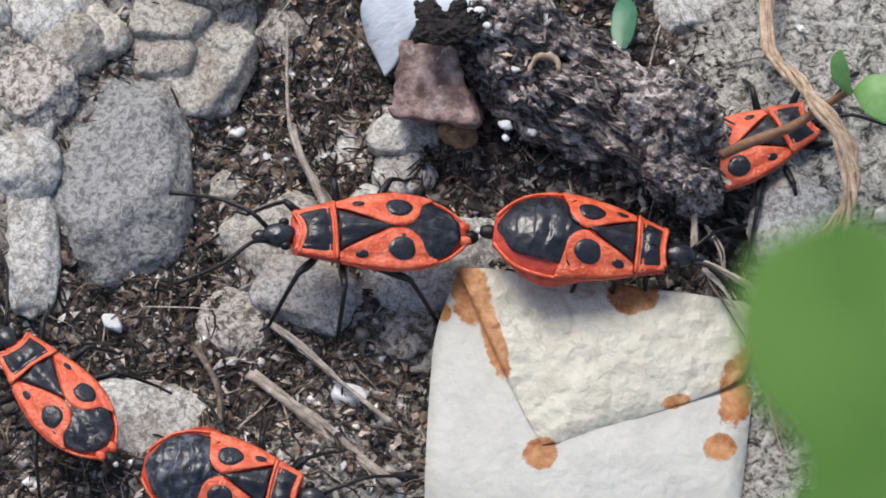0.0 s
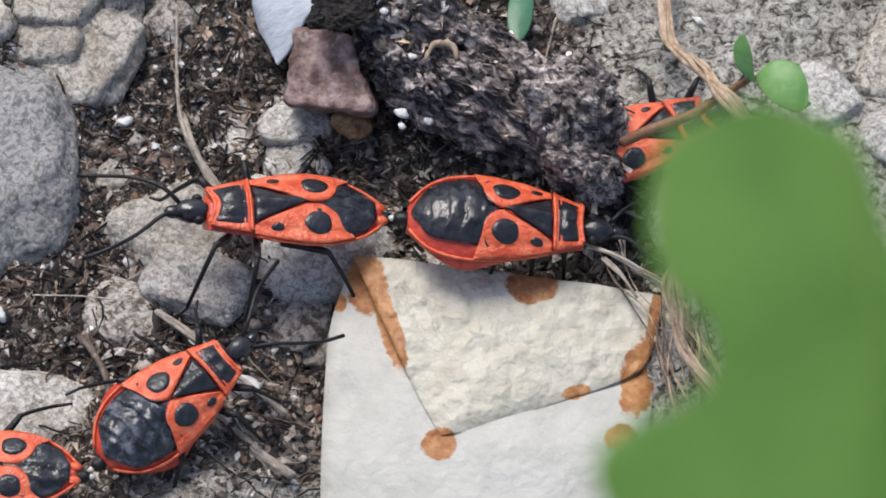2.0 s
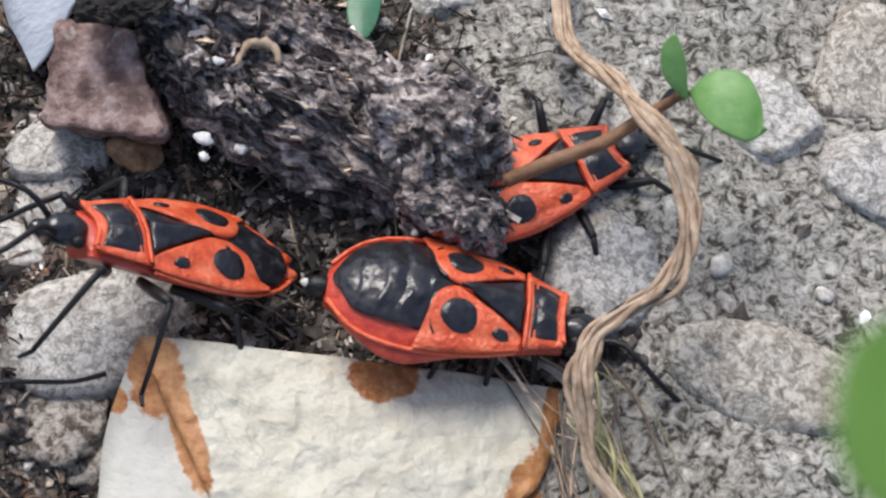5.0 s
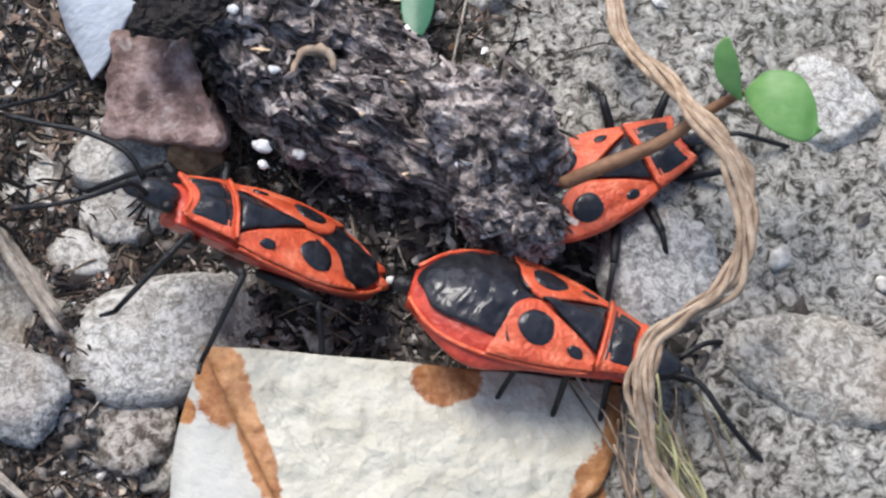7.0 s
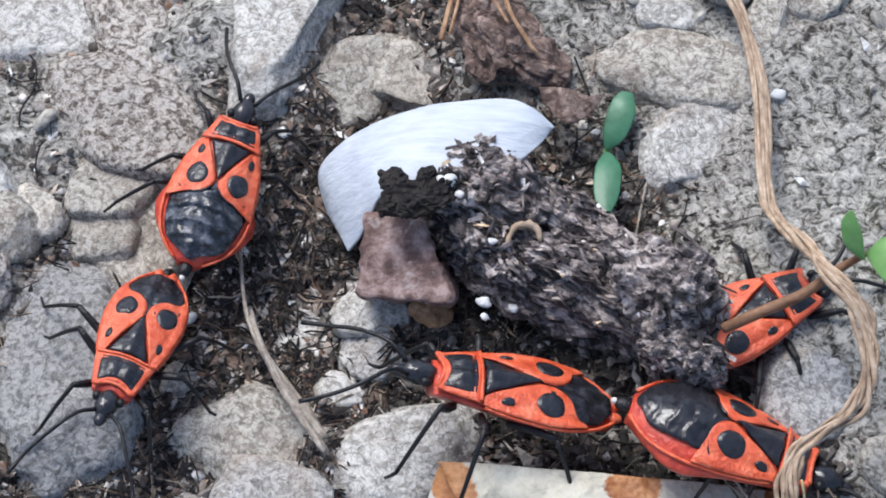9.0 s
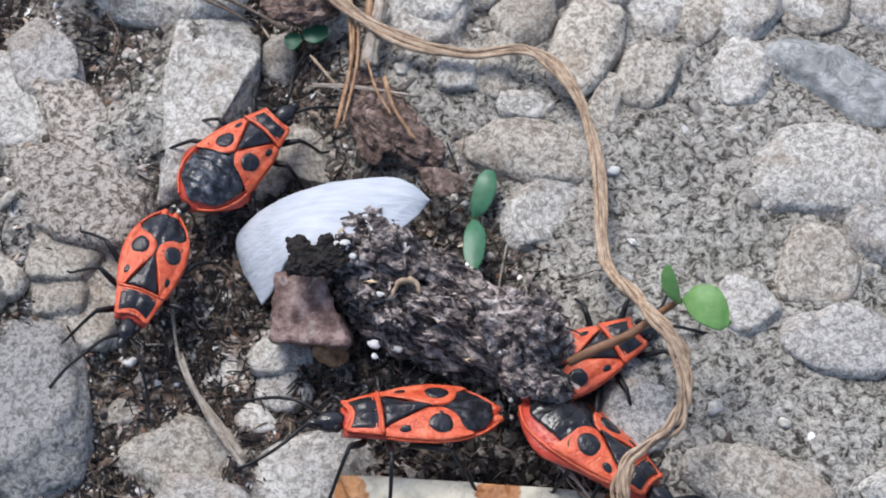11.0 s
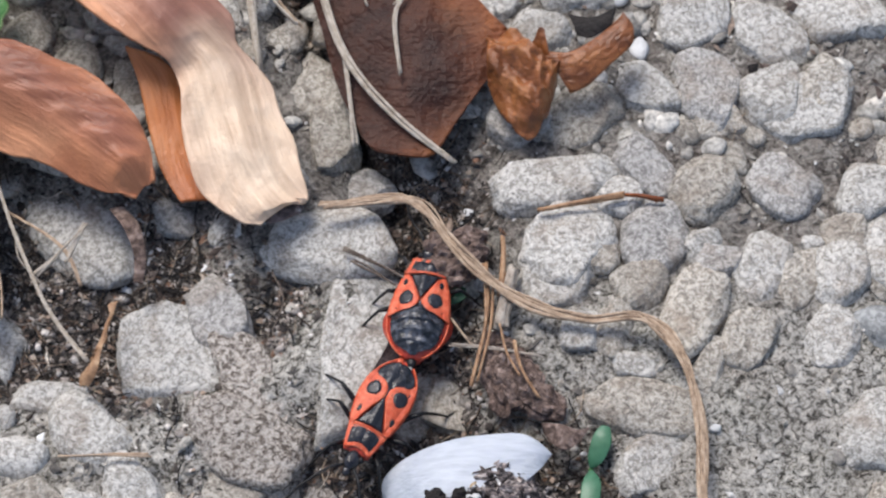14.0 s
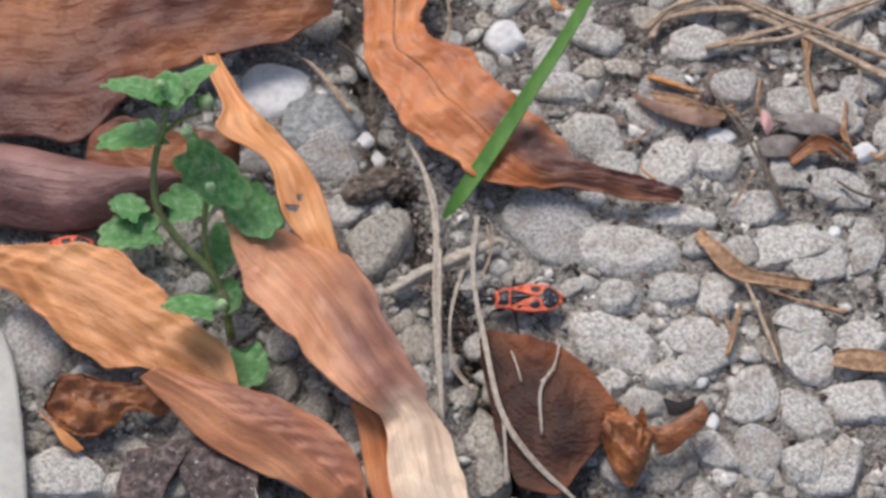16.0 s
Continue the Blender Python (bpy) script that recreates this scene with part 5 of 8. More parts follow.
litter(11, "straw", [(3, -11.01, -1.5), (4, -13.55, -1.2), (6.17, -15.58, -1.1), (7.39, -17.75, -1.3)], .08, M_DRY, 1)
litter(12, "straw", [(3.75, -12.05, -1.5), (5.66, -13.48, -1.1), (6.29, -15.83, -1.1), (6.1, -17.84, -1.3)], .1, M_DRY, 1)
litter(13, "straw", [(1.79, -11.05, -1.6), (2.79, -12.46, -1.4), (5.01, -16.1, -1.3)], .07, M_TWIG, 1)
litter(14, "straw", [(3.81, -11.98, -2), (4.52, -12.55, -1.6), (5.6, -13.24, -1.8)], .25, M_PALEROOT, 2)
litter(15, "straw", [(2.28, -7.11, -1.5), (2.19, -8.31, -1), (2.55, -8.92, -1.5)], .14, M_PALEROOT, 1)
litter(16, "twig", [(-5.49, -10.59, -2.4), (-4.6, -11.23, -2.3), (-3.42, -11.91, -2.4)], .07, M_TWIG, 1)
litter(17, "needle", [(-8.32, 14, 0.7), (-8.06, 9.86, 0.9), (-8.79, 5.89, 0.6)], .2, M_NEEDLE, 2)
litter(18, "needle", [(-7.8, 12.89, 0.7), (-7.87, 9.51, 0.9), (-8.44, 6.17, 0.6)], .15, M_NEEDLE, 1)
litter(19, "needle", [(-7.36, 15.92, 0.6), (-7.2, 13.56, 0.8), (-7.04, 11.68, 0.6)], .3, M_NEEDLE, 2)
litter(20, "needle", [(-7.16, 9.54, 1.4), (-6.65, 7.64, 1.6), (-5.88, 6.19, 1.4)], .14, M_NEEDLE, 1)
litter(21, "needle", [(-6.31, 8.35, 1.6), (-5.79, 6.46, 1.7), (-4.77, 4.93, 1.2)], .18, M_NEEDLE, 2)
litter(22, "twig", [(-10.13, 10.45, 0), (-8.54, 8.71, 0.2), (-6.73, 8.83, 0.4), (-4.78, 8.3, 0)], .09, M_TWIG, 1)
litter(23, "twig", [(-16.85, 14.88, 0.6), (-13.82, 13.2, 0.9), (-11.51, 11.94, 0.6)], .2, M_TWIG, 2)
litter(24, "needle", [(-5.13, 17.66, 0.8), (-2.6, 18.22, 0.9), (-0.13, 18.97, 0.8)], .3, M_NEEDLE, 2)
litter(25, "twig", [(-0.13, 18.99, 0.7), (1.11, 18.87, 0.7), (2.07, 18.63, 0.6)], .28, M_LEAFDARK, 2)
litter(26, "twig", [(-16.17, 13.82, 1), (-15.04, 13.07, 1.2), (-13.53, 12.26, 0.8)], .16, M_TWIG, 2)
litter(27, "straw", [(-38.65, 19.28, 1.5), (-36.68, 14.9, 1.3), (-34.27, 10.26, 1.1), (-31.39, 6.79, 0.8)], .16, M_PALEROOT, 2)
litter(28, "straw", [(-38.5, 15.83, 1), (-37.2, 11.8, 1), (-36.91, 9.53, 0.8)], .14, M_DRY, 1)
litter(29, "straw", [(-35.05, 12.17, 1.2), (-33.81, 13.92, 1.4), (-32.44, 15.8, 1.4)], .16, M_PALEROOT, 1)
litter(30, "straw", [(-32.25, 0.61, 0.8), (-29.78, 0.74, 0.9), (-27.03, 0.91, 0.7)], .2, M_DRY, 2)
M_TUFT = material("withered_grass", [(0.3, (0.18, 0.165, 0.075)), (0.5, (0.31, 0.29, 0.15)), (0.7, (0.46, 0.43, 0.26))], 0.8, 0.6, 0.4, 0.3, spec=0.3)
LITTER_LABELS["grass_strand"] = ("thin withered grass strand beside the petal", "grass")
LITTER_LABELS["root_hair"] = ("dark dry rootlet beside the petal", "root")
tuft = random.Random(31)
for k in range(24):
    x0, y0 = tuft.uniform(4.8, 6.2), tuft.uniform(-15.0, -11.8)
    x1, y1 = x0 + tuft.uniform(0.2, 3.0), y0 - tuft.uniform(2.0, 6.0)
    bend, high = tuft.uniform(-0.8, 0.8), tuft.uniform(-0.9, 0.3)
    dark = k % 3 == 0
    litter(100 + k, "root_hair" if dark else "grass_strand", [(x0, y0, -1.2), ((x0 + x1) / 2 + bend, (y0 + y1) / 2, high), (x1, y1, -0.9)], tuft.uniform(0.05, 0.12), M_TWIG if dark else tuft.choice([M_TUFT, M_TUFT, M_DRY]), 1)
litter(31, "needle", [(1.33, 36.6, 0.7), (1.83, 38.82, 0.8), (2.33, 41.89, 0.7)], 0.30, M_NEEDLE, 2)
litter(32, "straw", [(2.57, 44.25, 0.8), (4.36, 40.16, 0.9), (6.4, 35.65, 0.7)], 0.30, M_DRY, 2)
litter(33, "needle", [(2.82, 44.33, 0.7), (7.24, 42.84, 0.8), (11.73, 41.98, 0.7)], 0.27, M_NEEDLE, 2)
litter(34, "needle", [(-2.17, 49.3, 0.7), (0.92, 45.87, 0.9), (4.06, 44.92, 0.9), (8.26, 44.49, 0.7)], 0.41, M_NEEDLE, 2)
litter(35, "needle", [(-9.54, 64.28, 0.7), (-5.58, 62.12, 0.9), (-2.87, 61.68, 0.9), (0.19, 63.7, 0.7)], 0.41, M_NEEDLE, 2)
litter(36, "needle", [(-8.13, 66.73, 0.7), (-4.8, 65.83, 0.9), (-1.98, 64.12, 0.8)], 0.27, M_NEEDLE, 1)
litter(37, "twig", [(-2.06, 65.18, 0.7), (2.62, 59.25, 0.8), (5.81, 51.64, 0.7)], 0.27, M_TWIG, 1)
litter(38, "needle", [(5.87, 57.77, 0.7), (8.37, 59.95, 0.9), (11.68, 58.87, 0.7)], 0.43, M_NEEDLE, 2)
litter(39, "straw", [(-8.52, 71.18, 0.8), (-7.35, 73.59, 1), (-3.89, 75.02, 1), (1.04, 75.03, 1)], 0.61, M_DRY, 2)
litter(40, "straw", [(-2.99, 70.43, 0.8), (2.3, 72.37, 1), (7.59, 74.66, 1.2), (13.95, 78.04, 1)], 0.54, M_DRY, 2)
litter(41, "needle", [(6.39, 72.14, 0.8), (6.88, 68.12, 0.8), (7.9, 63.89, 0.8)], 0.41, M_NEEDLE, 2)
litter(42, "straw", [(0.49, 75.07, 0.9), (7.19, 71.9, 1.2), (15.41, 67.62, 1)], 0.47, M_DRY, 2)
litter(43, "needle", [(10.76, 65.1, 0.8), (10.63, 62.14, 0.8), (11.27, 59.67, 0.7)], 0.38, M_NEEDLE, 1)
litter(44, "needle", [(-0.79, 41.38, 0.6), (0.35, 39.7, 0.6)], 0.27, M_NEEDLE, 1)
litter(45, "needle", [(11.6, 36.29, 0.6), (13.53, 37.44, 0.7), (15.53, 37.21, 0.6)], 0.30, M_NEEDLE, 1)
litter(46, "straw", [(-9.13, 71.95, 0.9), (-6.08, 74.84, 1.3), (-1.25, 76.29, 1.4), (4.92, 73.63, 1.4), (10.42, 71.8, 1.2), (15.33, 69.95, 1)], .5, M_DRY, 3)
litter(47, "straw", [(-0.84, 70.71, 0.9), (5.04, 71.74, 1.2), (10.25, 75.47, 1.3), (14.5, 78.08, 1)], .4, M_DRY, 2)
litter(48, "needle", [(-8.09, 66.32, 0.8), (-5.31, 65.39, 1), (-1.9, 64.46, 0.8)], .35, M_NEEDLE, 2)
litter(49, "needle", [(7.16, 72.8, 0.9), (6.98, 67.98, 1), (8.08, 63.58, 0.8)], .3, M_NEEDLE, 1)
litter(50, "needle", [(1.05, 40.53, 0.8), (1.93, 38.77, 0.9), (1.57, 36.74, 0.8)], .3, M_NEEDLE, 1)
litter(51, "twig", [(3.92, 43.16, 0.8), (5.15, 39.64, 0.9), (6.41, 35.43, 0.8)], .25, M_TWIG, 2)
litter(52, "needle", [(-9.55, 58.61, 0.8), (-7.54, 60, 0.9)], .25, M_NEEDLE, 1)
litter(53, "straw", [(-44.75, 67.18, 1), (-40.37, 64.81, 1.4), (-36.29, 59.87, 1.2)], .3, M_DRY, 2)
litter(54, "stalk", [(-28.88, 74.9, 2), (-28.12, 71.07, 1.6), (-28.21, 67.23, 1.2)], .3, M_DRY, 2)
litter(55, "twig", [(-38.77, 68.47, 0.8), (-35.49, 65.47, 1), (-34.2, 60.32, 0.8)], .3, M_TWIG, 2)
litter(56, "stalk", [(-30.05, 56.15, 2.5), (-28.09, 52.83, 2.4), (-26.16, 47.11, 2.2), (-24.84, 37.71, 1.8), (-22.9, 27.25, 1)], .38, M_PALEROOT, 3)
litter(57, "stalk", [(-22.49, 48.48, 2), (-22.08, 42.4, 2.4), (-20.57, 36.29, 2.8), (-17.96, 28.53, 2.6), (-14.18, 23.58, 2), (-10.45, 20.71, 1.2)], .28, M_PALEROOT, 3)
litter(58, "stalk", [(-21.49, 47.62, 2), (-20.81, 44.59, 2), (-21.53, 41.9, 1.8)], .16, M_DRY, 2)
litter(59, "stalk", [(-23.3, 40.91, 1.5), (-23.65, 37.99, 1.5), (-22.73, 33.51, 1.2), (-20.59, 30.61, 1)], .16, M_DRY, 2)
litter(60, "root", [(-29.89, 40.17, 1), (-27.25, 42.09, 1.2), (-24.35, 44.05, 1.4), (-20.48, 46.67, 1.2)], .75, M_PALEROOT, 4)
litter(61, "root", [(-23.77, 45.83, 1.6), (-23.02, 48.44, 2), (-21.25, 48.27, 2), (-20.73, 45.46, 1.6)], .1, M_PALEROOT, 1)
litter(62, "stalk", [(-25.58, 44.4, 2.2), (-24.66, 37.65, 2), (-23.75, 32.21, 1.6), (-23.17, 27.5, 1)], .3, M_PALEROOT, 3)
litter(63, "stalk", [(-23.12, 42.64, 2), (-23.6, 37.83, 1.8), (-22.96, 33.19, 1.6), (-20.96, 30.72, 1.2)], .22, M_PALEROOT, 2)
litter(64, "stalk", [(-17.73, 28.38, 2.2), (-17.08, 25.02, 1.8), (-16.56, 21.94, 1)], .2, M_PALEROOT, 2)
litter(65, "root", [(-17.61, 34.29, 2.5), (-17.06, 33.04, 2.7), (-16.42, 31.31, 2.5)], .13, M_PALEROOT, 1)
litter(66, "root", [(-13.45, 35.23, 2.6), (-13.69, 32.83, 2.8), (-14.53, 30.36, 2.8), (-14.02, 26.28, 2.4)], .17, M_PALEROOT, 2)
litter(67, "root", [(-13.57, 32.61, 2.8), (-14.76, 31.15, 2.8)], .12, M_PALEROOT, 1)
litter(68, "straw", [(-16.98, -0.64, -1.2), (-16.24, -5.78, -1.4), (-15.2, -8.43, -1.2)], .14, M_GREYSTRAW, 1)
litter(69, "straw", [(-16.03, -6.52, -1.2), (-14.69, -9.47, -1), (-12.59, -12.31, -1.2)], .16, M_GREYSTRAW, 4)

# ---- smaller bark, leaf scraps and chips ----
M_BARKPIECE = material("porous_bark", [(0.3, (0.04, 0.027, 0.022)), (0.48, (0.125, 0.086, 0.071)), (0.62, (0.25, 0.185, 0.158)), (0.8, (0.42, 0.345, 0.30))], 0.6, 0.9, 0.9, 0.25, warp=1.0, spec=0.25)


def lump(name, label, category, x, y, z, a, b, h, turn, mat, amount=0.5, size=1.2, seed=0.0):
    ob = part(name, rough_up(rough_up(ellipsoid(0, 0, 0, a, b, h, level=5), amount, size * 2.2, seed), amount * 0.5, size * 0.7, seed + 5, True), mat)
    ob.matrix_basis = pose(x / 1000, y / 1000, z / 1000, 0, 0, turn)
    return tagged(ob, label, category)


M_SLAB = material("purplish_bark", [(0.36, (0.02, 0.013, 0.012)), (0.5, (0.07, 0.047, 0.043)), (0.66, (0.19, 0.14, 0.13))], 0.9, 0.6, 0.9, 0.3, warp=0.8, spec=0.4, spots=[(0.5, 0.66, 0.72, (0.5, 0.48, 0.45))])


def bark_bits(name, label, x, y, z, a, b, h, turn, mat, count, seed):
    """A piece of bark made of split, overlapping flakes."""
    top = empty(name, x, y, z, 0, 0, turn)
    tagged(top, label, "bark")
    rnd = random.Random(seed)
    for k in range(count):
        fa, fb, fh = a * rnd.uniform(0.45, 0.8), b * rnd.uniform(0.35, 0.6), h * rnd.uniform(0.4, 0.8)
        bm = ellipsoid(0, 0, 0, fa, fb, fh, level=4)
        bm.normal_update()
        for v in bm.verts:
            d, _ = noise.voronoi(Vector((v.co.x * 0.5 + k * 7, v.co.y * 1.3, v.co.z * 1.3)))
            v.co += v.normal * (0.5 * min(0.4, d[1] - d[0]) - 0.15 + 0.25 * noise.fractal(v.co * 1.8 + Vector((k, seed, 0)), 0.8, 2, 3))
        ob = part("bark_flake", bm, mat, top, smooth=False)
        ob.matrix_basis = pose(rnd.uniform(-0.4, 0.4) * a / 1000, rnd.uniform(-0.55, 0.55) * b / 1000, rnd.uniform(0, 0.6) * h / 1000, rnd.uniform(-15, 15), rnd.uniform(-10, 10), rnd.uniform(-25, 25))


bark_bits("bark_piece", "brown porous piece of bark between the stones", -6.41, 6.36, -0.4, 3.4, 2.0, 1.0, -55, M_BARKPIECE, 7, 2)
bark_bits("bark_piece", "brown crumbly piece of bark above the petal", -10.44, 14.66, 0, 2.8, 2.0, 1.2, 10, M_BARKPIECE, 6, 6)
slab = empty("bark_slab")
sheet("lobe", [(-44.75, 23.96, 1.6, -39.15, 24.85, 1.6), (-45.65, 19.78, 1.6, -38.17, 20.36, 1.5), (-42.58, 16.17, 1.4, -37.73, 15.60, 1.3), (-40.47, 13.04, 1.2, -37.44, 11.84, 1.2), (-38.38, 9.79, 0.9, -37.02, 8.25, 0.9)], M_SLAB, 0.6, 0.3, 0.5, across=30, steps=10, seed=81.0, wrinkle=1.0, ribs=0.4, ragged=0.15, parent=slab)
sheet("lobe", [(-50.89, 21.63, 1.2, -43.69, 23.82, 1.8), (-51.04, 17.63, 1.2, -46.01, 19.26, 1.6), (-50.98, 13.72, 1.2, -46.44, 15.41, 1.4), (-50.51, 9.97, 1.1, -46.61, 11.16, 1.2), (-49.56, 6.38, 0.9, -47.15, 7.02, 0.9)], M_SLAB, 0.6, 0.3, 0.5, across=30, steps=10, seed=83.0, wrinkle=1.0, ribs=0.4, ragged=0.15, parent=slab)
tagged(slab, "dark purplish slab of bark under the dead leaf", "bark")
lump("seed_husk", "yellowish brown seed husk beside the bark chip", "husk", -8.75, -5.64, -2.2, 1.0, 0.65, 0.55, -10, M_NEEDLE, 0.15, 0.7, 3.0)
lump("root_knot", "grey-brown root knot in the gap of the concrete", "root", -32.52, 52.28, 0.3, 3.4, 1.6, 1.2, 20, M_TWIG, 0.6, 1.2, 9.0)
scrap = sheet("leaf_scrap", [(-4.6, 3.69, 0.4, -4.48, 3.13, 0.2), (-3.5, 3.46, 0.8, -3.4, 1.99, 0.4), (-2.47, 3.23, 0.6, -2.47, 2.43, 0.4), (-1.83, 3.58, 0.3, -1.83, 3.45, 0.3)], M_BARKPIECE, 0.12, 0.3, 0.15, seed=61.0)
tagged(scrap, "small reddish brown leaf scrap beside the petal", "leaf scrap")
char = empty("black_scrap", -9.24, -2.78, 2.6)
tagged(char, "black ragged scrap of rotten leaf on the petal", "leaf scrap")
for k, (px, py, a, b, turn) in enumerate(((0, -0.1, 1.5, 0.8, 5), (-0.9, 0.45, 0.55, 0.8, 30), (0.2, 0.6, 0.4, 0.75, -10), (1.0, 0.5, 0.5, 0.7, -35), (-0.8, -0.5, 0.8, 0.6, 0))):
    ob = part("rotten_flake", rough_up(rough_up(ellipsoid(0, 0, 0, a, b, 0.28, level=4), 0.22, 0.8, k * 3.1), 0.14, 0.4, k, True), M_BLACKSCRAP, char, smooth=False)
    ob.matrix_basis = pose(px / 1000, py / 1000, 0, 0, 0, turn)
crumple = sheet("crumpled_leaf", [(-59.03, 25.18, 2, -58.05, 24.42, 0.9), (-57.71, 28.52, 3, -55.64, 21.77, 0.9), (-55.64, 28.89, 3.2, -53.04, 21.72, 0.9), (-52.90, 28.07, 3, -50.97, 24.43, 1), (-50.06, 28.21, 3, -48.96, 24.78, 1), (-47.73, 27.70, 2.4, -47.43, 25.28, 1.4)], M_RUST, 0.2, 0.8, 0.9, across=30, ragged=0.8, seed=65.0, wrinkle=3.0, ribs=0.5)
tagged(crumple, "rust-brown crumpled dead leaf", "dead leaf")
sheet("curled_edge", [(-59.42, 24.85, 2, -58.55, 24.28, 1.6), (-57.75, 23.35, 2.4, -56.76, 23.29, 1.6), (-56.43, 21.68, 2, -55.41, 22.38, 1.4), (-55.15, 21.15, 1.4, -54.53, 21.71, 1.2)], M_LEAFORANGE, 0.15, 0.4, 0.4, seed=66.0, wrinkle=0.8, parent=crumple, label="orange curled edge")
curl_leaf = sheet("curled_scrap", [(-30.51, 10.25, 1, -29.92, 10.67, 1), (-30.18, 8.82, 1.5, -30.64, 7.59, 1.2), (-30.30, 7.02, 1.6, -31.26, 6.26, 1.1), (-30.38, 5.76, 1.4, -31.84, 5.57, 0.9), (-30.96, 5.03, 0.9, -31.73, 5.12, 0.8)], M_NEEDLE, 0.15, 0.7, 0.5, seed=67.0, ragged=0.6, wrinkle=1.0)
tagged(curl_leaf, "small curled brown leaf scrap on the soil", "leaf scrap")
edge_petal = sheet("pale_petal", [(-70.99, 33.02, 3, -64.43, 32.67, 2), (-69.27, 26.04, 3, -62.15, 28.29, 2.2), (-67.6, 19.28, 3, -59.54, 20.44, 2.2), (-65.47, 10.62, 3, -57.35, 11.87, 2)], M_CREAM, 0.2, 0.5, 0.2, seed=69.0)
tagged(edge_petal, "pale cream petal beside the dead leaf", "petal")
for pts, lab in (([(-7.94, 64.59, 0.9, -7.03, 63.4, 0.8), (-5.19, 63.9, 1.5, -4.77, 62.11, 1), (-2.43, 62.93, 1.5, -2.86, 61.61, 0.9), (-0.29, 62.93, 0.8, -0.5, 62.13, 0.8)], "narrow brown curled scrap of leaf"), ([(5.6, 57.87, 0.8, 6.16, 57.28, 0.8), (7.8, 60.07, 1.6, 8.31, 58.91, 1), (9.92, 59.73, 1.4, 9.74, 58.77, 0.9), (11.85, 58.37, 0.8, 11.61, 57.9, 0.8)], "small orange curled scrap of leaf"), ([(-1.94, 49.69, 0.8, -2.49, 48.72, 0.8), (0.85, 46.77, 1.4, 0.19, 45.32, 0.9), (3.52, 45.05, 1.4, 3.09, 44.11, 0.9), (8.65, 44.77, 0.8, 8.19, 43.82, 0.8)], "long brown curled leaf scrap"), ([(11.03, 37.57, 0.8, 10.59, 36.37, 0.8), (12.98, 37.8, 1.2, 12.84, 35.94, 0.9), (15.73, 37.75, 0.9, 15.56, 35.94, 0.8)], "small brown leaf scrap among stones")):
    tagged(sheet("leaf_scrap", pts, M_RUST if "orange" in lab else M_NEEDLE, 0.12, 0.4, 0.4, seed=len(lab) * 1.3, wrinkle=0.8, curl=0.3), lab, "leaf scrap")
sheet("dark_tip", [(-22.24, 16.26, 1.2, -22.41, 17.23, 1.5), (-20.90, 16.17, 1.3, -20.79, 17.05, 1.7), (-19.54, 16.92, 1.2, -19.16, 17.48, 1.6)], M_SLAB, 0.12, 0.3, 0.15, seed=71.0, parent=twist)

# ---- needles and scraps at the far end ----
M_NEEDLEORANGE = material("orange_needle", [(0.3, (0.30, 0.11, 0.03)), (0.5, (0.50, 0.21, 0.065)), (0.7, (0.62, 0.33, 0.14))], 0.7, 0.55, 0.3, 0.2, spec=0.35)
M_SCRAP = material("pinkish_leaf_scrap", [(0.3, (0.16, 0.09, 0.06)), (0.5, (0.25, 0.148, 0.105)), (0.7, (0.35, 0.225, 0.168))], 1.5, 0.6, 0.4, 0.4, spec=0.3)
M_PINK = material("pink_petal_scrap", [(0.3, (0.50, 0.26, 0.25)), (0.7, (0.62, 0.36, 0.34))], 1.0, 0.5, 0.2, 0.4, spec=0.3)
M_GREYLEAF = material("grey_leaf_scrap", [(0.3, (0.13, 0.105, 0.095)), (0.5, (0.21, 0.18, 0.165)), (0.7, (0.32, 0.285, 0.265))], 1.2, 0.7, 0.5, 0.4, spec=0.25)
litter(200, "needle", [(-8.21, 66.33, 1.2), (-6.03, 65.47, 1.45), (-3.55, 64.69, 1.2)], 0.36, M_NEEDLEORANGE, 2)
litter(201, "needle", [(-5.15, 62.27, 1.4), (-3.99, 63.2, 1.65), (-2.85, 64.3, 1.4)], 0.2, M_NEEDLEORANGE, 1)
litter(202, "twig", [(-3.0, 66.28, 1.6), (-0.25, 62.14, 1.85), (2.47, 57.89, 1.85), (4.16, 54.74, 1.85), (5.6, 51.79, 1.6)], 0.28, M_TWIG, 2)
litter(203, "needle", [(2.27, 66.78, 1.2), (2.09, 63.73, 1.45), (3.15, 62.56, 1.2)], 0.28, M_NEEDLE, 1)
litter(204, "needle", [(6.0, 57.47, 1.1), (7.4, 58.7, 1.35), (9.14, 60.04, 1.1)], 0.38, M_NEEDLEORANGE, 2)
litter(205, "twig", [(9.15, 59.92, 1.0), (10.55, 58.76, 1.25), (11.68, 57.92, 1.0)], 0.3, M_TWIG, 2)
litter(206, "needle", [(10.68, 62.65, 1.0), (10.31, 61.21, 1.25), (10.85, 60.24, 1.0)], 0.25, M_NEEDLEORANGE, 1)
litter(207, "needle", [(-9.37, 58.58, 0.9), (-8.41, 59.19, 1.15), (-7.47, 60.67, 0.9)], 0.2, M_NEEDLE, 1)
litter(208, "needle", [(-8.09, 55.71, 1.4), (-7.24, 54.69, 1.65), (-6.31, 54.35, 1.4)], 0.26, M_NEEDLEORANGE, 1)
litter(209, "twig", [(0.97, 62.46, 1.0), (1.86, 62.72, 1.25), (4.34, 62.09, 1.25), (6.64, 61.77, 1.0)], 0.24, M_TWIG, 2)
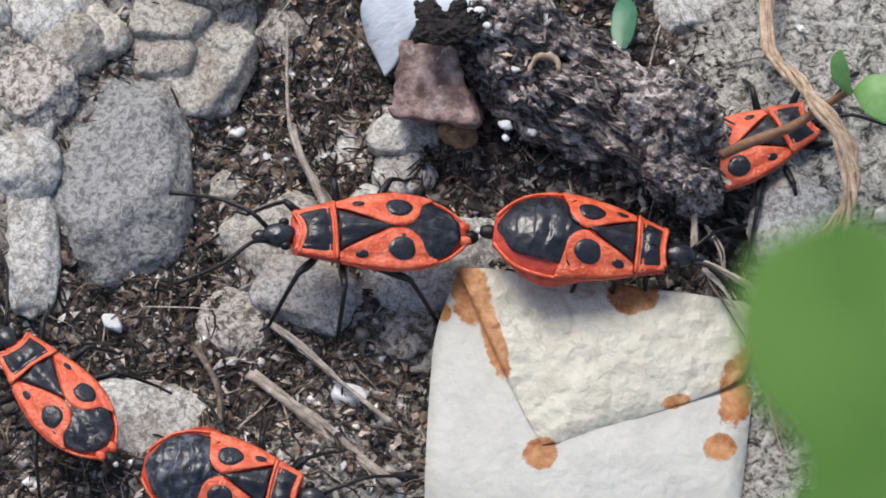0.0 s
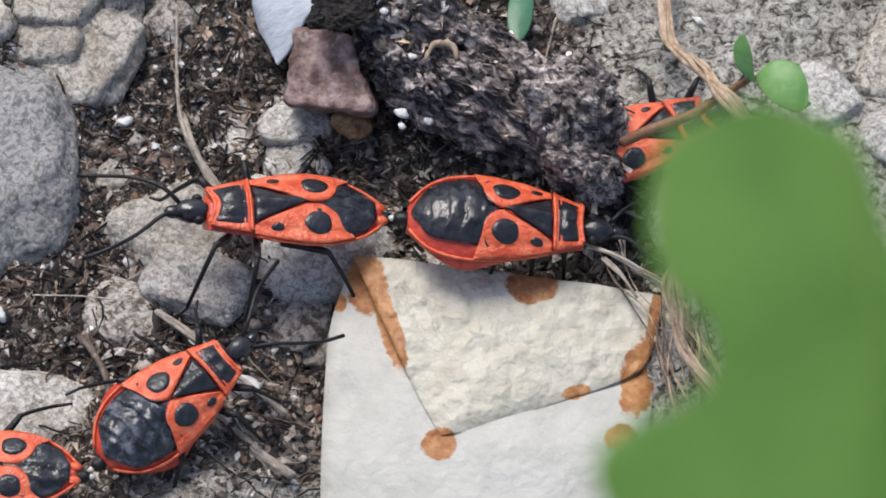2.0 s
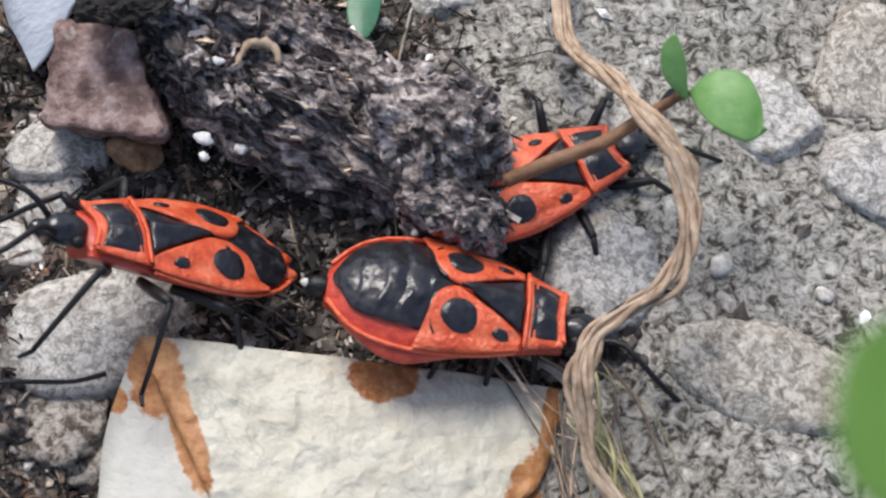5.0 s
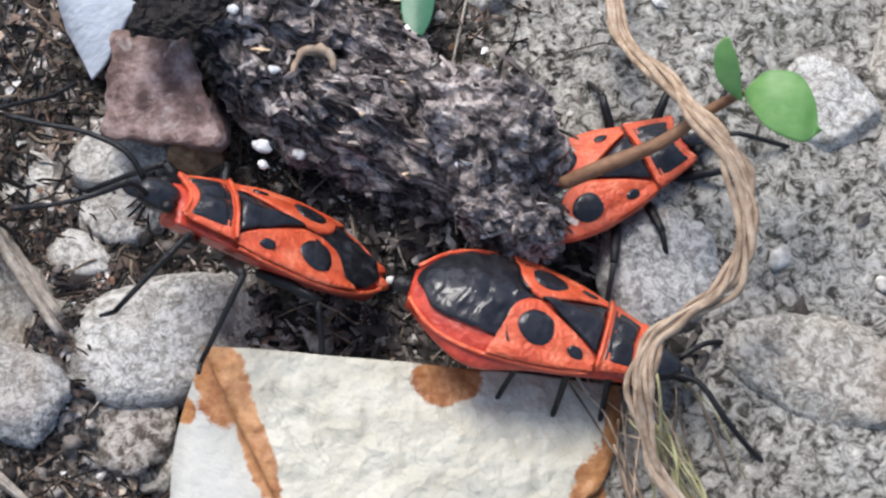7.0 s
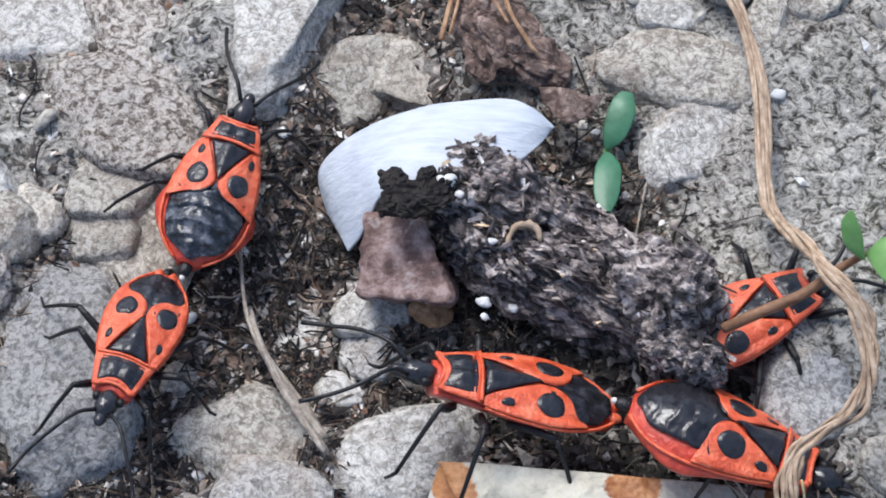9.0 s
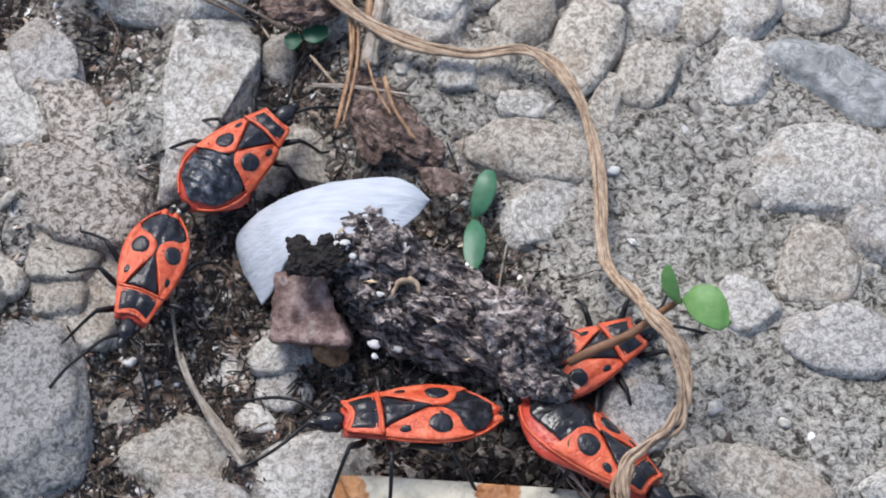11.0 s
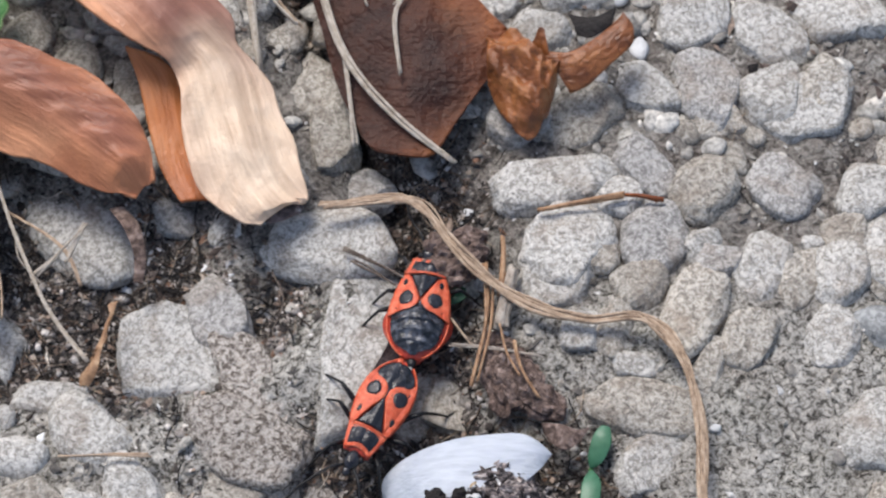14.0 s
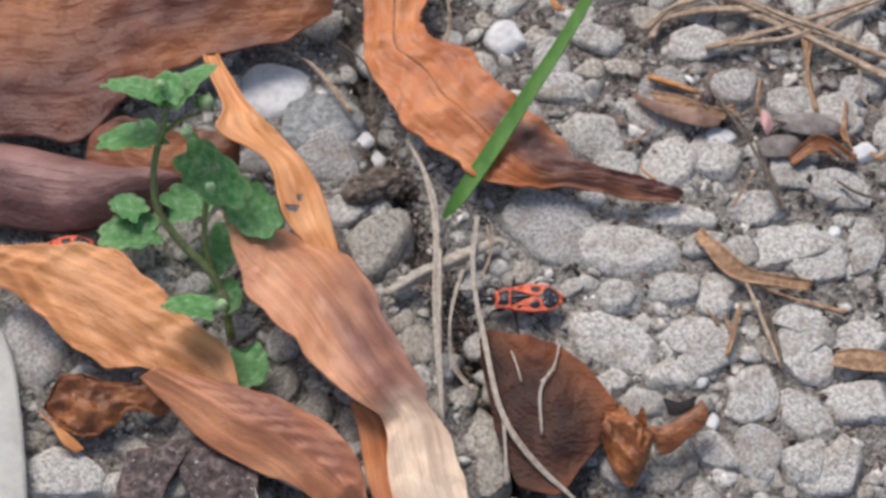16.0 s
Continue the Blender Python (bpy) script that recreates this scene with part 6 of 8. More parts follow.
litter(210, "needle", [(-1.57, 63.7, 1.2), (0.03, 62.63, 1.45), (1.0, 61.87, 1.2)], 0.18, M_NEEDLE, 1)
litter(211, "straw", [(11.46, 68.62, 1.2), (11.82, 67.13, 1.45), (11.44, 65.76, 1.2)], 0.2, M_DRY, 1)
litter(212, "straw", [(11.73, 66.38, 0.9), (12.7, 64.76, 1.15), (13.95, 64.09, 0.9)], 0.2, M_DRY, 1)
litter(213, "needle", [(13.23, 59.39, 0.9), (13.84, 58.72, 1.15), (14.55, 59.5, 0.9)], 0.3, M_NEEDLEORANGE, 1)
litter(214, "twig", [(-13.97, 73.42, 0.9), (-12.17, 74.56, 1.15), (-10.02, 75.38, 0.9)], 0.22, M_TWIG, 1)
litter(215, "twig", [(4.4, 76.74, 0.9), (5.14, 74.61, 1.15), (5.78, 74.46, 0.9)], 0.2, M_TWIG, 1)
litter(216, "straw", [(10.4, 55.88, 0.9), (12.23, 54.59, 1.15), (14.64, 54.05, 0.9)], 0.3, M_TWIG, 2)
litter(217, "needle", [(0.77, 52.21, 0.9), (2.07, 55.04, 1.15), (2.57, 56.71, 0.9)], 0.2, M_NEEDLE, 1)
litter(218, "needle", [(-18.3, 75.11, 0.9), (-17.86, 74.14, 1.15), (-17.07, 74.08, 0.9)], 0.3, M_NEEDLEORANGE, 2)
tagged(sheet("leaf_scrap", [(-9.51, 64.54, 1.0, -9.63, 64.13, 0.7), (-7.7, 63.33, 1.6, -7.93, 62.5, 1.3), (-5.5, 62.85, 1.6, -5.71, 61.65, 1.3), (-3.03, 62.66, 1.6, -3.18, 60.72, 1.3), (-0.85, 62.24, 1.0, -1.09, 61.38, 0.7)], M_SCRAP, 0.12, 0.4, 0.25, seed=93.0, wrinkle=0.6), "pinkish brown curved scrap of leaf", "leaf scrap")
tagged(sheet("leaf_scrap", [(-3.17, 64.5, 1.4, -3.28, 63.95, 1.1), (-2.42, 64.69, 2.0, -2.74, 62.8, 1.7), (-1.55, 64.25, 1.4, -1.64, 63.01, 1.1)], M_SLAB, 0.12, 0.4, 0.25, seed=94.0, wrinkle=0.6), "small dark brown scrap of leaf", "leaf scrap")
tagged(sheet("petal_scrap", [(2.61, 63.01, 1.2, 2.49, 62.57, 0.9), (3.38, 62.53, 1.8, 3.03, 60.95, 1.5), (4.12, 61.62, 1.2, 3.55, 60.3, 0.9)], M_PINK, 0.12, 0.4, 0.25, seed=95.0, wrinkle=0.6), "small pink scrap of petal", "petal")
tagged(sheet("grey_leaf", [(4.0, 62.9, 0.7, 4.37, 61.94, 0.4), (5.8, 63.07, 1.3, 5.93, 60.9, 1.0), (8.22, 63.18, 1.3, 8.37, 60.6, 1.0), (10.4, 62.46, 0.7, 10.16, 61.65, 0.4)], M_GREYLEAF, 0.12, 0.4, 0.25, seed=96.0, wrinkle=0.6), "grey weathered scrap of leaf", "leaf scrap")
tagged(sheet("grey_leaf", [(2.52, 59.8, 0.7, 2.76, 58.61, 0.4), (4.14, 60.32, 1.3, 4.29, 58.03, 1.0), (5.95, 60.39, 1.3, 5.78, 58.37, 1.0), (6.74, 60.13, 0.7, 6.64, 59.51, 0.4)], M_GREYLEAF, 0.12, 0.4, 0.25, seed=97.0, wrinkle=0.6), "grey-brown scrap of leaf among the stones", "leaf scrap")
litter(240, "straw", [(-37.74, 16.98, 0.7), (-33.86, 14.35, 1.0), (-32.47, 11.85, 0.7)], 0.15, M_DRY, 2)
litter(241, "straw", [(-33.48, 13.48, 0.9), (-32.97, 14.67, 1.2), (-32.69, 16.08, 0.9)], 0.2, M_PALEROOT, 2)
litter(242, "straw", [(-35.2, 12.51, 0.8), (-34.32, 13.26, 1.1), (-33.52, 14.8, 0.8)], 0.22, M_PALEROOT, 2)
litter(243, "straw", [(-36.96, 15.64, 0.7), (-36.34, 13.45, 1.0), (-34.53, 11.66, 0.7)], 0.12, M_GREYSTRAW, 1)
litter(244, "twig", [(-38.65, 12.72, 0.7), (-37.79, 10.99, 1.0), (-37.39, 9.56, 0.7)], 0.3, M_TWIG, 2)
litter(245, "straw", [(-38.65, 18.7, 0.7), (-38.25, 15.84, 1.0), (-37.64, 12.76, 0.7)], 0.16, M_PALEROOT, 2)
tagged(sheet("curled_scrap", [(-31.33, 17.21, 0.8, -30.48, 17.45, 0.8), (-30.25, 15.67, 1.4, -29.34, 16.05, 1), (-29.40, 13.85, 1.3, -28.67, 14.04, 1), (-29.27, 12.11, 0.8, -28.69, 12.05, 0.8)], M_BARKPIECE, 0.14, 0.5, 0.3, seed=98.0, wrinkle=0.8), "curled brown scrap of leaf beside the pebble", "leaf scrap")
litter(260, "stalk", [(-6.61, 13.78, 0.6), (-6.91, 11.68, 0.85), (-7.24, 9.79, 0.6)], 0.42, M_GREYSTRAW, 5)
litter(261, "twig", [(-10.14, 8.58, 0.5), (-8.03, 8.28, 0.75), (-4.69, 7.94, 0.5)], 0.16, M_GREYSTRAW, 2)
litter(262, "twig", [(-10.27, 10.43, 0.5), (-9.39, 9.06, 0.75), (-8.7, 8.44, 0.5)], 0.12, M_DRY, 1)
litter(263, "twig", [(-21.14, 13.38, 0.2), (-20.21, 11.4, 0.45), (-20.7, 9.41, 0.2)], 0.1, M_TWIG, 1)
litter(270, "straw", [(1.99, -8.69, -0.4), (1.95, -10.27, -0.15), (1.97, -11.51, -0.4)], 0.17, M_GREYSTRAW, 3)
litter(271, "straw", [(1.67, -11.7, -0.6), (2.77, -12.23, -0.35), (4.06, -12.82, -0.6)], 0.15, M_PALEROOT, 2)
litter(272, "straw", [(2.42, -12.27, -0.6), (3.17, -13.15, -0.35), (3.87, -14.04, -0.6)], 0.13, M_GREYSTRAW, 2)
litter(273, "twig", [(2.46, -10.22, -0.6), (3.1, -11.39, -0.35), (3.32, -12.34, -0.6)], 0.14, M_GREYSTRAW, 2)
# ---- the small hairy weed ----
M_WEED = material("weed_green", [(0.34, (0.11, 0.33, 0.10)), (0.52, (0.20, 0.46, 0.17)), (0.7, (0.42, 0.64, 0.37))], 0.7, 0.5, 0.6, 0.5, spec=0.35, through_light=0.15)
M_WEEDRIM = material("weed_leaf_rim", [(0.3, (0.20, 0.40, 0.14)), (0.7, (0.40, 0.58, 0.30))], 0.8, 0.5, 0.4, 0.4, spec=0.35)
M_BUD = material("weed_bud", [(0.3, (0.16, 0.34, 0.10)), (0.7, (0.48, 0.60, 0.36))], 0.5, 0.6, 0.5, 0.3, spec=0.3)
M_WEEDSTEM = material("weed_stem", [(0.3, (0.12, 0.16, 0.05)), (0.7, (0.24, 0.27, 0.10))], 0.8, 0.55, 0.3, 0.3, spec=0.35)
weed = empty("weed")
tagged(weed, "small hairy green weed with scalloped leaves", "weed")


def weed_leaf(x, y, z, r, turn, tilt, long=1.0):
    """A heart-shaped leaf with rounded teeth, sunken veins and a cupped blade; local x runs to the tip."""
    bm = bmesh.new()
    mid = bm.verts.new((-0.55 * r, 0, 0))
    rings, n = [], 48
    for f in (0.2, 0.4, 0.6, 0.8, 0.93, 1.0):
        ring = []
        for k in range(n):
            a = 2 * math.pi * k / n
            notch = 0.5 * math.exp(-((math.pi - abs(a - math.pi) - math.pi) / 0.35) ** 2)
            edge = 1 - 0.14 * abs(math.sin(a)) ** 3 + 0.1 * max(0.0, math.cos(a)) ** 2 - notch + 0.2 * f * f * (abs(math.sin(4.5 * a)) ** 0.7 - 0.5)
            px = -0.55 * r * (1 - f) + r * f * edge * math.cos(a) * long
            py = r * f * edge * math.sin(a)
            vein = min(abs(math.sin(2.25 * a)), 1.0)
            ring.append(bm.verts.new((px, py, r * (0.2 * f * f + 0.07 * f * vein * (1.2 - f) - 0.12 * (px / r) ** 2 + 0.05 * noise.noise(Vector((px, py, x)))))))
        rings.append(ring)
    for k in range(n):
        bm.faces.new((mid, rings[0][k], rings[0][(k + 1) % n]))
        for r0, r1 in zip(rings, rings[1:]):
            fc = bm.faces.new((r0[k], r1[k], r1[(k + 1) % n], r0[(k + 1) % n]))
            fc.material_index = 1 if r1 is rings[-1] else 0
    bmesh.ops.solidify(bm, geom=bm.faces[:], thickness=0.12)
    bmesh.ops.recalc_face_normals(bm, faces=bm.faces)
    bmesh.ops.transform(bm, matrix=Matrix.Translation((x, y, z)) @ pose(0, 0, 0, tilt, 0, turn), verts=bm.verts)
    return part("leaf", bm, [M_WEED, M_WEEDRIM], weed)


part("stem", tube([(-43.52, 34.46, 0.5), (-44.73, 37.67, 5), (-48.03, 39.75, 8), (-49.90, 41.29, 11), (-50.21, 43.52, 14), (-49.30, 45.80, 17), (-48.80, 46.86, 19)], [0.45, 0.42, 0.4, 0.36, 0.32, 0.28, 0.2]), M_WEEDSTEM, weed)
part("stem", tube([(-45.46, 38.82, 5), (-46.25, 41.14, 7), (-46.05, 43.48, 10), (-45.83, 45.57, 11.5)], [0.3, 0.28, 0.26, 0.18]), M_WEEDSTEM, weed)
part("stem", tube([(-49.55, 46.17, 16), (-47.89, 47.01, 17), (-45.96, 47.18, 18)], [0.22, 0.2, 0.16]), M_WEEDSTEM, weed)
weed_leaf(-51.37, 48.2, 19, 2.7, 165, 35, 1.2)
weed_leaf(-47.28, 48.82, 19, 2.7, 60, -35, 1.2)
weed_leaf(-51.77, 45.77, 15, 3.3, 190, 30, 1.05)
weed_leaf(-48.69, 47.99, 20, 1.51, 90, 15, 1.2)
weed_leaf(-45.91, 48.29, 18, 0.82, 0, 20, 1.2)
weed_leaf(-46.0, 45.3, 12, 2.6, -38, 40, 1.7)
weed_leaf(-42.1, 43.38, 9, 2.5, -40, 20, 1.35)
weed_leaf(-45.18, 32.36, 9, 2.21, 170, 30, 1.2)
weed_leaf(-40.9, 30.59, 3, 2.10, -70, 5, 1.1)
weed_leaf(-49.46, 46.54, 4, 2.21, 30, 10, 1.2)
weed_leaf(-53.91, 43.56, 3, 2.45, 190, 5, 1.3)
weed_leaf(-45.28, 41.9, 4, 1.98, 70, 20, 1.6)
weed_leaf(-44.26, 37.73, 3, 1.63, -60, 5, 1.2)
weed_leaf(-54.65, 45.49, 4, 1.63, 150, 10, 1.2)
for x, y, z, r in ((-45.39, 47.74, 19, 0.67), (-46.86, 45.16, 18, 0.58), (-45.08, 42.78, 13, 0.53), (-49.15, 47.84, 21, 0.48), (-42.64, 32.44, 10, 0.58)):
    part("bud", rough_up(ellipsoid(x, y, z, r, r, r, level=2), 0.15, 0.5, x), M_BUD, weed, "pale hairy bud")
rnd = random.Random(9)
bm = bmesh.new()
for sx, sy, sz in (-49.90, 41.29, 11), (-50.21, 43.52, 14), (-49.49, 45.52, 16.5), (-48.03, 39.75, 8), (-46.25, 41.14, 7), (-50.86, 47.83, 20), (-46.95, 48.74, 20), (-45.14, 47.76, 19), (-51.72, 47.23, 16), (-45.26, 44.59, 13), (-42.74, 32.43, 10):
    for k in range(14):
        a, e = rnd.uniform(0, 6.28), rnd.uniform(-0.3, 0.7)
        o = Vector((sx + rnd.uniform(-0.3, 0.3), sy + rnd.uniform(-1.0, 1.0), sz + rnd.uniform(-0.8, 0.8)))
        d = Vector((math.cos(a), math.sin(a), e)) * rnd.uniform(0.7, 1.2)
        tube([o, o + d], [0.035, 0.01], 3, bm, straight=True)
tagged(part("hairs", bm, M_PALEROOT, weed), "fine pale hairs", kind="stuff")
plantlet = empty("tiny_seedling")
tagged(plantlet, "tiny blue-green seedling beside the needles", "seedling")
sheet("leaf", [(-10.78, 12.53, -0.4, -10.64, 12.02, -0.4), (-10.1, 13.12, -0.4, -10.05, 11.8, -0.4), (-9.45, 12.9, -0.4, -9.36, 12.24, -0.4)], M_BLUEGREEN, 0.12, 0.2, 0.05, parent=plantlet)
sheet("leaf", [(-10.77, 12.31, -0.4, -10.81, 11.8, -0.4), (-11.3, 12.46, -0.4, -11.22, 11.36, -0.4), (-11.69, 12.24, -0.4, -11.67, 11.73, -0.4)], M_BLUEGREEN, 0.12, 0.2, 0.05, parent=plantlet)

# ---- firebugs ----
male_a, legs_ma = make_bug("firebug", "red and black firebug, tail to tail with its mate", False, legs_seed=1, leg_reach=1.05, drop=1.0)
female_a, _ = make_bug("firebug", "red and black firebug with a swollen black abdomen", True, legs_seed=2, leg_reach=0.22, drop=0.8)
male_b, legs_mb = make_bug("firebug", "smaller red and black firebug dragged by its mate", False, legs_seed=3, leg_reach=1.15, drop=0.3)
female_b, legs_fb = make_bug("firebug", "red and black firebug with a dark wrinkled back, towing its mate", True, legs_seed=4, drop=0.3, back_mat=M_SHEENBACK)
bug_c, _ = make_bug("firebug", "red and black firebug half hidden beside the bark lump", False, legs_seed=5, leg_reach=1.25)
bug_d, legs_d = make_bug("firebug", "red and black firebug walking beside the dark leaf", False, legs_seed=6)
bug_f, _ = make_bug("firebug", "red firebug almost wholly hidden under a dead leaf", False, legs_seed=8)
bug_f.matrix_basis = pose(*[q / 1000 for q in (-61.09, 41.74, 0)], 0, 0, 200)
bug_e, legs_e = make_bug("firebug", "red and black firebug crawling under a dead leaf", False, legs_seed=7)
for b, s in ((male_b, 0.86), (female_b, 0.88), (bug_c, 0.88), (bug_d, 0.8), (bug_e, 0.8), (bug_f, 0.8)):
    b.scale = (s, s, s)

# ---- pebbles that can be told apart ----
stone(16.37, 4.11, 3.68, 3.15, 180, "light", 0.1)
stone(12.25, 10.11, 2.08, 1.78, 72, "light")
stone(17.48, 9.53, 4.08, 2.19, 148, "slate", 0.3)
stone(18.84, 0.26, 2.31, 2.07, 101, "grey", 0.2)
stone(15.45, -1.63, 2.19, 2.00, 67, "beige", 0.2)
stone(16.74, -5.73, 3.17, 1.85, 176, "grey", 0.1)
stone(20.18, -9.02, 2.73, 1.46, 83, "grey", 0.1)
stone(11.80, -13.30, 3.23, 1.87, 157, "beige", 0.3)
stone(18.98, -13.50, 2.49, 1.32, 2, "light", 0.4)
stone(4.22, 11.57, 3.36, 1.72, 74, "beige", 0.1)
stone(7.45, 9.83, 2.07, 1.47, 71, "beige", 0.2)
stone(1.37, 5.09, 3.58, 1.80, 175, "beige")
stone(1.47, 1.81, 2.37, 1.86, 74, "light", 0.5)
stone(5.52, 14.96, 1.54, 1.19, 2, "grey", 0.2)
stone(8.12, 14.51, 2.27, 1.76, 72, "light", 0.2)
stone(10.40, 13.91, 2.14, 1.35, 86, "beige", 0.2)
stone(12.87, 14.21, 2.07, 1.71, 81, "light", 0.1)
stone(16.32, 14.35, 2.05, 1.90, 23, "beige", 0.1)
stone(20.12, 14.20, 1.96, 1.62, 82, "grey", 0.1)
stone(22.06, 9.45, 2.22, 1.20, 83, "beige", 0.2)
stone(-4.03, 13.50, 2.51, 2.02, 27, "light", 0.3)
stone(-2.32, 10.21, 1.44, 1.39, 96, "light", 0.4)
stone(0.88, 13.26, 1.83, 1.59, 89, "beige", 0.2)
stone(0.85, 7.89, 1.32, 0.85, 0, "light", 0.3)
stone(-0.65, 10.20, 1.86, 1.21, 90, "beige", 0.4)
stone(4.90, 7.54, 2.12, 0.97, 73, "beige", 0.4)
stone(21.26, 4.17, 2.97, 1.32, 92, "light", 0.3)
stone(6.29, -9.25, 2.24, 1.87, 85, "grey", 0.1)
stone(11.70, -3.84, 1.75, 1.40, 137, "light", 0.2)
stone(-16.07, 8.56, 5.78, 2.44, 86, "light", 0.7)
stone(-22.11, 7.53, 3.23, 1.68, 117, "brown", 0.6)
stone(-24.25, 11.27, 2.84, 1.89, 99, "grey", 0.4)
stone(-21.94, 2.85, 4.07, 2.78, 144, "brown", 0.3)
stone(-10.28, 5.83, 2.15, 1.59, 110, "beige", 0.6)
stone(-12.18, 12.11, 1.47, 1.05, 95, "grey", 0.2)
stone(-22.61, -2.29, 1.91, 1.76, 131, "beige", 0.2)
stone(-22.50, -0.98, 2.01, 1.75, 166, "beige", 0.3)
stone(-25.35, -2.09, 1.38, 1.16, 168, "beige", 0.2)
stone(-16.16, -10.95, 2.87, 2.32, 162, "beige", 0.2)
stone(-9.64, -11.36, 3.07, 2.06, 13, "light", 0.2)
stone(-12.40, -8.88, 1.10, 0.86, 179, "light", 0.3)
stone(-11.35, -7.07, 1.53, 1.12, 180, "grey", 0.3)
stone(-12.26, 5.89, 2.93, 2.49, 68, "beige", 0.6)
stone(-23.82, -8.72, 4.64, 3.20, 88, "dull", 0.15)
stone(-21.35, -1.88, 3.19, 2.51, 134, "beige", 0.3)
stone(-26.76, -2.74, 1.76, 1.56, 118, "beige", 0.2)
stone(-17.16, -0.38, 1.52, 1.14, 62, "brown", 0.5)
stone(-27.38, -11.09, 4.87, 1.20, 100, "light", 0.2)
stone(-27.70, -7.06, 1.74, 1.01, 102, "grey", 0.3)
stone(-21.56, -19.64, 1.86, 1.47, 158, "light", 0.2)
stone(-17.46, -15.13, 1.89, 1.68, 173, "brown", 0.3)
stone(-14.57, -13.62, 2.43, 1.67, 163, "grey", 0.3)
stone(-10.58, -14.43, 1.63, 1.52, 177, "brown", 0.3)
stone(-11.19, -5.15, 1.59, 1.29, 2, "light", 0.3)
stone(-13.86, -6.05, 1.54, 0.99, 3, "light", 0.4)
stone(-19.99, -0.69, 2.13, 1.30, 99, "beige", 0.3)
stone(-18.98, -8.41, 1.02, 0.86, 177, "beige", 0.5)
stone(-13.26, -10.58, 0.79, 0.75, 112, "beige", 0.2)
stone(-9.52, -15.17, 1.49, 1.23, 179, "beige", 0.4)
stone(-17.57, 15.91, 4.06, 2.51, 167, "light", 0.6)
stone(-26.24, 8.28, 4.05, 3.73, 32, "light", 0.7)
stone(-28.22, -0.80, 2.19, 1.84, 111, "light", 0.1)
stone(-27.86, -5.24, 2.05, 1.70, 109, "brown", 0.2)
stone(-27.90, -9.02, 1.77, 1.59, 127, "light", 0.2)
stone(-31.43, 16.12, 2.60, 1.33, 99, "light", 0.2)
stone(-27.52, 17.97, 1.69, 1.34, 171, "grey", 0.4)
stone(-3.31, 15.94, 3.63, 3.06, 83, "light", 0.5)
stone(-1.80, 15.32, 1.43, 1.38, 173, "beige", 0.1)
stone(1.69, 16.74, 2.62, 2.02, 90, "grey", 0.1)
stone(4.70, 19.99, 2.29, 1.90, 88, "beige", 0.1)
stone(4.68, 15.91, 1.23, 1.16, 83, "light", 0.2)
stone(16.22, 15.77, 3.41, 2.25, 71, "light", 0.1)
stone(13.11, 16.98, 1.71, 1.48, 81, "beige", 0.3)
stone(9.49, 20.34, 2.07, 2.01, 56, "grey", 0.2)
stone(14.78, 19.97, 2.06, 1.88, 74, "light", 0.3)
stone(18.39, 20.39, 1.66, 1.55, 30, "beige", 0.4)
stone(-0.29, 19.48, 1.64, 1.58, 178, "light", 0.4)
stone(18.62, 15.71, 2.29, 1.09, 86, "grey", 0.2)
stone(-39.96, 9.04, 3.73, 3.12, 168, "light", 0.15)
stone(-33.94, 17.36, 4.64, 2.28, 135, "light")
stone(-44.55, 13.24, 2.59, 2.30, 148, "slate", 0.2)
stone(-44.19, 5.69, 1.91, 1.35, 106, "light", 0.2)
stone(-33.76, 5.28, 2.33, 1.22, 1, "light", 0.2)
stone(-19.70, 27.11, 3.21, 2.50, 116, "beige", 0.6)
stone(-18.39, 23.33, 2.93, 2.02, 97, "beige", 0.6)
stone(-16.42, 20.46, 2.00, 1.75, 177, "grey", 0.5)
stone(-3.96, 20.71, 4.04, 1.99, 9, "light", 0.4)
stone(0.98, 21.73, 2.58, 1.51, 119, "grey", 0.3)
stone(1.04, 27.39, 2.66, 1.97, 139, "light", 0.5)
stone(8.82, 31.41, 2.90, 2.01, 107, "light", 0.5)
stone(3.93, 33.18, 2.69, 2.42, 85, "light", 0.4)
stone(-8.51, 37.25, 4.52, 2.74, 168, "light", 0.25)
stone(-0.33, 37.59, 2.92, 2.28, 38, "light", 0.4)
stone(8.58, 37.26, 3.20, 2.32, 152, "light", 0.4)
stone(-3.89, 43.46, 2.19, 1.78, 2, "light", 0.1)
stone(-9.12, 42.26, 2.36, 2.07, 179, "light", 0.4)
stone(0.09, 43.13, 2.17, 1.86, 90, "light", 0.1)
stone(-3.00, 34.62, 2.66, 1.57, 23, "light", 0.4)
stone(12.32, 38.37, 2.85, 1.65, 89, "light", 0.3)
stone(7.55, 41.32, 2.47, 1.84, 5, "light", 0.5)
stone(8.85, 26.86, 2.51, 2.03, 41, "light", 0.4)
stone(12.10, 27.23, 2.32, 1.75, 86, "beige", 0.3)
stone(-5.63, 31.45, 2.20, 1.57, 2, "light", 0.4)
stone(-2.81, 25.18, 2.67, 2.31, 90, "beige", 0.4)
stone(5.63, 25.14, 1.69, 1.59, 18, "beige", 0.4)
stone(-6.67, 25.05, 2.23, 1.93, 94, "grey", 0.5)
stone(-10.51, 30.76, 2.77, 2.36, 96, "light", 0.3)
stone(-9.08, 33.17, 2.27, 1.38, 29, "light", 0.4)
stone(-44.72, 63.17, 3.55, 3.11, 180, "white")
stone(-12.80, 59.88, 3.26, 2.84, 141, "light", 0.1)
stone(-16.45, 65.32, 2.83, 1.87, 3, "light", 0.3)
stone(-0.00, 66.56, 2.47, 2.12, 5, "grey", 0.2)
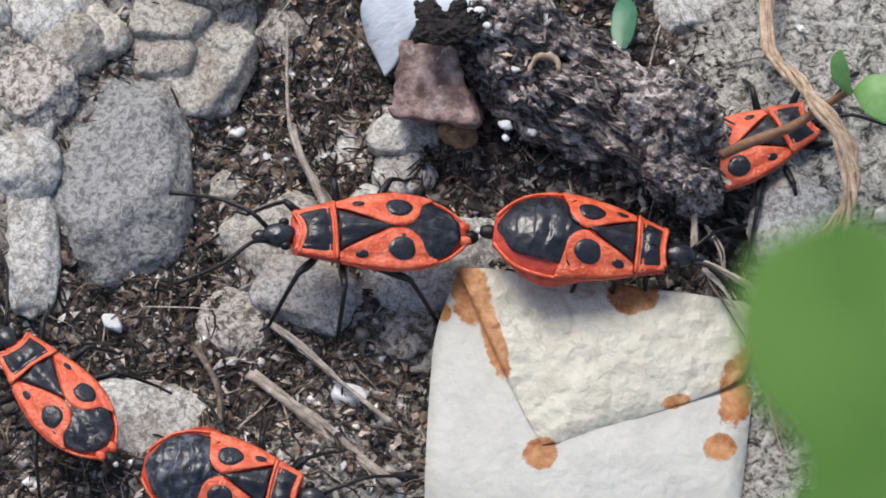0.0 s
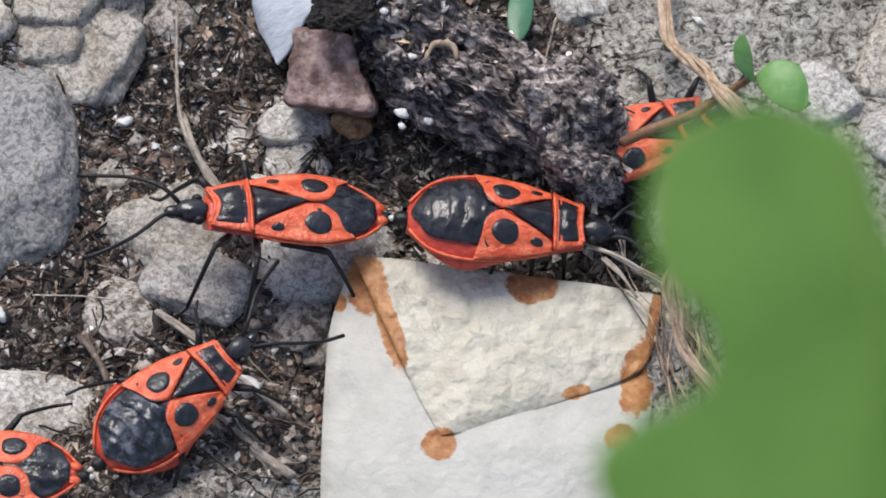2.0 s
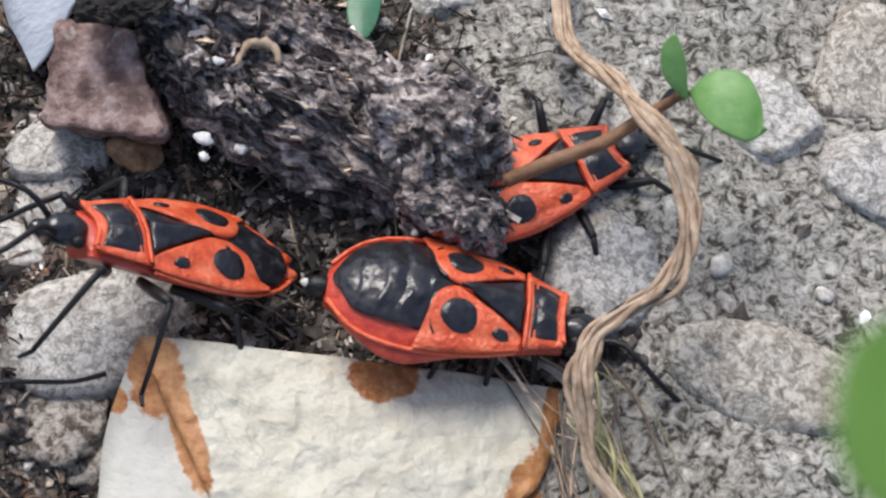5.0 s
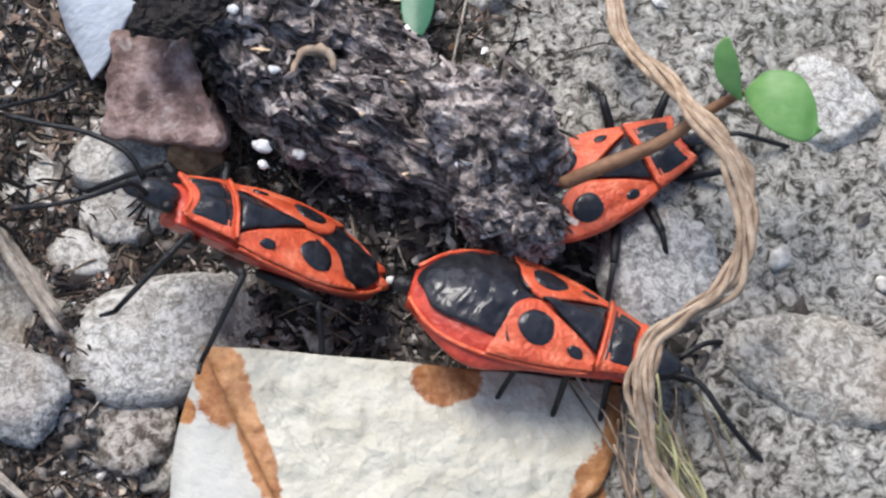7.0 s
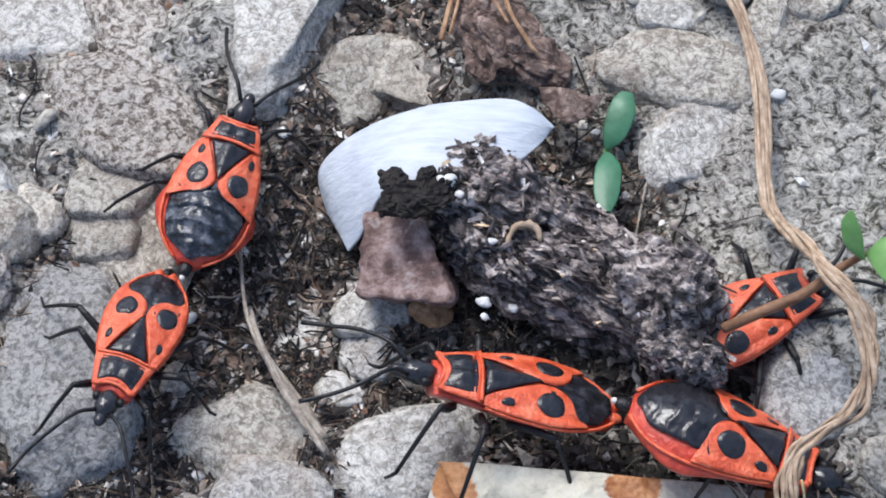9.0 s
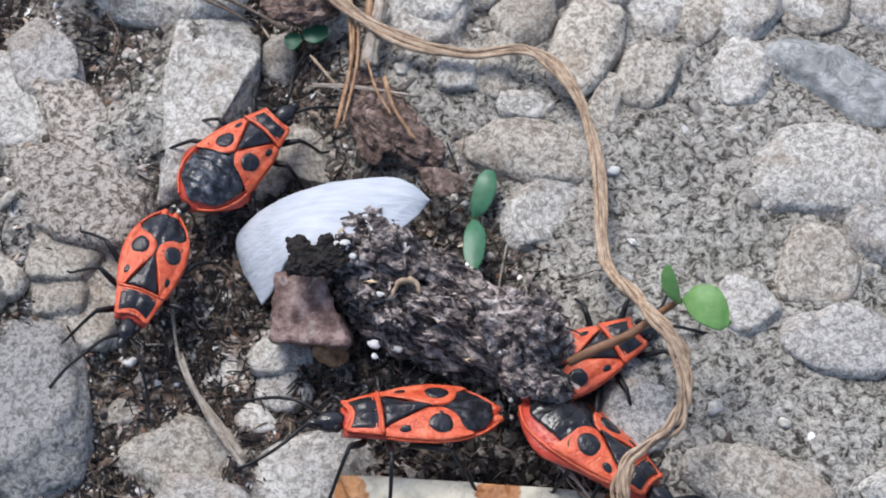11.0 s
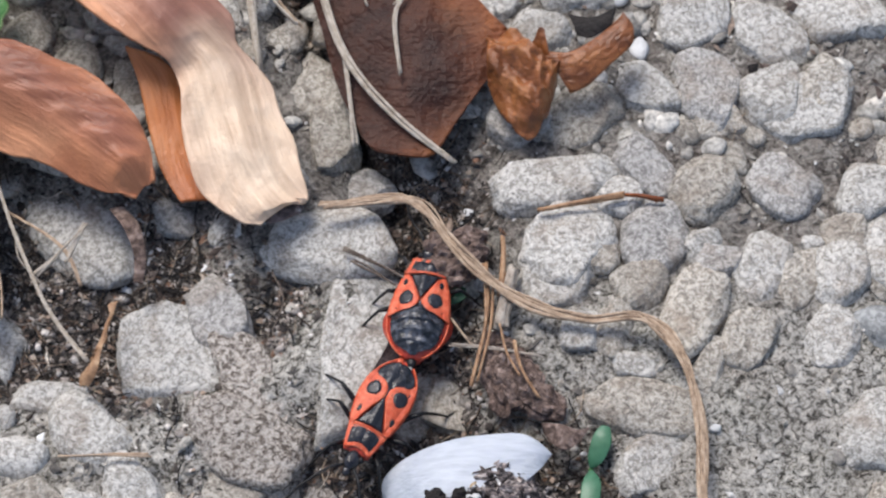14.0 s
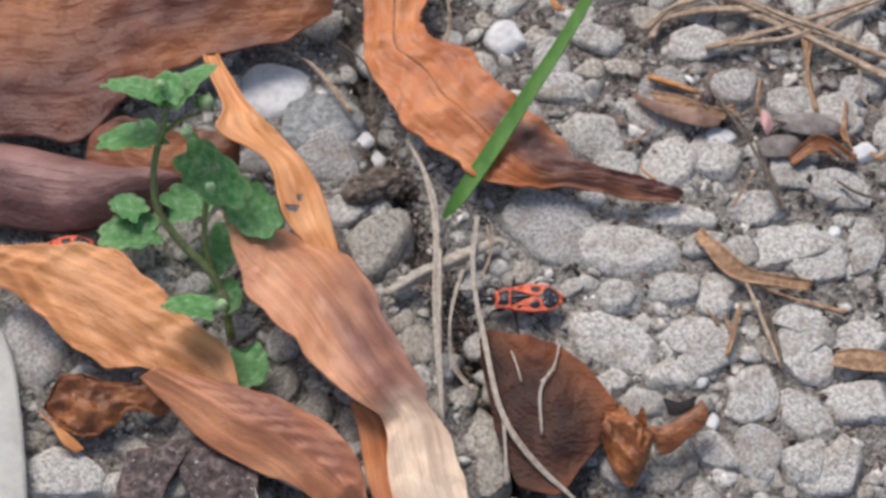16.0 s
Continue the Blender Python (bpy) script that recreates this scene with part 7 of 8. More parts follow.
stone(-0.92, 58.47, 2.86, 2.33, 145, "light", 0.4)
stone(6.11, 49.38, 4.57, 2.54, 16, "light", 0.4)
stone(-16.21, 49.60, 5.15, 3.52, 136, "grey", 0.3)
stone(-7.48, 47.33, 4.97, 2.94, 5, "light", 0.4)
stone(-32.12, 45.90, 3.51, 3.24, 94, "beige", 0.5)
stone(-37.89, 55.36, 3.10, 2.81, 161, "grey", 0.4)
stone(-1.61, 38.76, 3.35, 1.99, 172, "light", 0.3)
stone(13.22, 33.39, 3.06, 2.70, 14, "light", 0.4)
stone(4.95, 27.29, 3.31, 2.25, 92, "grey", 0.4)
stone(10.63, 26.14, 3.21, 2.83, 14, "light", 0.4)
stone(-13.24, 71.55, 2.71, 1.60, 162, "light", 0.3)
stone(-5.71, 57.25, 3.06, 2.75, 96, "light", 0.3)
stone(10.68, 56.00, 3.43, 2.26, 6, "light", 0.4)
stone(-3.91, 51.48, 3.02, 1.87, 5, "light", 0.4)
stone(3.27, 53.32, 2.91, 2.00, 5, "light", 0.4)
stone(-56.12, 19.15, 3.70, 2.66, 178, "light", 0.2)
stone(-61.51, 32.66, 4.01, 3.00, 113, "grey", 0.2)
stone(9.07, 46.87, 3.00, 1.79, 19, "light", 0.4)
stone(13.28, 49.67, 3.04, 2.04, 90, "light", 0.4)
stone(-6.72, 66.05, 2.38, 2.26, 179, "grey", 0.3)
stone(5.46, 64.98, 2.26, 2.21, 46, "light", 0.3)
stone(9.24, 63.96, 2.65, 2.34, 10, "light", 0.3)
stone(5.91, 57.21, 2.41, 2.15, 10, "light", 0.4)
stone(11.74, 67.45, 2.56, 1.98, 7, "grey", 0.3)
stone(-3.63, 71.71, 2.72, 2.04, 4, "light", 0.3)
stone(-10.38, 55.92, 2.54, 1.92, 3, "light", 0.3)
stone(1.80, 48.10, 2.06, 1.83, 8, "light", 0.4)
stone(13.46, 39.48, 2.91, 2.09, 90, "light", 0.4)
stone(8.19, 39.61, 2.81, 2.33, 9, "light", 0.4)
stone(-39.60, 59.19, 4.07, 3.73, 131, "slate", 0.3)
stone(-22.89, 70.98, 2.01, 1.92, 39, "white", 0.3)
stone(-40.67, 57.24, 1.33, 1.03, 107, "white")
stone(-35.15, 58.27, 1.12, 1.03, 154, "white")
stone(-33.74, 56.93, 1.19, 0.97, 107, "white")
stone(-0.88, 60.81, 1.38, 1.17, 5, "white", 0.2)
stone(12.58, 60.18, 1.17, 1.13, 50, "white", 0.2)
stone(-0.77, 34.44, 0.86, 0.70, 93, "white")
stone(0.64, 30.27, 0.90, 0.59, 94, "white")
stone(5.38, 28.16, 0.99, 0.66, 160, "white", 0.2)
stone(10.29, 51.15, 0.74, 0.62, 88, "white")
stone(-8.88, 57.00, 0.77, 0.64, 97, "white")
stone(-4.62, 66.88, 0.86, 0.80, 3, "white")
stone(-40.80, 61.44, 0.61, 0.49, 108, "white")
stone(-39.65, 63.01, 0.63, 0.58, 141, "white")
stone(-21.25, -12.29, 0.60, 0.33, 83, "white", 0.2)
stone(-14.98, -2.73, 0.45, 0.39, 39, "white", 0.2)
stone(-24.09, -3.34, 0.30, 0.20, 102, "white")
stone(-23.04, -15.75, 0.55, 0.37, 130, "white", 0.3)
stone(-12.43, -18.30, 1.12, 0.63, 172, "white", 0.5)
stone(-19.14, -8.57, 0.32, 0.23, 100, "white")
stone(-20.35, -5.49, 0.27, 0.25, 125, "white", 0.2)
stone(-19.61, -6.35, 0.33, 0.23, 1, "white", 0.2)
stone(-17.50, -6.85, 0.41, 0.23, 3, "white", 0.3)
stone(-22.20, -15.20, 0.22, 0.20, 113, "white")
stone(-14.82, -2.80, 0.52, 0.42, 56, "white", 0.2)
stone(-20.99, -11.80, 0.55, 0.35, 89, "white", 0.2)
stone(21.05, 10.82, 0.55, 0.29, 2, "white", 0.2)
stone(-18.99, -5.66, 0.47, 0.29, 177, "white", 0.2)
stone(5.42, 3.87, 0.36, 0.28, 2, "white", 0.3)
stone(0.61, 30.25, 0.69, 0.47, 91, "white", 0.2)
stone(5.50, 28.05, 0.98, 0.51, 134, "white", 0.2)
stone(-0.90, 34.24, 0.56, 0.47, 91, "white")
stone(-9.63, 19.15, 0.38, 0.35, 180, "white")
stone(-30.48, 13.54, 0.39, 0.34, 112, "white")
stone(-25.66, 13.43, 0.39, 0.34, 109, "white")
stone(-21.15, -20.09, 2.62, 2.22, 140, "light", 0.3)
# ---- smaller pebbles between them ----
fill = random.Random(5)
tries = 0
while tries < 14000 and len(STONES) < 520:
    tries += 1
    fx, fy = fill.uniform(-62, 26), fill.uniform(-24, 84)
    s = hollow(fx, fy)
    if s > 0.4 or (fy < 10 and -28 < fx < 21):
        continue
    size = fill.uniform(0.6, 1.3) if fy < 25 and -28 < fx < 21 else fill.uniform(0.8, 2.2)
    if any((fx - q[0]) ** 2 + (fy - q[1]) ** 2 < (0.72 * size + 0.48 * (q[2] + q[3])) ** 2 for q in STONES):
        continue
    stone(fx, fy, size * fill.uniform(1.0, 1.4), size * 0.85, fill.uniform(0, 180), fill.choice(["light", "beige", "light", "beige", "light"]), fill.choice([0, 0.3, 0.6]), level=2)


# ---- crumbs of soil, grit and bark fragments ----
def crumbs(name, label, count, box, mask, sizes, mat, seed, flat=0.5, lift=0.1, rounded=False):
    """Many small angular bits strewn over the ground, joined into one mesh."""
    rnd = random.Random(seed)
    verts, faces = [], []
    base = [(1, 0, 0), (-1, 0, 0), (0, 1, 0), (0, -1, 0), (0, 0, 1), (0, 0, -1)]
    tri = [(0, 2, 4), (2, 1, 4), (1, 3, 4), (3, 0, 4), (2, 0, 5), (1, 2, 5), (3, 1, 5), (0, 3, 5)]
    if rounded:
        ball = bmesh.new()
        bmesh.ops.create_icosphere(ball, subdivisions=2 if sizes[1] > 0.5 else 1, radius=1)
        base = [tuple(v.co) for v in ball.verts]
        tri = [tuple(v.index for v in fc.verts) for fc in ball.faces]
        ball.free()
    made = 0
    while made < count:
        x, y = rnd.uniform(box[0], box[1]), rnd.uniform(box[2], box[3])
        if rnd.random() > mask(x, y):
            continue
        made += 1
        r = rnd.uniform(*sizes) * rnd.choice((0.6, 0.8, 1, 1, 1.5))
        turn = Euler((rnd.uniform(-0.6, 0.6), rnd.uniform(-0.6, 0.6), rnd.uniform(0, 6.28))).to_matrix()
        long = rnd.uniform(1.0, 1.5 if rounded else 2.6)
        k = len(verts)
        c = Vector((x, y, ground_z(x, y) + lift * r))
        for bx, by, bz in base:
            if rounded:
                g = 1 + 0.45 * noise.noise(Vector((bx + x, by + y, bz)) * 1.3)
                g1 = g2 = g3 = g
            else:
                g1, g2, g3 = rnd.uniform(0.7, 1.2), rnd.uniform(0.7, 1.2), rnd.uniform(0.7, 1.2)
            p = turn @ Vector((bx * r * long * g1, by * r * g2, bz * r * flat * g3))
            verts.append((c + p) * 0.001)
        faces += [(k + a, k + b, k + d) for a, b, d in tri]
    me = bpy.data.meshes.new(name)
    me.from_pydata(verts, [], faces)
    if rounded:
        me.shade_smooth()
    me.materials.append(mat)
    return tagged(new(name, me), label, name.split("_")[-1], kind="stuff")


def crumb_material(name, stops):
    m = bpy.data.materials.new(name)
    m.use_nodes = True
    n, link = m.node_tree.nodes, m.node_tree.links.new
    geo = n.new("ShaderNodeNewGeometry")
    r = n.new("ShaderNodeValToRGB")
    r.color_ramp.interpolation = "CONSTANT"
    while len(r.color_ramp.elements) < len(stops):
        r.color_ramp.elements.new(0.5)
    for e, (p, c) in zip(r.color_ramp.elements, stops):
        e.position, e.color = p, (*c, 1)
    link(geo.outputs["Random Per Island"], r.inputs[0])
    tc = n.new("ShaderNodeTexCoord")
    nz = n.new("ShaderNodeTexNoise")
    nz.inputs["Scale"].default_value, nz.inputs["Detail"].default_value = 330, 5
    link(tc.outputs["Object"], nz.inputs["Vector"])
    mr = n.new("ShaderNodeMapRange")
    mr.inputs["To Min"].default_value, mr.inputs["To Max"].default_value = 0.15, 2.4
    link(nz.outputs["Fac"], mr.inputs["Value"])
    nf = n.new("ShaderNodeTexNoise")
    nf.inputs["Scale"].default_value, nf.inputs["Detail"].default_value, nf.inputs["Roughness"].default_value = 1800, 6, 0.7
    link(tc.outputs["Object"], nf.inputs["Vector"])
    mf = n.new("ShaderNodeMapRange")
    mf.inputs["From Min"].default_value, mf.inputs["From Max"].default_value = 0.36, 0.6
    mf.inputs["To Min"].default_value, mf.inputs["To Max"].default_value = 0.45, 1.2
    link(nf.outputs["Fac"], mf.inputs["Value"])
    mul = n.new("ShaderNodeMath")
    mul.operation = "MULTIPLY"
    link(mr.outputs[0], mul.inputs[0])
    link(mf.outputs[0], mul.inputs[1])
    bp = n.new("ShaderNodeBump")
    bp.inputs["Strength"].default_value, bp.inputs["Distance"].default_value = 0.7, 0.0002
    link(nf.outputs["Fac"], bp.inputs["Height"])
    link(bp.outputs[0], n["Principled BSDF"].inputs["Normal"])
    hs = n.new("ShaderNodeHueSaturation")
    link(mul.outputs[0], hs.inputs["Value"])
    link(r.outputs[0], hs.inputs["Color"])
    link(hs.outputs[0], n["Principled BSDF"].inputs["Base Color"])
    n["Principled BSDF"].inputs["Roughness"].default_value = 0.85
    return m


M_CRUMB = crumb_material("soil_bits", [(0.0, (0.025, 0.02, 0.017)), (0.25, (0.08, 0.066, 0.057)), (0.45, (0.17, 0.145, 0.126)), (0.66, (0.31, 0.275, 0.245)), (0.84, (0.48, 0.445, 0.41)), (0.94, (0.17, 0.095, 0.06)), (0.985, (0.7, 0.69, 0.67))])
M_GRIT = crumb_material("grit_bits", [(0.0, (0.10, 0.09, 0.08)), (0.25, (0.24, 0.22, 0.19)), (0.5, (0.38, 0.36, 0.32)), (0.8, (0.55, 0.53, 0.5)), (0.9, (0.045, 0.035, 0.03)), (0.985, (0.7, 0.7, 0.69))])
STONE_CELLS = {}
for qx, qy, qa, qb in STONES:
    if qa > 0.5:
        reach = 0.46 * (qa + qb)
        for cx in range(int((qx - reach) * 2), int((qx + reach) * 2) + 1):
            for cy in range(int((qy - reach) * 2), int((qy + reach) * 2) + 1):
                if (cx / 2 + 0.25 - qx) ** 2 + (cy / 2 + 0.25 - qy) ** 2 < reach * reach:
                    inside = (cx / 2 + 0.25 - qx) ** 2 + (cy / 2 + 0.25 - qy) ** 2 < (0.72 * reach) ** 2
                    STONE_CELLS[cx, cy] = inside or STONE_CELLS.get((cx, cy), False)


def on_stone(x, y):
    return (math.floor(x * 2), math.floor(y * 2)) in STONE_CELLS


def bare(x, y):
    """Little lies on the stones themselves, and nothing under the cream petal."""
    if -9 < x < 8 and y < -13:
        return 0.0
    if not on_stone(x, y):
        return 1.0
    return 0.07 if STONE_CELLS[math.floor(x * 2), math.floor(y * 2)] else 0.42


M_FLAKE = crumb_material("flake_bits", [(0.0, (0.02, 0.015, 0.013)), (0.35, (0.065, 0.046, 0.037)), (0.6, (0.14, 0.098, 0.074)), (0.8, (0.26, 0.195, 0.15)), (0.93, (0.42, 0.35, 0.28))])
M_SMALL = crumb_material("small_stone_bits", [(0.0, (0.2, 0.185, 0.165)), (0.25, (0.3, 0.285, 0.255)), (0.5, (0.38, 0.36, 0.325)), (0.8, (0.48, 0.46, 0.42)), (0.97, (0.5, 0.48, 0.44))])
crumbs("soil_crumbs", "dark soil crumbs and plant fragments with white grains", 34000, (-46, 6, -26, 60), lambda x, y: max(0.0, hollow(x, y) - 0.12) * (1 - shaded_soil(x, y)) * bare(x, y), (0.05, 0.17), M_CRUMB, 3)
crumbs("soil_clumps", "rounded dark clumps of soil", 3000, (-46, 6, -26, 60), lambda x, y: max(0.0, hollow(x, y) - 0.12) * bare(x, y), (0.07, 0.22), M_CRUMB, 33, 0.7, 0.1, True)
crumbs("grit", "grey sand and grit between the pebbles", 11000, (-64, 28, -24, 86), lambda x, y: 0.0 if -10 < x < 9 and y < -11 else bare(x, y) * (0.12 if x > 3 and y < 18 else 0.8) * max(0.0, 0.9 - hollow(x, y)), (0.06, 0.22), M_GRIT, 4)
crumbs("small_stones", "small angular grey stones set in the concrete", 1700, (-64, 28, -24, 88), lambda x, y: 0.0 if -10 < x < 9 and y < -11 or on_stone(x, y) else (0.06 + 0.89 * (y > 22)) * max(0.0, 0.8 - hollow(x, y)), (0.25, 0.7), M_SMALL, 8, 0.45, 0.0, True)
crumbs("leaf_flakes", "thin brown flakes of bark and leaf on the soil", 6500, (-46, 6, -26, 60), lambda x, y: max(0.0, hollow(x, y) - 0.2) * (1 - shaded_soil(x, y)) * bare(x, y), (0.07, 0.2), M_FLAKE, 12, 0.25, 0.6)


def fibres(name, label, count, box, mask, seed, mat):
    """Short bent plant fibres strewn on the soil, joined."""
    rnd = random.Random(seed)
    bm = []
    verts, faces = [], []
    made = 0
    while made < count:
        x, y = rnd.uniform(box[0], box[1]), rnd.uniform(box[2], box[3])
        if rnd.random() > mask(x, y):
            continue
        made += 1
        a, long, r = rnd.uniform(0, 6.28), rnd.uniform(0.5, 2.6), rnd.uniform(0.02, 0.055)
        bend = rnd.uniform(-0.9, 0.9)
        k = len(verts)
        for s in range(5):
            f = s / 4
            px = x + math.cos(a + bend * f) * long * f
            py = y + math.sin(a + bend * f) * long * f
            c = Vector((px, py, ground_z(px, py) + 0.16 + 0.15 * math.sin(f * 3.1)))
            side = Vector((-math.sin(a + bend * f), math.cos(a + bend * f), 0)) * r
            verts += [(c + side) * 0.001, (c - side) * 0.001, (c + Vector((0, 0, r * 1.4))) * 0.001]
        for s in range(4):
            for e in range(3):
                faces.append((k + 3 * s + e, k + 3 * s + (e + 1) % 3, k + 3 * s + 3 + (e + 1) % 3, k + 3 * s + 3 + e))
    me = bpy.data.meshes.new(name)
    me.from_pydata(verts, [], faces)
    me.materials.append(mat)
    return tagged(new(name, me), label, "plant litter", kind="stuff")


M_FIBRE = crumb_material("litter_bits", [(0.0, (0.02, 0.016, 0.013)), (0.5, (0.06, 0.042, 0.032)), (0.72, (0.16, 0.11, 0.075)), (0.88, (0.36, 0.28, 0.2)), (0.96, (0.54, 0.48, 0.4))])
fibres("fine_litter", "fine dark and tan plant fibres on the soil", 3400, (-46, 6, -26, 60), lambda x, y: max(0.0, hollow(x, y) - 0.15) * bare(x, y), 17, M_FIBRE)
fibres("sparse_litter", "sparse brown plant fibres between the stones", 800, (-60, 26, 20, 86), lambda x, y: 0.15 + 0.8 * soiled(x, y), 18, M_FIBRE)
crumbs("brown_flakes", "brown needle and leaf fragments among the stones", 1000, (-60, 26, 26, 88), lambda x, y: 0.1 + 0.9 * (x + 0.4 * y > 10), (0.12, 0.34), M_FLAKE, 41, 0.25, 1.2)


# dark soil crumbs whose colour also holds the shade under the bark
M_SHADEDSOIL = crumb_material("shaded_soil_bits", [(0.0, (0.02, 0.017, 0.015)), (0.4, (0.075, 0.063, 0.056)), (0.7, (0.18, 0.153, 0.134)), (0.92, (0.38, 0.345, 0.31))])
crumbs("mould_crumbs", "dark soil crumbs under the bark, with its shade in their colour", 6000, (-10, 9, -15, -6), lambda x, y: shaded_soil(x, y) * (0.0 if y < -13 else 1.0), (0.06, 0.24), M_SHADEDSOIL, 51, 0.6, 0.2)

# splinters, shreds and grains that stand out of the bark lump
rnd = random.Random(77)
verts, faces = [], []
for k in range(4200):
    p, nrm = rnd.choice(CLOD_POINTS)
    if noise.noise(p * 0.75) + 0.5 * noise.noise(p * 2.0) < rnd.uniform(-0.25, 0.3):
        continue
    long, wide, thick = rnd.uniform(0.25, 0.8), rnd.uniform(0.08, 0.26), rnd.uniform(0.05, 0.14)
    if k % 3 == 0:
        long, wide, thick = rnd.uniform(0.14, 0.4), rnd.uniform(0.12, 0.32), rnd.uniform(0.08, 0.2)
    if k % 60 == 0:
        long, wide = rnd.uniform(1.2, 2.4), rnd.uniform(0.08, 0.16)
    turn = rnd.gauss(0, 0.45) if p.x > -2.5 else rnd.uniform(-1.5, 1.5)
    along = (Vector((math.cos(turn), math.sin(turn), rnd.uniform(-0.25, 0.25))) ).normalized()
    along = (along - nrm * along.dot(nrm) * 0.7).normalized()
    side = nrm.cross(along).normalized()
    bow, first = rnd.uniform(-0.2, 0.3) * long, len(verts)
    base = p + nrm * rnd.uniform(-0.04, 0.1)
    for q in range(5):
        f = q / 4 - 0.5
        w = wide * (1 - abs(2 * f) ** 3 * 0.8) * rnd.uniform(0.7, 1.2) * 0.5
        c = base + along * f * long + nrm * (bow * (0.25 - f * f)) + side * 0.1 * long * math.sin(3 * f + k)
        verts += [(c + side * w) * 0.001, (c + nrm * thick) * 0.001, (c - side * w) * 0.001]
    for q in range(4):
        a = first + 3 * q
        faces += [(a, a + 1, a + 4, a + 3), (a + 1, a + 2, a + 5, a + 4), (a + 2, a, a + 3, a + 5)]
me = bpy.data.meshes.new("bark_crust")
me.from_pydata(verts, [], faces)
me.materials.append(crumb_material("bark_bits", [(0.0, (0.02, 0.016, 0.016)), (0.3, (0.07, 0.055, 0.052)), (0.55, (0.15, 0.122, 0.115)), (0.75, (0.26, 0.22, 0.205)), (0.89, (0.42, 0.365, 0.33)), (0.95, (0.55, 0.41, 0.27)), (0.97, (0.75, 0.72, 0.69))]))
splinters = new("bark_crust", me)
splinters.parent = clod
tagged(splinters, "fine dark splinters and pale grains", kind="stuff")


# ---- everything that moves ----


def placed(x, y, z, rx, ry, rz):
    return pose(x / 1000, y / 1000, z / 1000, rx, ry, rz)


def motions():
    rows = [(0, -12.04, -12.14, -1.6, 0.4, -12.2, -169.9), (0.5, -11.69, -12.37, -1.6, -4.3, -8.8, -169.4), (1, -11.61, -12.31, -1.6, 0.1, -11, -171.4), (1.5, -11.26, -12.23, -1.6, 5.8, -11.2, -170.3), (2, -11.18, -11.89, -1.6, 8.9, -12.4, -170.6), (2.5, -10.49, -11.41, -1.6, 8.8, -14.8, -168.3), (3, -10.25, -11.48, -1.6, 4.4, -20.1, -159.6), (3.5, -9.82, -11.18, -1.6, 0.7, -24.3, -154), (4, -8.49, -10.74, -1.6, 10.8, -28.2, -163.3), (4.2, -8.21, -10.79, -1.6, 11.4, -31.2, -164), (6.3, -6.95, -10.55, -1.6, 30.1, -30.4, -186.6), (6.5, -6.78, -10.36, -1.6, 31.8, -29.3, -188.6), (7, -6.88, -10.05, -1.6, 28, -31.1, -186.6), (7.5, -6.22, -10.2, -1.6, 25.7, -26, -188.8), (8, -5.79, -10.69, -1.6, 23.3, -24.2, -179.3), (8.5, -5.74, -10.64, -1.6, 19.2, -21, -180.7), (9, -5.5, -10.79, -1.6, 21.3, -18.8, -183.2), (9.2, -5.47, -10.85, -1.6, 21.3, -17.4, -182.7), (11.3, -4.4, -10.68, -1.6, 16.4, -7.3, -172.1), (11.5, -4.34, -10.64, -1.6, 15.7, -7, -171.1), (12, -4.25, -10.63, -1.6, 14.8, -6.4, -169.9), (12.5, -5.73, -10.68, -1.6, 12.4, -8.9, -174.3), (13, -6.25, -10.82, -1.6, 14.7, -12.1, -180.6), (13.5, -6.3, -10.85, -1.6, 12, -9, -192), (16, -6.3, -10.85, -1.6, 12, -9, -192)]
    walk(male_a, [(t, placed(x, y, z, rx, ry, rz)) for t, x, y, z, rx, ry, rz in rows])
    rows = [(0, -2.96, -11.9, -1.6, -4.1, 4.9, -1.7), (0.5, -2.76, -11.79, -1.6, -4.7, 4.2, 3.4), (1, -2.59, -11.75, -1.6, -5.2, 3.4, 4.1), (1.5, -2.34, -11.7, -1.6, -5.7, 3.2, 2.1), (2, -2.22, -11.48, -1.6, -3.2, 3.7, 2.2), (2.5, -1.46, -11.52, -1.6, -2.7, 6, -2), (3, -1.26, -11.48, -1.6, -2.3, 6.9, -2.4), (3.5, -0.81, -11.58, -1.6, -4, 7.2, -7.7), (4, 0.56, -11.33, -1.6, -2.8, 4.5, -6.7), (4.2, 0.83, -11.41, -1.6, -4.7, 4.1, -4.6), (6.3, 1.45, -12.2, -1.6, -12, 5.5, -9.2), (6.5, 1.54, -12.23, -1.6, -14.6, 5, -13.2), (7, 1.73, -12.45, -1.6, -17.9, 4.2, -15.3), (7.5, 2.1, -12.39, -1.6, -15.1, 6.9, -13.6), (8, 2.31, -12.51, -1.6, -20.5, 8.7, -17.9), (8.5, 2.35, -12.44, -1.6, -17.9, 8.7, -17.3), (9, 2.53, -12.43, -1.6, -19.4, 9.4, -17.2), (9.2, 2.56, -12.81, -1.6, -26.9, 8.3, -15.7), (11.5, 3.47, -12.09, -1.6, -25.56, 0.27, -40.57), (12, 3.47, -12.13, -1.6, -27.64, 0.06, -38.68), (12.5, 2.48, -11.83, -1.6, -19.44, 1.01, -24.17), (13, 2.7, -11.35, -1.6, -13.84, 1.09, -6.97), (16, 2.7, -11.35, -1.6, -13.84, 1.09, -6.97)]
    walk(female_a, [(t, placed(x, y, z, rx, ry, rz)) for t, x, y, z, rx, ry, rz in rows])
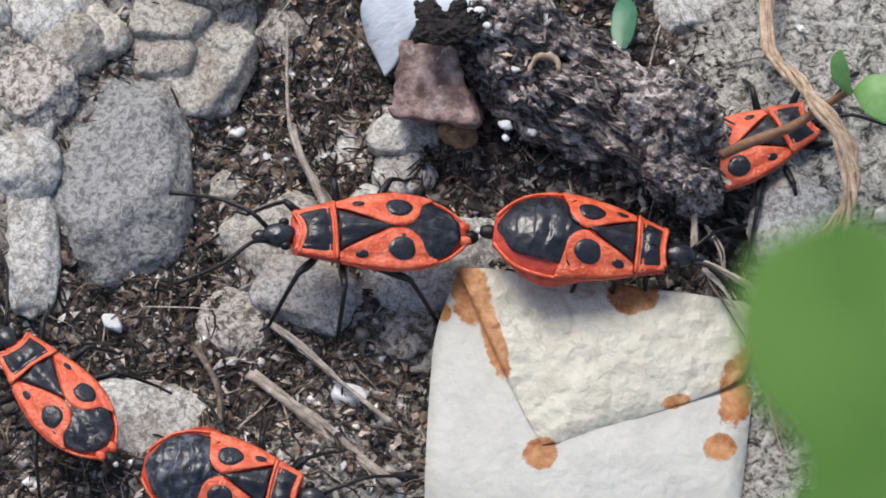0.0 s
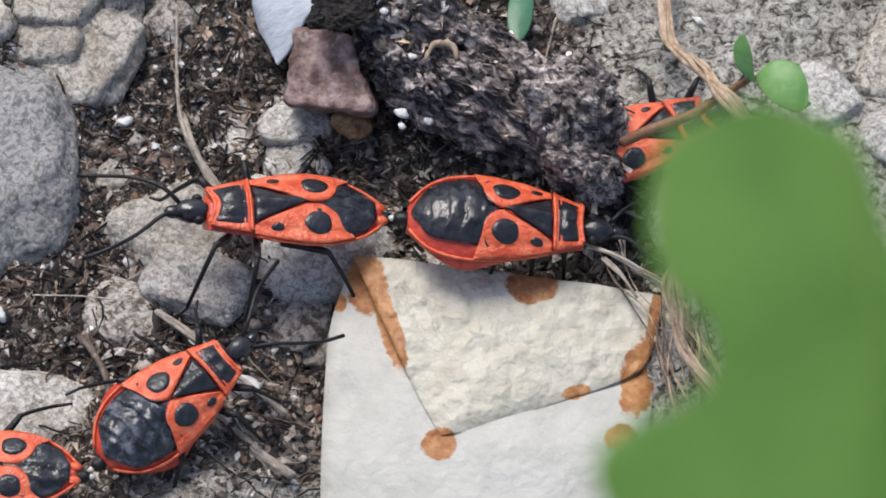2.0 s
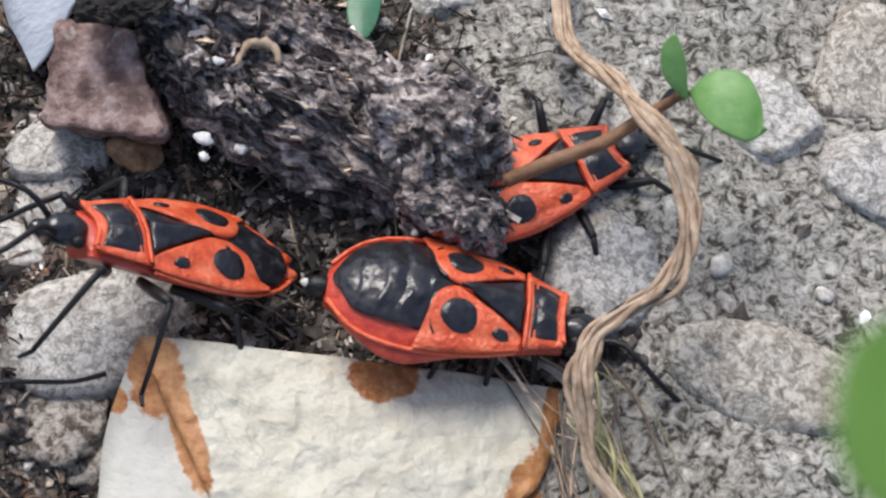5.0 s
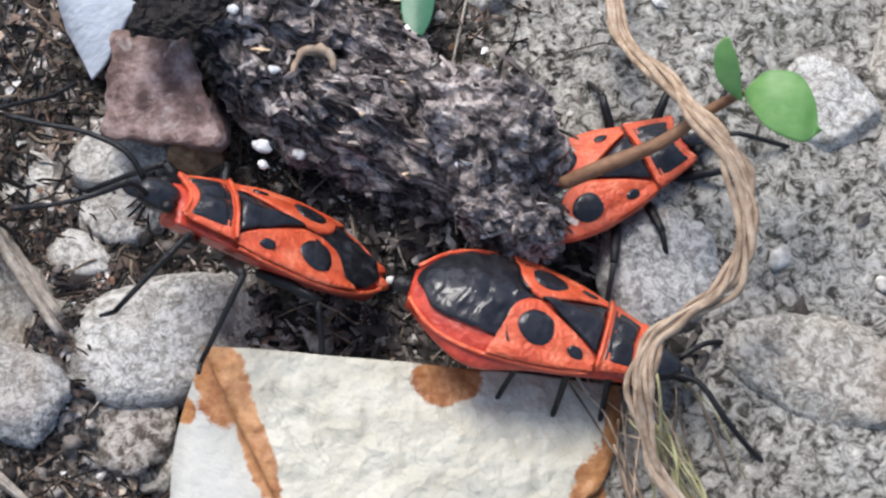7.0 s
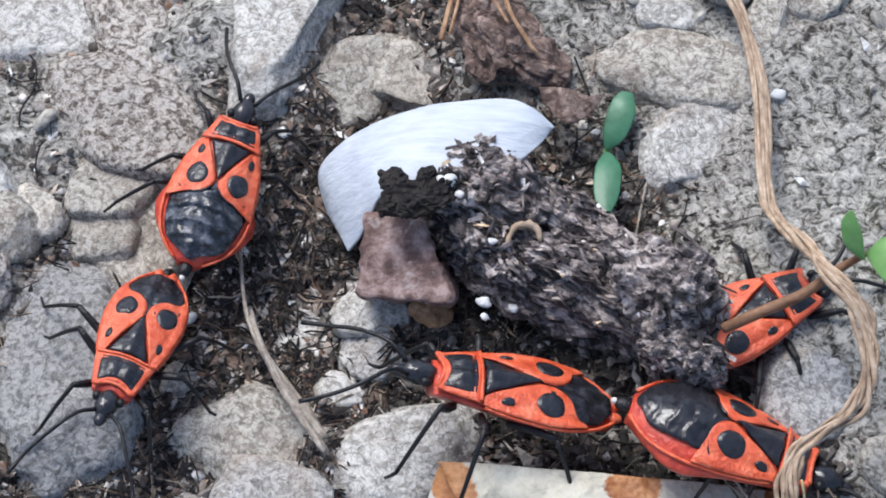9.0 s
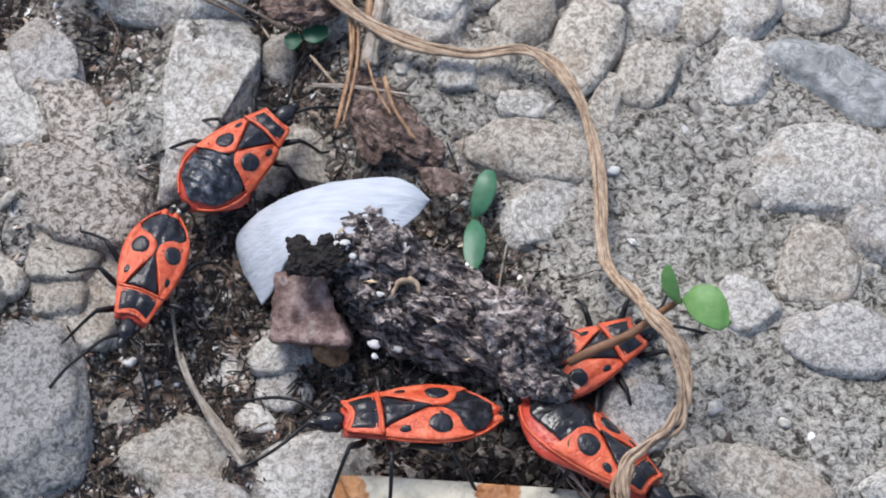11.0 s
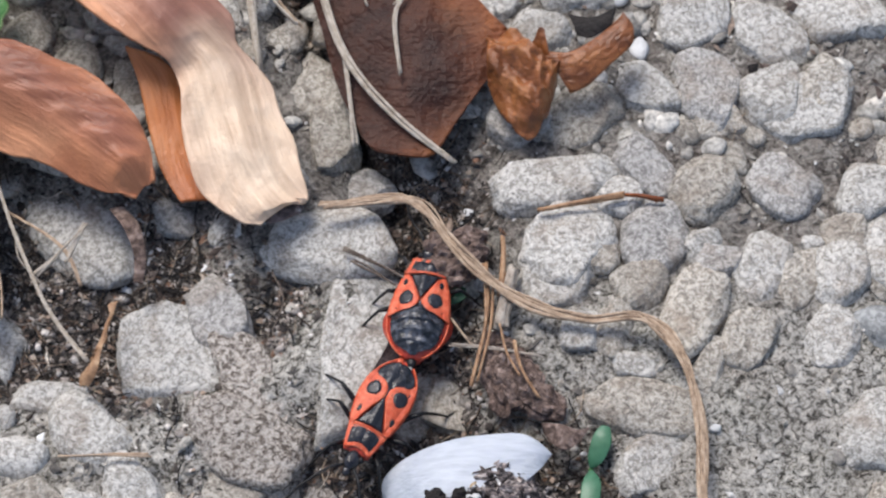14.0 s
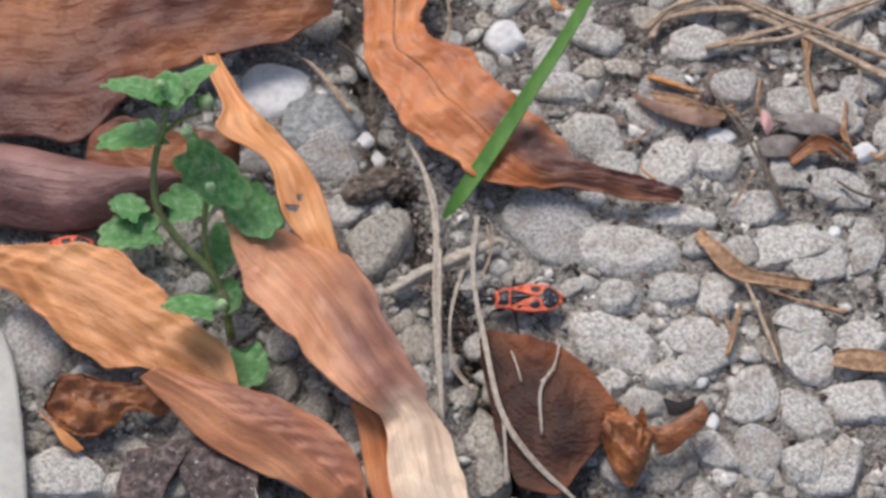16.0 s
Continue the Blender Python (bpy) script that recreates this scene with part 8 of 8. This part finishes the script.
    rows = [(0, -24.26, -20.88, -1, 5.23, -0.37, 136.17), (0.5, -24.32, -22.66, -1, 0.02, -0.56, 146.64), (1, -23.81, -22.79, -1, -2.49, -0.16, 165.52), (1.5, -23.01, -23.99, -1, -1.98, -0.15, 181.57), (2, -21.58, -24.35, -1, -0.26, 0.02, 180.9), (8, -22.46, -11.73, -1, -13.4, -4.5, 254.7), (8.5, -21.45, -10.54, -1, -11.2, -11.9, 255.7), (9, -20.56, -8.64, -1, -9.7, -15.8, 257.3), (9.2, -19.79, -7.61, -1, -12.9, -15, 262.2), (11.3, -17.62, -0.92, -1, -13.5, -3.6, 255.5), (11.5, -17.15, 0.11, -1, -13.3, -4.1, 255.5), (12, -16.36, 0.71, -1, -15.5, -4.1, 254.1), (12.5, -16.32, 1.72, -1, -13.4, -3.5, 247.1), (13, -15.68, 3.23, -1, -15.3, -3.6, 245.9), (13.5, -15.17, 3.87, -1, -12.1, -3.2, 246.5), (14, -14.21, 4.3, -1, -9.6, -2.7, 247.5), (14.5, -14.31, 4.6, -1, -9.6, -2.7, 249), (16, -14.31, 4.6, -1, -9.6, -2.7, 249)]
    walk(male_b, [(t, placed(x, y, z, rx, ry, rz)) for t, x, y, z, rx, ry, rz in rows])
    rows = [(0, -16.74, -23.75, -1, 7.6, 0.6, -7.5), (0.5, -16.59, -22.88, -1, 8.7, -2, 21.4), (1, -16.4, -21.11, -1, 6.6, -3.4, 39.1), (1.5, -15.68, -20.81, -1, 9.4, -2.5, 41.5), (2, -15.14, -20.74, -1, 12.6, -3.6, 45.8), (2.5, -15.36, -20.51, -1, 17.4, -4, 48.9), (3, -15.53, -20.12, -1, 22.5, -3.3, 52.2), (3.5, -14.82, -21.18, -1, 6.7, 0.1, 40.7), (8, -18.77, -5.19, -1, 9.28, 0.12, 66.3), (8.5, -18.36, -3.46, -1, 9.2, -1.2, 68.2), (9, -18.03, -1.46, -1, 12.7, -3.9, 75.1), (9.2, -17.76, -0.46, -1, 14.4, -1.5, 76.8), (11.3, -13.5, 5.2, -1, 7.4, 0.1, 47.1), (11.5, -13.18, 6.04, -1, 3.8, 0.9, 49.6), (12, -12.64, 7.09, -1, 5.9, -0.4, 58.6), (12.5, -12.55, 8.25, -1, 9, -2.1, 64.4), (13, -12.63, 9.67, -1, 9.5, -1.3, 73.9), (13.5, -12.19, 10.39, -1, 8.3, -0.5, 72.2), (14, -12.05, 10.91, -1, 2.4, 0.2, 84.7), (14.5, -12.15, 11.33, -1, 4.7, -0.6, 83.8), (15, -11.8, 13.04, -1, 0.8, 3.7, 96), (16, -11.8, 13.04, -1, 0.8, 3.7, 96)]
    walk(female_b, [(t, placed(x, y, z, rx, ry, rz)) for t, x, y, z, rx, ry, rz in rows])
    rows = [(0, 3.98, -6.79, -1.2, 0.91, -0.73, 29.97), (1, 3.81, -6.77, -1.2, 4.42, 0.37, 29.02), (4.2, 3.67, -7.21, -1.2, 2.81, -0.49, 28.15), (7, 4.08, -7.16, -1.2, 1.17, -1.29, 28.72), (8.5, 3.75, -6.96, -1.2, 1.01, -0.16, 31.75), (9.2, 3.67, -6.98, -1.2, 0.96, 0.35, 30.15), (13, 3.52, -7.48, -1.2, -0.03, 0.15, 30.45), (16, 3.52, -7.48, -1.2, -0.03, 0.15, 30.45)]
    walk(bug_c, [(t, placed(x, y, z, rx, ry, rz)) for t, x, y, z, rx, ry, rz in rows])
    rows = [(0, -13.95, 40.67, 0, -3.16, -0.38, -174.45), (14.5, -13.95, 40.67, 0, -3.16, -0.38, -174.45), (15, -13.76, 40.38, 0, -2.85, -0.27, -178.06), (15.5, -16.73, 40.35, 0, -0.62, -0.27, -172.32), (16, -16.97, 40.37, 0, -0.6, -0.34, -174.09)]
    walk(bug_d, [(t, placed(x, y, z, rx, ry, rz)) for t, x, y, z, rx, ry, rz in rows])
    rows = [(0, -35.09, 52.74, 0, -0.72, 1.84, -79), (15, -35.09, 52.74, 0, -0.72, 1.84, -79), (15.5, -34.29, 49.16, 0, -3.69, 0.76, -123.29), (16, -38.42, 43.13, 0, 0, 0, -133.29)]
    walk(bug_e, [(t, placed(x, y, z, rx, ry, rz)) for t, x, y, z, rx, ry, rz in rows])
    rows = [(0, -0.01, -55.1, 84.45), (0.5, -0.27, -55.72, 84.1), (1, -0.56, -55.84, 84.34), (1.5, -0.91, -56.05, 83.36), (2, -2.38, -57.09, 81.19), (2.5, -2.71, -53.35, 73.29), (3, -2.68, -47.98, 64.71), (3.5, -2.54, -45.7, 60.28), (4, -1.34, -42.38, 57.82), (4.2, -0.88, -42.03, 58.03), (6.3, -1.93, -38.95, 55.1), (6.5, -2.18, -37.15, 55.8), (7, -0.25, -38, 59.6), (7.5, -0.11, -40.14, 64.37), (8, 0.2, -43.03, 69.27), (9.2, 40, -40, 60), (16, 40, -40, 60)]
    walk(near_leaf, [(t, pose(x / 1000, y / 1000, z / 1000, 24, -3, 0)) for t, x, y, z in rows])

    def stride(legs, spans):
        """Swings the legs in two sets of three while the bug walks; spans: (start, end, swing in degrees)."""
        for k, leg in enumerate(legs):
            hip = leg.location.copy()
            rows, sign = [], (1 if k % 2 == (k // 2) % 2 else -1)
            rows.append((0.0, 0.0))
            for start, end, swing in spans:
                t = start
                while t < end:
                    rows.append((round(t + 0.1, 2), sign * swing * math.sin(2 * math.pi * (t - start) / 0.8)))
                    t += 0.2
            rows.append((16.0, 0.0))
            walk(leg, [(t, Matrix.Translation(hip) @ pose(0, 0, 0, 0, 0, a)) for t, a in rows])

    stride(legs_mb, [(0.0, 2.0, 14), (3.6, 9.2, 14), (9.3, 14.0, 9)])
    stride(legs_fb, [(0.0, 2.0, 14), (3.6, 9.2, 14), (9.3, 14.0, 9)])
    stride(legs_ma, [(1.0, 4.2, 7), (7.0, 9.0, 6)])
    stride(legs_d, [(14.4, 15.4, 14)])
    stride(legs_e, [(14.5, 15.8, 16)])


motions()
